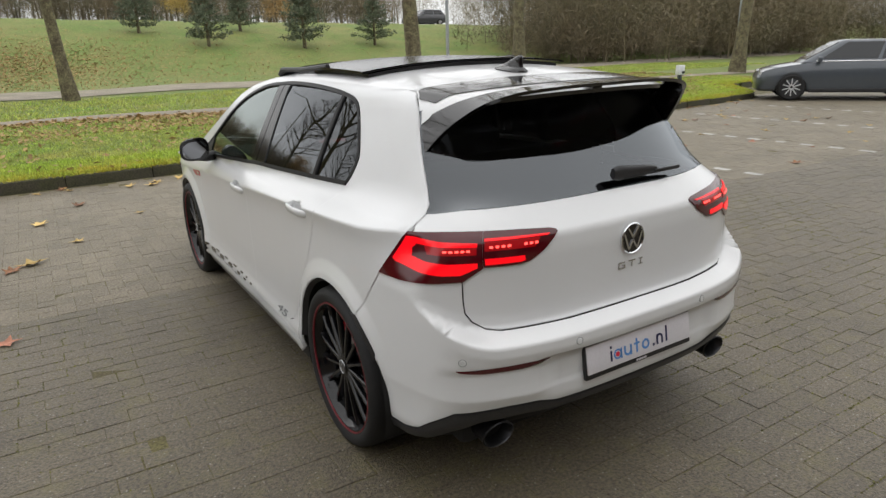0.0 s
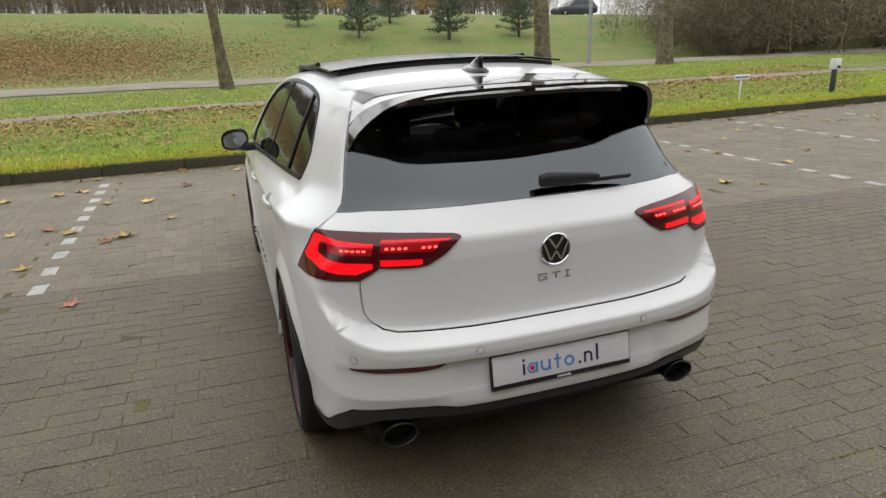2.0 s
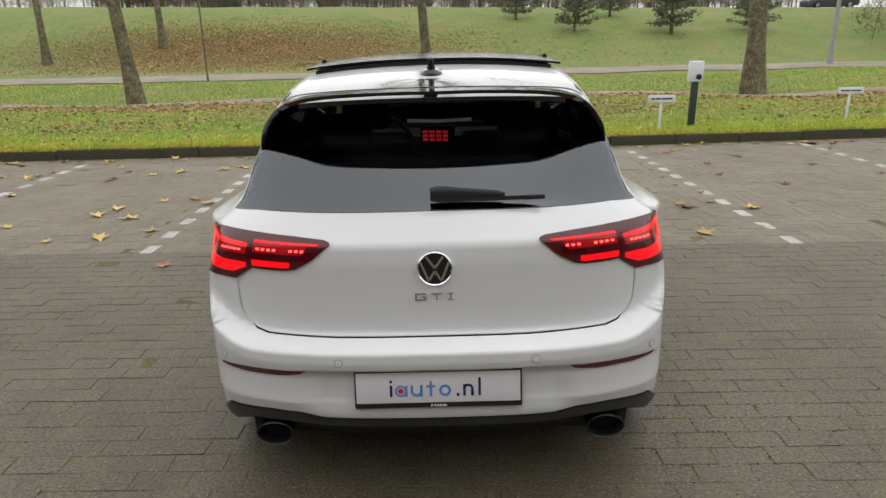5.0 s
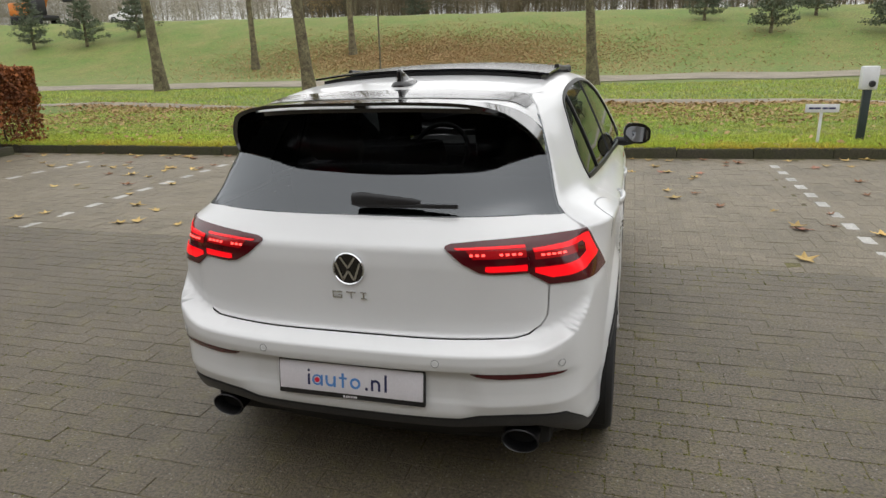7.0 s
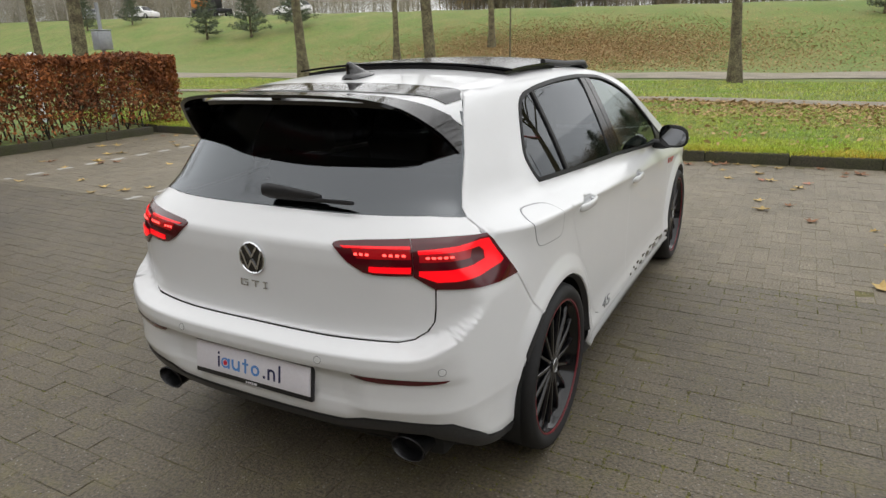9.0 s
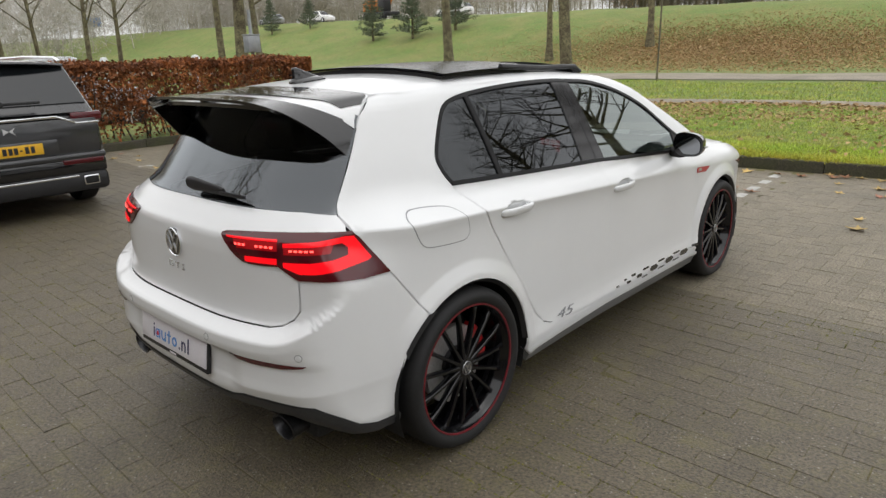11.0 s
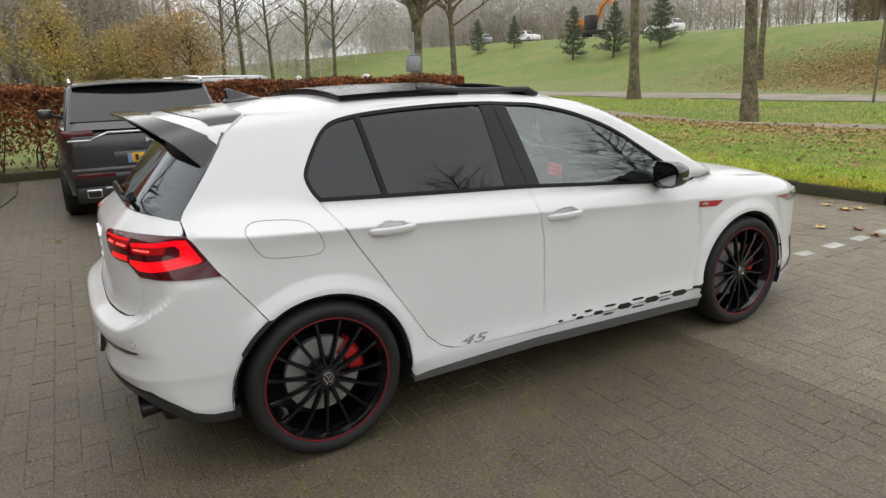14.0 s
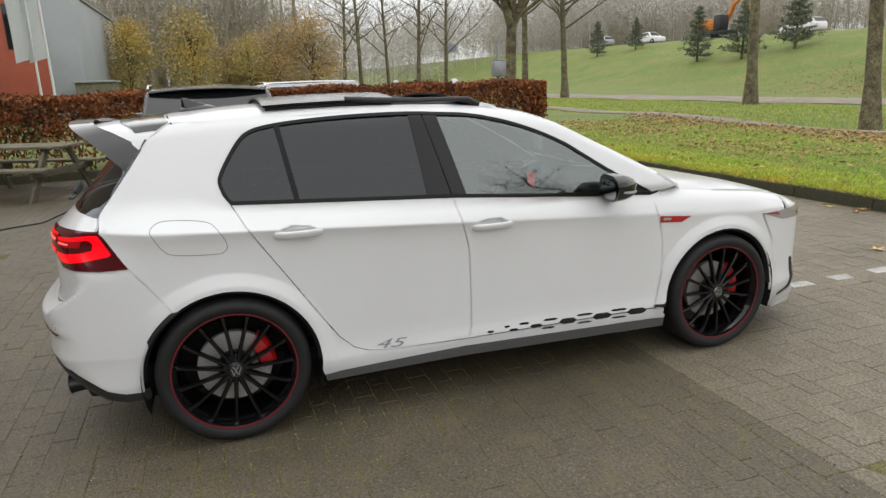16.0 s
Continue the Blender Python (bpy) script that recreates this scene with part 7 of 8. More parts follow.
def plain_car(name, L, W, H, belt, paint, label, group="", roof=(-0.36, 0.06), cabin=(-0.47, 0.22), tyre=0.33, rails=False, roof_width=0.68, rear_glass=(0.07, 0.16, 0.86)):
    """A car as it shows from afar: lower body, cabin, panes, wheels, lamps. It faces +y."""
    car = thing(name, label=label, category="car", group=group)
    w, h = W / 2, L / 2
    part("car_body", loft(bmesh.new(), [car_section(y * L, w * k, z0, z1) for y, k, z0, z1 in (
        (-0.5, 0.80, 0.42, belt - 0.25), (-0.488, 0.90, 0.32, belt - 0.07), (-0.46, 0.95, 0.26, belt - 0.015), (-0.36, 1.0, 0.22, belt), (0.0, 1.0, 0.20, belt), (0.2, 0.995, 0.20, belt - 0.01), (0.30, 0.985, 0.22, belt - 0.06), (0.40, 0.96, 0.22, belt - 0.13), (0.455, 0.90, 0.22, belt - 0.20), (0.482, 0.80, 0.23, belt - 0.28), (0.495, 0.68, 0.26, belt - 0.36), (0.5, 0.55, 0.34, belt - 0.44))]), paint, car)
    b0, b1, r0, r1 = cabin[0] * L, cabin[1] * L, roof[0] * L, roof[1] * L
    bw, rw = w * 0.90, w * roof_width
    lo = [(-bw, b0, belt - 0.03), (bw, b0, belt - 0.03), (bw * 0.96, b1, belt - 0.03), (-bw * 0.96, b1, belt - 0.03)]
    hi = [(-rw, r0, H - 0.02), (rw, r0, H - 0.02), (rw * 0.97, r1, H - 0.01), (-rw * 0.97, r1, H - 0.01)]
    bm = bmesh.new()
    lv, hv_ = [bm.verts.new(p) for p in lo], [bm.verts.new(p) for p in hi]
    bm.faces.new(lv[::-1])
    bm.faces.new(hv_)
    for i in range(4):
        bm.faces.new((lv[i], lv[(i + 1) % 4], hv_[(i + 1) % 4], hv_[i]))
    bmesh.ops.recalc_face_normals(bm, faces=bm.faces)
    bmesh.ops.bevel(bm, geom=[e for e in bm.edges if e.verts[0].co.z > belt or e.verts[1].co.z > belt], offset=0.11, segments=5, profile=0.55, affect="EDGES")
    part("cabin", bm, paint, car)
    pane(car, "rear_window", [lo[0], lo[1], hi[1], hi[0]], rear_glass[0], 1 - rear_glass[0], rear_glass[1], rear_glass[2], CAR_GLASS)
    pane(car, "windscreen", [lo[2], lo[3], hi[3], hi[2]], 0.07, 0.93, 0.12, 0.90, CAR_GLASS)
    for q in ([lo[1], lo[2], hi[2], hi[1]], [lo[3], lo[0], hi[0], hi[3]]):
        for u0, u1 in (((0.10, 0.46), (0.49, 0.90)) if q[0] is lo[1] else ((0.10, 0.51), (0.54, 0.90))):
            pane(car, "side_window", q, u0, u1, 0.16, 0.88, CAR_GLASS)
    for y in (-0.30 * L, 0.31 * L):
        for sx in (1, -1):
            wl = part("wheel", lathe(bmesh.new(), [(0.2, 0.02), (tyre - 0.05, 0.03), (tyre, -0.01), (tyre, -0.18), (tyre - 0.06, -0.21)], 32), RUBBER, car)
            wl.matrix_basis = pose(sx * (w - 0.01), y, tyre, 0, 0, 0 if sx > 0 else 180)
            part("rim", lathe(bmesh.new(), [(0.0, 0.005), (0.04, 0.01), (0.06, -0.02), (0.17, -0.03), (tyre - 0.11, 0.0), (tyre - 0.09, 0.02), (tyre - 0.085, -0.02)], 32), SATIN_BLACK, wl)
            spoke_ = None
            for k in range(10):
                bm = bmesh.new()
                if spoke_ is None:
                    box(bm, -0.005, 0.022, -0.013, 0.013, 0.03, tyre - 0.095, 0.006)
                    spoke_ = part("spoke", bm, ALLOY, wl)
                    ob = spoke_
                else:
                    bm.free()
                    ob = new("spoke", spoke_.data)
                    ob.parent = wl
                ob.matrix_basis = pose(0, 0, 0, 36 * k)
            bm = bmesh.new()
            lathe(bm, [(tyre + 0.03, 0.006), (tyre + 0.035, 0.0), (tyre + 0.03, -0.05), (tyre - 0.02, -0.05), (tyre - 0.02, 0.004)], 32)
            bmesh.ops.delete(bm, geom=[v for v in bm.verts if v.co.z < -0.1], context="VERTS")
            part("arch_trim", bm, SATIN_BLACK, car).matrix_basis = pose(sx * (w - 0.004), y, tyre, 0, 0, 0 if sx > 0 else 180)
    for sx in (1, -1):
        bm = bmesh.new()
        box(bm, sx * w * 0.62 - 0.16, sx * w * 0.62 + 0.16, 0.455 * L, 0.482 * L, belt - 0.34, belt - 0.22, 0.02)
        part("headlight", bm, LAMP_CLEAR, car)
        bm = bmesh.new()
        box(bm, sx * (w + 0.10) - 0.09, sx * (w + 0.10) + 0.09, b1 - 0.42, b1 - 0.32, belt - 0.02, belt + 0.11, 0.03)
        part("door_mirror", bm, paint, car)
        bm = bmesh.new()
        tube(bm, [(sx * (w - 0.12), b1 - 0.36, belt - 0.01), (sx * (w + 0.05), b1 - 0.37, belt + 0.03)], [0.02, 0.02], 6)
        part("mirror_arm", bm, SATIN_BLACK, car)
        if rails:
            bm = bmesh.new()
            tube(bm, [(sx * rw * 0.95, r0 + 0.02, H - 0.02), (sx * rw * 0.96, r0 + 0.15, H + 0.015), (sx * rw * 0.95, (r0 + r1) / 2, H + 0.03), (sx * rw * 0.92, r1 - 0.15, H + 0.01), (sx * rw * 0.90, r1, H - 0.02)], [0.015, 0.018, 0.018, 0.018, 0.015], 6)
            part("roof_rail", bm, CHROME, car)
    bm = bmesh.new()
    box(bm, -w * 0.98, w * 0.98, -0.30 * L + tyre + 0.06, 0.31 * L - tyre - 0.06, 0.20, 0.30, 0.02)
    part("sill_trim", bm, SATIN_BLACK, car)
    return car


# dark sport-utility car with its back to the lane, nose to the hedge
suv = plain_car("parked_suv", 4.40, 1.86, 1.54, 1.06, DARK_GREY_PAINT, "dark grey parked sport-utility car, its tail to the lane", roof=(-0.40, 0.10), cabin=(-0.485, 0.25), tyre=0.36, rails=True, roof_width=0.79, rear_glass=(0.035, 0.17, 0.90))
suv.matrix_basis = pose(-7.05, 0.04, 0, 0, 0, 90)
RY = -2.20


def suv_box(name, x0, x1, z0, z1, material, label="", depth=0.03, y=RY, tilt=0.0, bevel=0.006):
    bm = bmesh.new()
    box(bm, x0, x1, y - depth, y + 0.05, z0, z1, bevel)
    if tilt:
        mid = Vector(((x0 + x1) / 2, y, (z0 + z1) / 2))
        bmesh.ops.transform(bm, matrix=Matrix.Translation(mid) @ pose(0, 0, 0, 0, tilt, 0) @ Matrix.Translation(-mid), verts=bm.verts)
    return part(name, bm, material, suv, label)


suv_box("tail_panel", -0.80, 0.80, 0.62, 0.98, DARK_GREY_PAINT, depth=0.004, bevel=0.03)
suv_box("chrome_strip", -0.44, 0.44, 0.986, 1.012, CHROME, depth=0.014)
for sx in (1, -1):
    suv_box("chrome_strip", min(sx * 0.43, sx * 0.60), max(sx * 0.43, sx * 0.60), 0.952, 0.976, CHROME, depth=0.012, tilt=sx * 22)
    suv_box("chrome_strip", min(sx * 0.585, sx * 0.82), max(sx * 0.585, sx * 0.82), 0.913, 0.936, CHROME, depth=0.006)
    suv_box("tail_lamp", min(sx * 0.56, sx * 0.86), max(sx * 0.56, sx * 0.86), 0.940, 1.03, LIGHT_BASE, "dark unlit tail lamp", depth=-0.004, bevel=0.02)
    suv_box("rear_reflector", min(sx * 0.40, sx * 0.80), max(sx * 0.40, sx * 0.80), 0.520, 0.585, LIGHT_BASE, "dark red lower reflector", depth=0.034, bevel=0.02)
    trim = suv_box("exhaust_trim", min(sx * 0.56, sx * 0.72), max(sx * 0.56, sx * 0.72), 0.30, 0.405, CHROME, "square chrome exhaust trim", depth=0.05, bevel=0.02)
    bm = bmesh.new()
    box(bm, min(sx * 0.572, sx * 0.708), max(sx * 0.572, sx * 0.708), RY - 0.0535, RY, 0.312, 0.393, 0.015)
    part("exhaust_opening", bm, DEEP_BLACK, trim, "black exhaust opening")
suv_box("bumper_shelf", -0.83, 0.83, 0.565, 0.635, DARK_GREY_PAINT, depth=0.04, bevel=0.028)
suv_box("bumper_panel", -0.82, 0.82, 0.43, 0.57, GLOSS_BLACK, "glossy black bumper panel", depth=0.026, bevel=0.02)
suv_box("lower_panel", -0.82, 0.82, 0.24, 0.44, SATIN_BLACK, depth=0.03, bevel=0.05)
suv_box("lower_chrome", -0.53, 0.53, 0.392, 0.414, CHROME, depth=0.040)
suv_box("plate_recess", -0.40, 0.40, 0.635, 0.79, DARK_GREY_PAINT, depth=0.009, bevel=0.01)
plate_y = suv_box("number_plate", -0.26, 0.26, 0.66, 0.765, YELLOW_PLATE, "yellow number plate with dark marks", depth=0.014, bevel=0.004)
for i, x in enumerate((-0.185, -0.135, -0.09, -0.04, 0.005, 0.055, 0.10, 0.15)):
    bm = bmesh.new()
    hh = 0.006 if i in (1, 5) else 0.032
    box(bm, x, x + (0.022 if hh < 0.01 else 0.034), RY - 0.017, RY - 0.012, 0.7125 - hh, 0.7125 + hh)
    part("plate_bar", bm, SATIN_BLACK, plate_y)
bm = bmesh.new()
box(bm, -0.258, -0.222, RY - 0.0165, RY - 0.012, 0.662, 0.763)
part("plate_band", bm, BLUE, plate_y, "blue plate band")
bm = bmesh.new()
prism(bm, [(-0.05, -0.028), (0.0, 0.0), (-0.05, 0.03)], 0, 0.006, Matrix.Translation((0, RY - 0.004, 0.90)) @ pose(0, 0, 0, 90))
prism(bm, [(0.0, 0.0), (0.055, -0.04), (0.03, 0.0), (0.055, 0.032)], 0, 0.006, Matrix.Translation((0, RY - 0.004, 0.90)) @ pose(0, 0, 0, 90))
part("tail_emblem", bm, ALLOY, suv)
bm = bmesh.new()
box(bm, -0.06, 0.32, -2.185, -2.155, 1.135, 1.162, 0.006)
box(bm, -0.08, 0.0, -2.20, -2.15, 1.12, 1.175, 0.01)
part("rear_wiper", bm, SATIN_BLACK, suv)
bm = bmesh.new()
lip = [(x * 0.69, -1.90 + 0.05 * x * x, 1.535 - 0.035 * x * x) for x in np.linspace(-1, 1, 13)]
loft(bm, [[(x, y, z - 0.030), (x, y - 0.012, z - 0.018), (x, y, z - 0.002), (x * 0.97, y + 0.35, z + 0.022), (x * 0.97, y + 0.75, z + 0.026), (x * 0.97, y + 0.75, z - 0.03)] for x, y, z in lip])
part("roof_spoiler", bm, DARK_GREY_PAINT, suv)

# blue-grey hatchback by the kerb opening
grey_car = plain_car("parked_hatchback", 4.30, 1.80, 1.46, 0.95, BLUE_GREY_PAINT, "blue-grey parked hatchback at the end of the bays", roof=(-0.34, 0.06), cabin=(-0.46, 0.27))
grey_car.matrix_basis = pose(16.13, 6.9, 0, 0, 0, 38)
for y0, y1 in ((-1.35, 0.85),):
    bm = bmesh.new()
    tube(bm, [(-0.845, y0, 0.955), (-0.84, y1, 0.945)], [0.012, 0.012], 6)
    part("window_chrome", bm, CHROME, grey_car)

# cars beyond the hedge and on the bank road
silver = plain_car("parked_estate", 4.6, 1.8, 1.55, 1.0, SILVER_PAINT, "silver estate car with roof rails beyond the hedge", rails=True, roof=(-0.36, 0.14))
silver.matrix_basis = pose(-13.6, 3.0, 0, 0, 0, 0)
white_far = plain_car("parked_estate", 4.5, 1.8, 1.52, 1.0, FAR_WHITE, "white car parked beyond the beech hedge", roof=(-0.36, 0.14))
white_far.matrix_basis = pose(-20.0, 1.6, 0, 0, 0, 20)
for paint, x, label, turn in ((FAR_WHITE, -49.5, "white car on the bank road", 90), (FAR_WHITE, -74.0, "white car on the bank road", -90), (FAR_DARK, 33.5, "dark car on the bank road", 90), (SILVER_PAINT, -86.0, "silver car on the bank road", 90)):
    c = plain_car("road_car", 4.5, 1.8, 1.55, 1.0, paint, label, "cars on the bank road")
    c.matrix_basis = pose(x, 57.5, on_land(x, 57.5) + 0.06, 0, 0, turn)

# bank road
xs_ = np.linspace(-160, 130, 120)
road = mesh_object("road", [(x, y, float(rise(np.array(x), np.array(y))) + 0.05) for x in xs_ for y in (55.2, 58.0, 61.0)], [(i * 3 + k, i * 3 + 3 + k, i * 3 + 4 + k, i * 3 + 1 + k) for i in range(119) for k in range(2)], ASPHALT)
tagged(road, "grey road along the top of the bank", "road", kind="structure")

# orange excavator at work on the bank
digger = thing("excavator", -65.0, 60.5, on_land(-65, 60.5), 0, "orange wheeled excavator standing on the bank road", "excavator")
part("chassis", box(bmesh.new(), -2.4, 2.4, -1.1, 1.1, 0.7, 1.2, 0.1), SATIN_BLACK, digger)
for x in (-1.6, 1.6):
    for y in (-1.2, 1.2):
        part("wheel", lathe(bmesh.new(), [(0.2, 0.2), (0.5, 0.2), (0.55, 0.1), (0.55, -0.1), (0.5, -0.2), (0.2, -0.2)], 24, "y"), RUBBER, digger).matrix_basis = pose(x, y, 0.55)
part("engine_house", box(bmesh.new(), -2.3, 0.6, -1.2, 1.2, 1.25, 2.6, 0.15), ORANGE_PAINT, digger)
part("cab", box(bmesh.new(), 0.6, 1.8, -1.2, 0.1, 1.25, 3.0, 0.12), SATIN_BLACK, digger, "dark glazed cab")
bm = bmesh.new()
tube(bm, [(0.8, 0.5, 1.8), (2.0, 0.5, 4.2), (3.4, 0.5, 4.9)], [0.28, 0.26, 0.2], 4)
part("boom", bm, ORANGE_PAINT, digger)
bm = bmesh.new()
tube(bm, [(3.3, 0.5, 4.9), (4.6, 0.5, 3.2)], [0.2, 0.16], 4)
part("stick", bm, ORANGE_PAINT, digger)
bm = bmesh.new()
box(bm, 4.2, 5.0, 0.0, 1.0, 2.5, 3.2, 0.1)
part("bucket", bm, SATIN_BLACK, digger)

# picnic table by the hedge
table = thing("picnic_table", -7.95, -2.85, 0, 68, "weathered grey wooden picnic table by the hedge", "table")
for i in range(5):
    part("tabletop_board", box(bmesh.new(), -0.95, 0.95, -0.37 + i * 0.15, -0.235 + i * 0.15, 0.72, 0.76, 0.006), WOOD, table)
for sy in (-1, 1):
    for i in range(2):
        y = sy * 0.68 + (i - 0.5) * 0.15
        part("seat_board", box(bmesh.new(), -0.95, 0.95, y - 0.068, y + 0.068, 0.43, 0.47, 0.006), WOOD, table)
for x in (-0.68, 0.68):
    for sy in (-1, 1):
        bm = bmesh.new()
        prism(bm, [(sy * 0.20, 0.72), (sy * 0.31, 0.72), (sy * 0.80, 0.0), (sy * 0.69, 0.0)], x - 0.025, x + 0.025, Matrix(((0, 0, 1, 0), (1, 0, 0, 0), (0, 1, 0, 0), (0, 0, 0, 1))))
        part("leg", bm, WOOD, table)
    part("cross_beam", box(bmesh.new(), x + 0.03, x + 0.07, -0.76, 0.76, 0.33, 0.43, 0.005), WOOD, table)

# black cable on the paving
bm = bmesh.new()
tube(bm, [(-4.6, -2.75, 0.008), (-5.05, -2.35, 0.009), (-5.25, -2.02, 0.008), (-5.9, -1.88, 0.009), (-6.7, -1.66, 0.008), (-7.7, -1.52, 0.009), (-8.7, -1.54, 0.008), (-9.3, -1.6, 0.01)], [0.009] * 8, 6)
tagged(part("cable", bm, SATIN_BLACK, None), "thin black cable lying on the paving", "cable")


# small reserved-bay signs in the grass
def bay_sign(x, y):
    z = float(rise(np.array(x), np.array(y))) - 0.02
    s = thing("bay_sign", x, y, z, 0, "small white sign on a white post in the grass", "sign", "bay signs")
    part("post", box(bmesh.new(), -0.018, 0.018, -0.012, 0.012, -0.05, 0.50, 0.003), SIGN_WHITE, s)
    board = part("board", box(bmesh.new(), -0.215, 0.215, -0.026, -0.012, 0.46, 0.575, 0.004), SIGN_WHITE, s)
    for i, (a, b) in enumerate(((-0.17, -0.11), (-0.10, -0.02), (0.0, 0.07), (0.08, 0.165))):
        part("printed_bar", box(bmesh.new(), a, b, -0.0285, -0.025, 0.505, 0.53), NAVY, board)
    return s


for x, y in ((3.43, 7.78), (6.92, 8.70), (9.80, 9.05)):
    bay_sign(x, y)


def charger(x, y, tall=1.0):
    z = float(rise(np.array(x), np.array(y))) - 0.02
    s = thing("charging_post", x, y, z, 0, "dark charging post with a white box and round socket", "charging post", "charging posts")
    part("post", box(bmesh.new(), -0.05, 0.05, -0.04, 0.04, -0.05, 0.80, 0.008), DARK_POST, s)
    head = part("charger_box", box(bmesh.new(), -0.105, 0.105, -0.07, 0.07, 0.74, 1.06, 0.018), SIGN_WHITE, s)
    part("socket", lathe(bmesh.new(), [(0.0, -0.10), (0.035, -0.10), (0.045, -0.08), (0.045, -0.06)], 24, "y"), SATIN_BLACK, head, "black round socket").matrix_basis = pose(0.03, 0, 0.82)
    s.scale = (1, 1, tall)
    return s


charger(4.06, 8.14)
charger(12.9, 9.45, 0.76)


def thin_pole(name, x, y, h, r, material, label, z=None):
    p = thing(name, x, y, on_land(x, y) if z is None else z, 0, label, "pole")
    bm = bmesh.new()
    tube(bm, [(0, 0, 0), (0.0, 0.0, h * 0.5), (-0.004 * h, 0, h)], [r, r * 0.95, r * 0.8], 10)
    part("shaft", bm, material, p)
    bm = bmesh.new()
    tube(bm, [(0, 0, 0.0), (0, 0, 0.35)], [r * 1.35, r * 1.3], 10)
    part("collar", bm, material, p)
    return p


thin_pole("wooden_pole", -8.7, 22.3, 7.0, 0.034, WOOD, "thin weathered wooden pole in the grass")
thin_pole("street_lamp", 17.75, 28.4, 8.0, 0.09, ZINC, "tall grey lamp post beside the cycle path")
thin_pole("street_lamp", 30.5, 20.0, 8.0, 0.09, ZINC, "tall grey lamp post beside the cycle path")
lamp = thin_pole("camera_pole", -10.87, 6.53, 2.35, 0.045, ZINC, "grey pole with a steel cabinet behind the hedge", 0.1)
part("cabinet", box(bmesh.new(), -0.11, 0.11, -0.15, 0.15, 1.46, 1.82, 0.02), ZINC, lamp)
part("cabinet_lid", box(bmesh.new(), -0.12, 0.12, -0.16, 0.16, 1.825, 1.845, 0.008), ZINC, lamp)

# white bollard lamps beyond the hedge
for x, y in ((-12.5, 6.02), (-17.1, 5.75)):
    b = thing("bollard", x, y, 0.05, 0, "white rounded bollard beyond the hedge", "bollard", "white bollards")
    part("post", lathe(bmesh.new(), [(0.0, 0.0), (0.06, 0.0), (0.055, 1.30), (0.0, 1.30)], 16, "z"), SIGN_WHITE, b)
    part("cap", lathe(bmesh.new(), [(0.0, 1.5), (0.07, 1.48), (0.11, 1.40), (0.12, 1.33), (0.0, 1.33)], 20, "z"), SIGN_WHITE, b)

# works building with banners
hall = thing("works_building", -38.0, -14.0, 0, 0, "red and grey works building beyond the hedge", "building")
part("wall", box(bmesh.new(), -6.0, 4.0, -16.0, 6.9, 0, 8.0, 0.05), RED_WALL, hall, "red rendered wall")
for i in range(8):
    y = 5.6 - i * 1.15
    wd = part("window", box(bmesh.new(), 3.96, 4.03, y - 0.28, y + 0.28, 3.5, 5.6, 0.01), SATIN_BLACK, hall, "dark tall window")
    part("window_pane", box(bmesh.new(), 4.03, 4.045, y - 0.23, y + 0.23, 3.56, 5.54), CAR_GLASS, wd)
part("roof", box(bmesh.new(), -6.1, 4.1, -16.1, 7.0, 8.0, 8.2, 0.02), GREY_WALL, hall)
part("annexe", box(bmesh.new(), -11.0, 4.0, 6.95, 8.4, 0, 6.0, 0.04), GREY_WALL, hall, "grey metal annexe")
part("annexe_roof", box(bmesh.new(), -11.1, 4.1, 6.9, 8.5, 6.0, 6.12, 0.02), ZINC, hall)
shed = thing("shed", -33.0, -4.9, 0, 0, "low grey timber shed by the works building", "shed")
part("wall", box(bmesh.new(), -1.2, 1.2, -0.85, 0.75, 0, 1.85, 0.02), WOOD, shed)
part("flat_roof", box(bmesh.new(), -1.3, 1.3, -0.95, 0.85, 1.85, 1.95, 0.01), ZINC, shed)
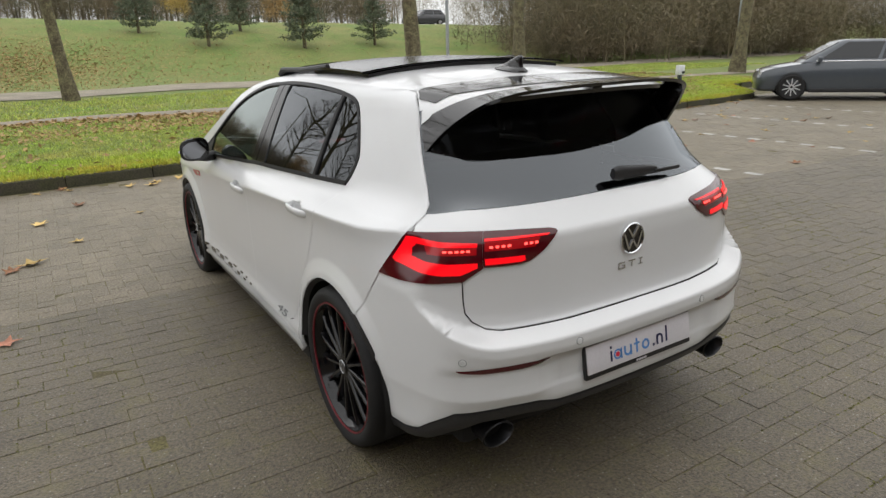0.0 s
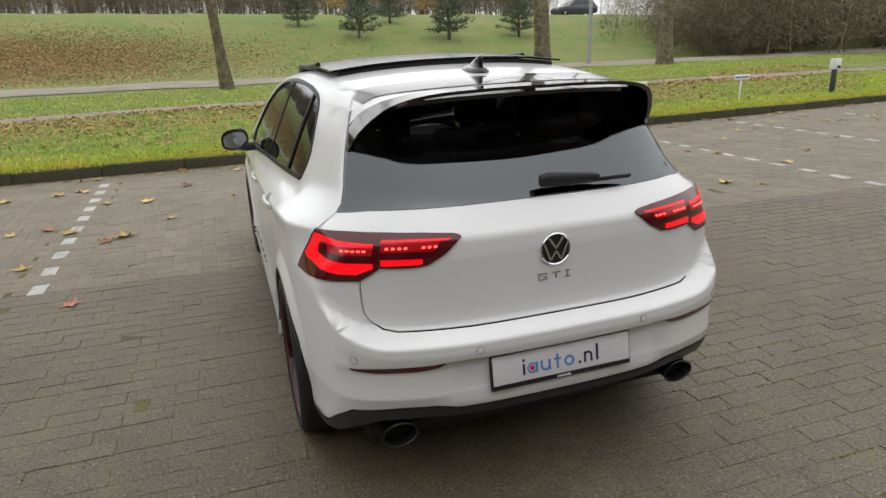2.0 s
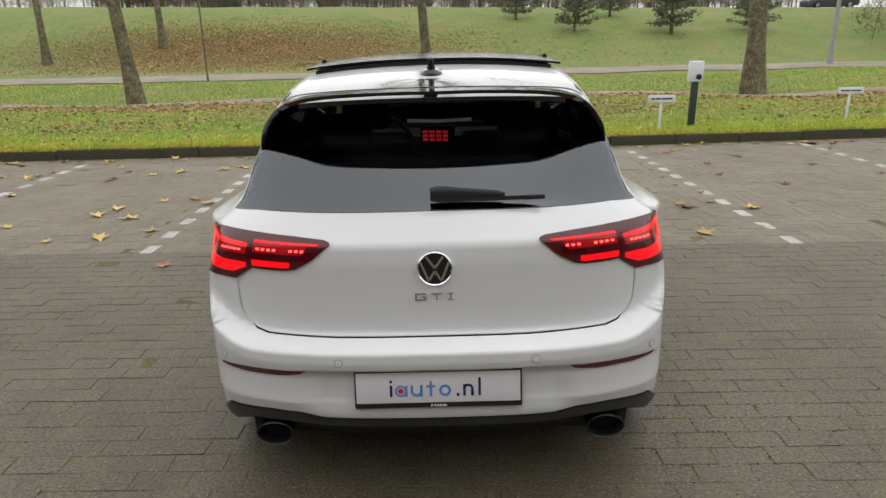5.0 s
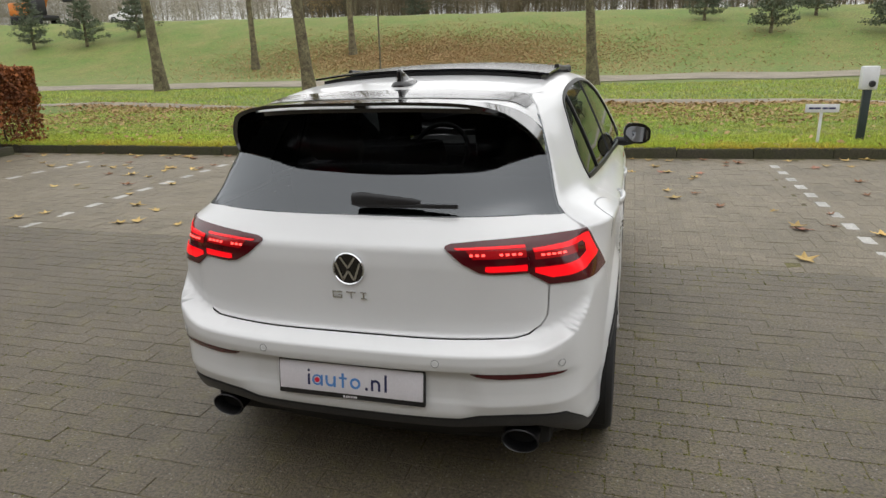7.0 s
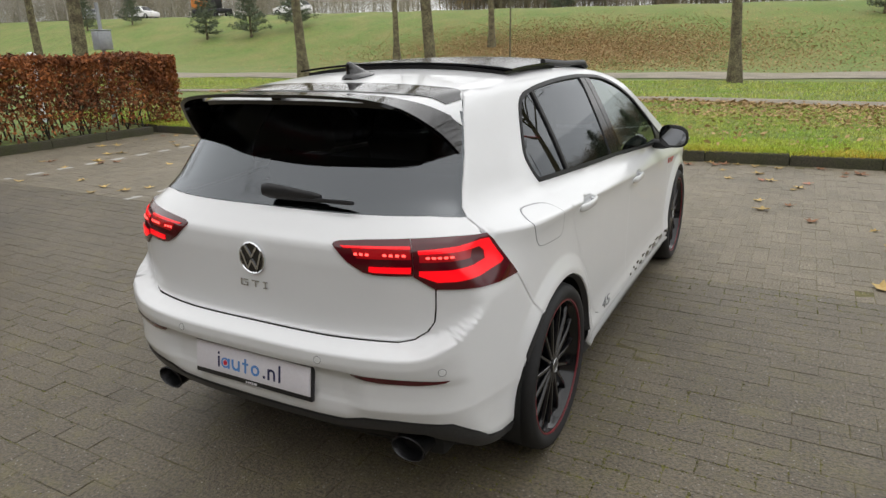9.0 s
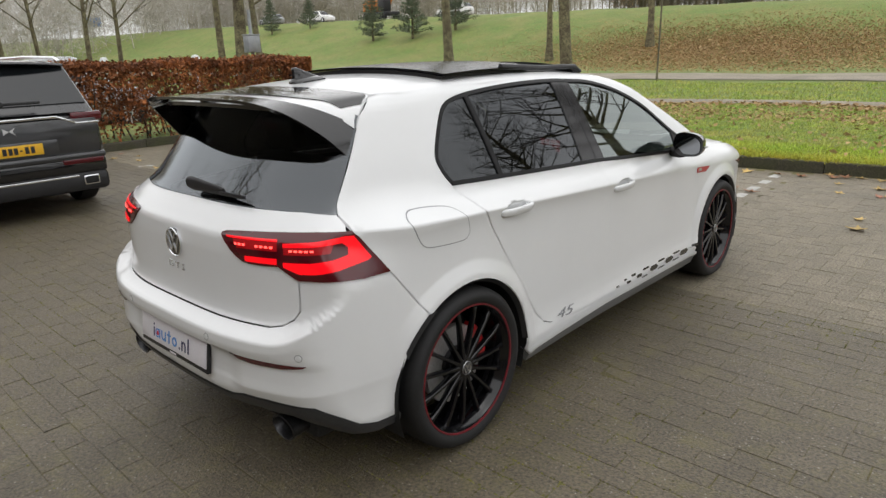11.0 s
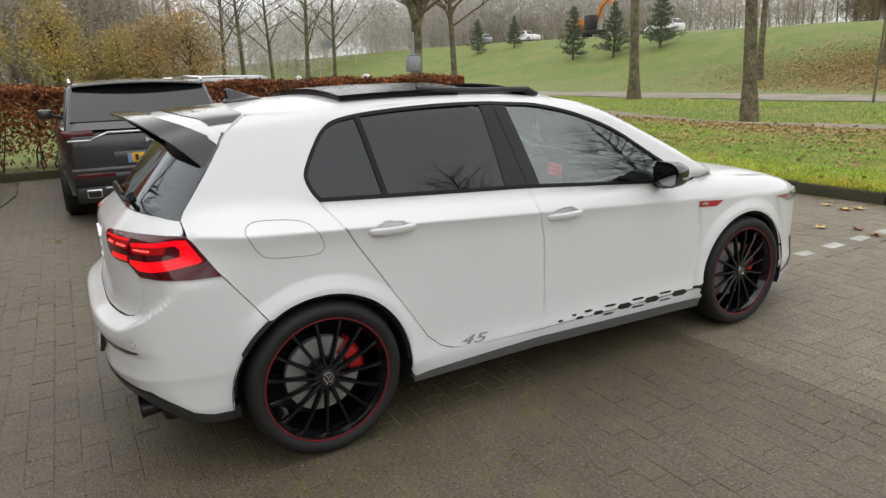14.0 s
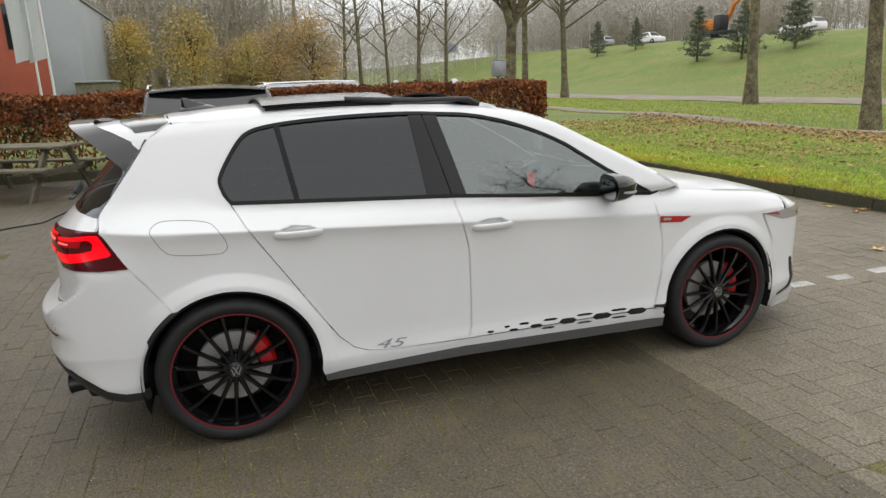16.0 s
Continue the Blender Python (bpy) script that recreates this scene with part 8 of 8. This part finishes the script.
for y in (-5.0, -4.62):
    f = thing("flagpole", -21.0, y, 0.05, 0, "white flagpole with a hanging banner", "flagpole", "flagpoles")
    bm = bmesh.new()
    tube(bm, [(0, 0, 0), (0, 0, 7.0)], [0.045, 0.03], 10)
    part("pole", bm, SIGN_WHITE, f)
    bm = bmesh.new()
    rows = []
    for i in range(13):
        z = 2.5 + 3.6 * i / 12
        rows.append([bm.verts.new((0.05 * math.sin(z * 2.0 + k * 0.9), -0.04 - 0.10 * k, z - 0.03 * k)) for k in range(6)])
    for a, b in zip(rows, rows[1:]):
        for k in range(5):
            bm.faces.new((a[k], a[k + 1], b[k + 1], b[k]))
    bmesh.ops.solidify(bm, geom=bm.faces[:], thickness=0.004)
    part("banner", bm, SIGN_WHITE, f, "white cloth banner")

# blue direction sign far along the road
sign = thing("road_sign", -160.0, 60.0, on_land(-160, 60), 0, "large blue direction sign on two steel legs", "sign")
part("board", box(bmesh.new(), -0.06, 0.06, -1.9, 1.9, 2.6, 4.6, 0.02), mat("blue_motorway_sign", (0.05, 0.16, 0.45), 0.5, vary=0.1, scale=2), sign)
for y in (-1.3, 1.3):
    part("leg", tube(bmesh.new(), [(-0.12, y, -0.2), (-0.12, y, 4.4)], [0.07, 0.07], 8), ZINC, sign)

# unseen block added behind the camera; it keeps light off the car's tail
showroom = thing("showroom", 0.0, -12.5, 0, 0, "unseen brown block added to shade the car's tail", "building")
part("wall", box(bmesh.new(), -17, 17, -3.5, 3.5, 0, 6.5, 0.03), mat("unseen_block_brown", (0.24, 0.19, 0.155), 0.85, vary=0.3, scale=1.5, fine=0.2, fine_scale=40), showroom)
part("roof_edge", box(bmesh.new(), -17.1, 17.1, -3.6, 3.62, 6.5, 6.75, 0.02), ZINC, showroom)
for i in range(8):
    x = -14 + i * 4
    w_ = part("window", box(bmesh.new(), x - 1.2, x + 1.2, 3.46, 3.54, 0.5, 2.8, 0.01), SATIN_BLACK, showroom)
    part("window_pane", box(bmesh.new(), x - 1.1, x + 1.1, 3.54, 3.56, 0.6, 2.7), CAR_GLASS, w_)
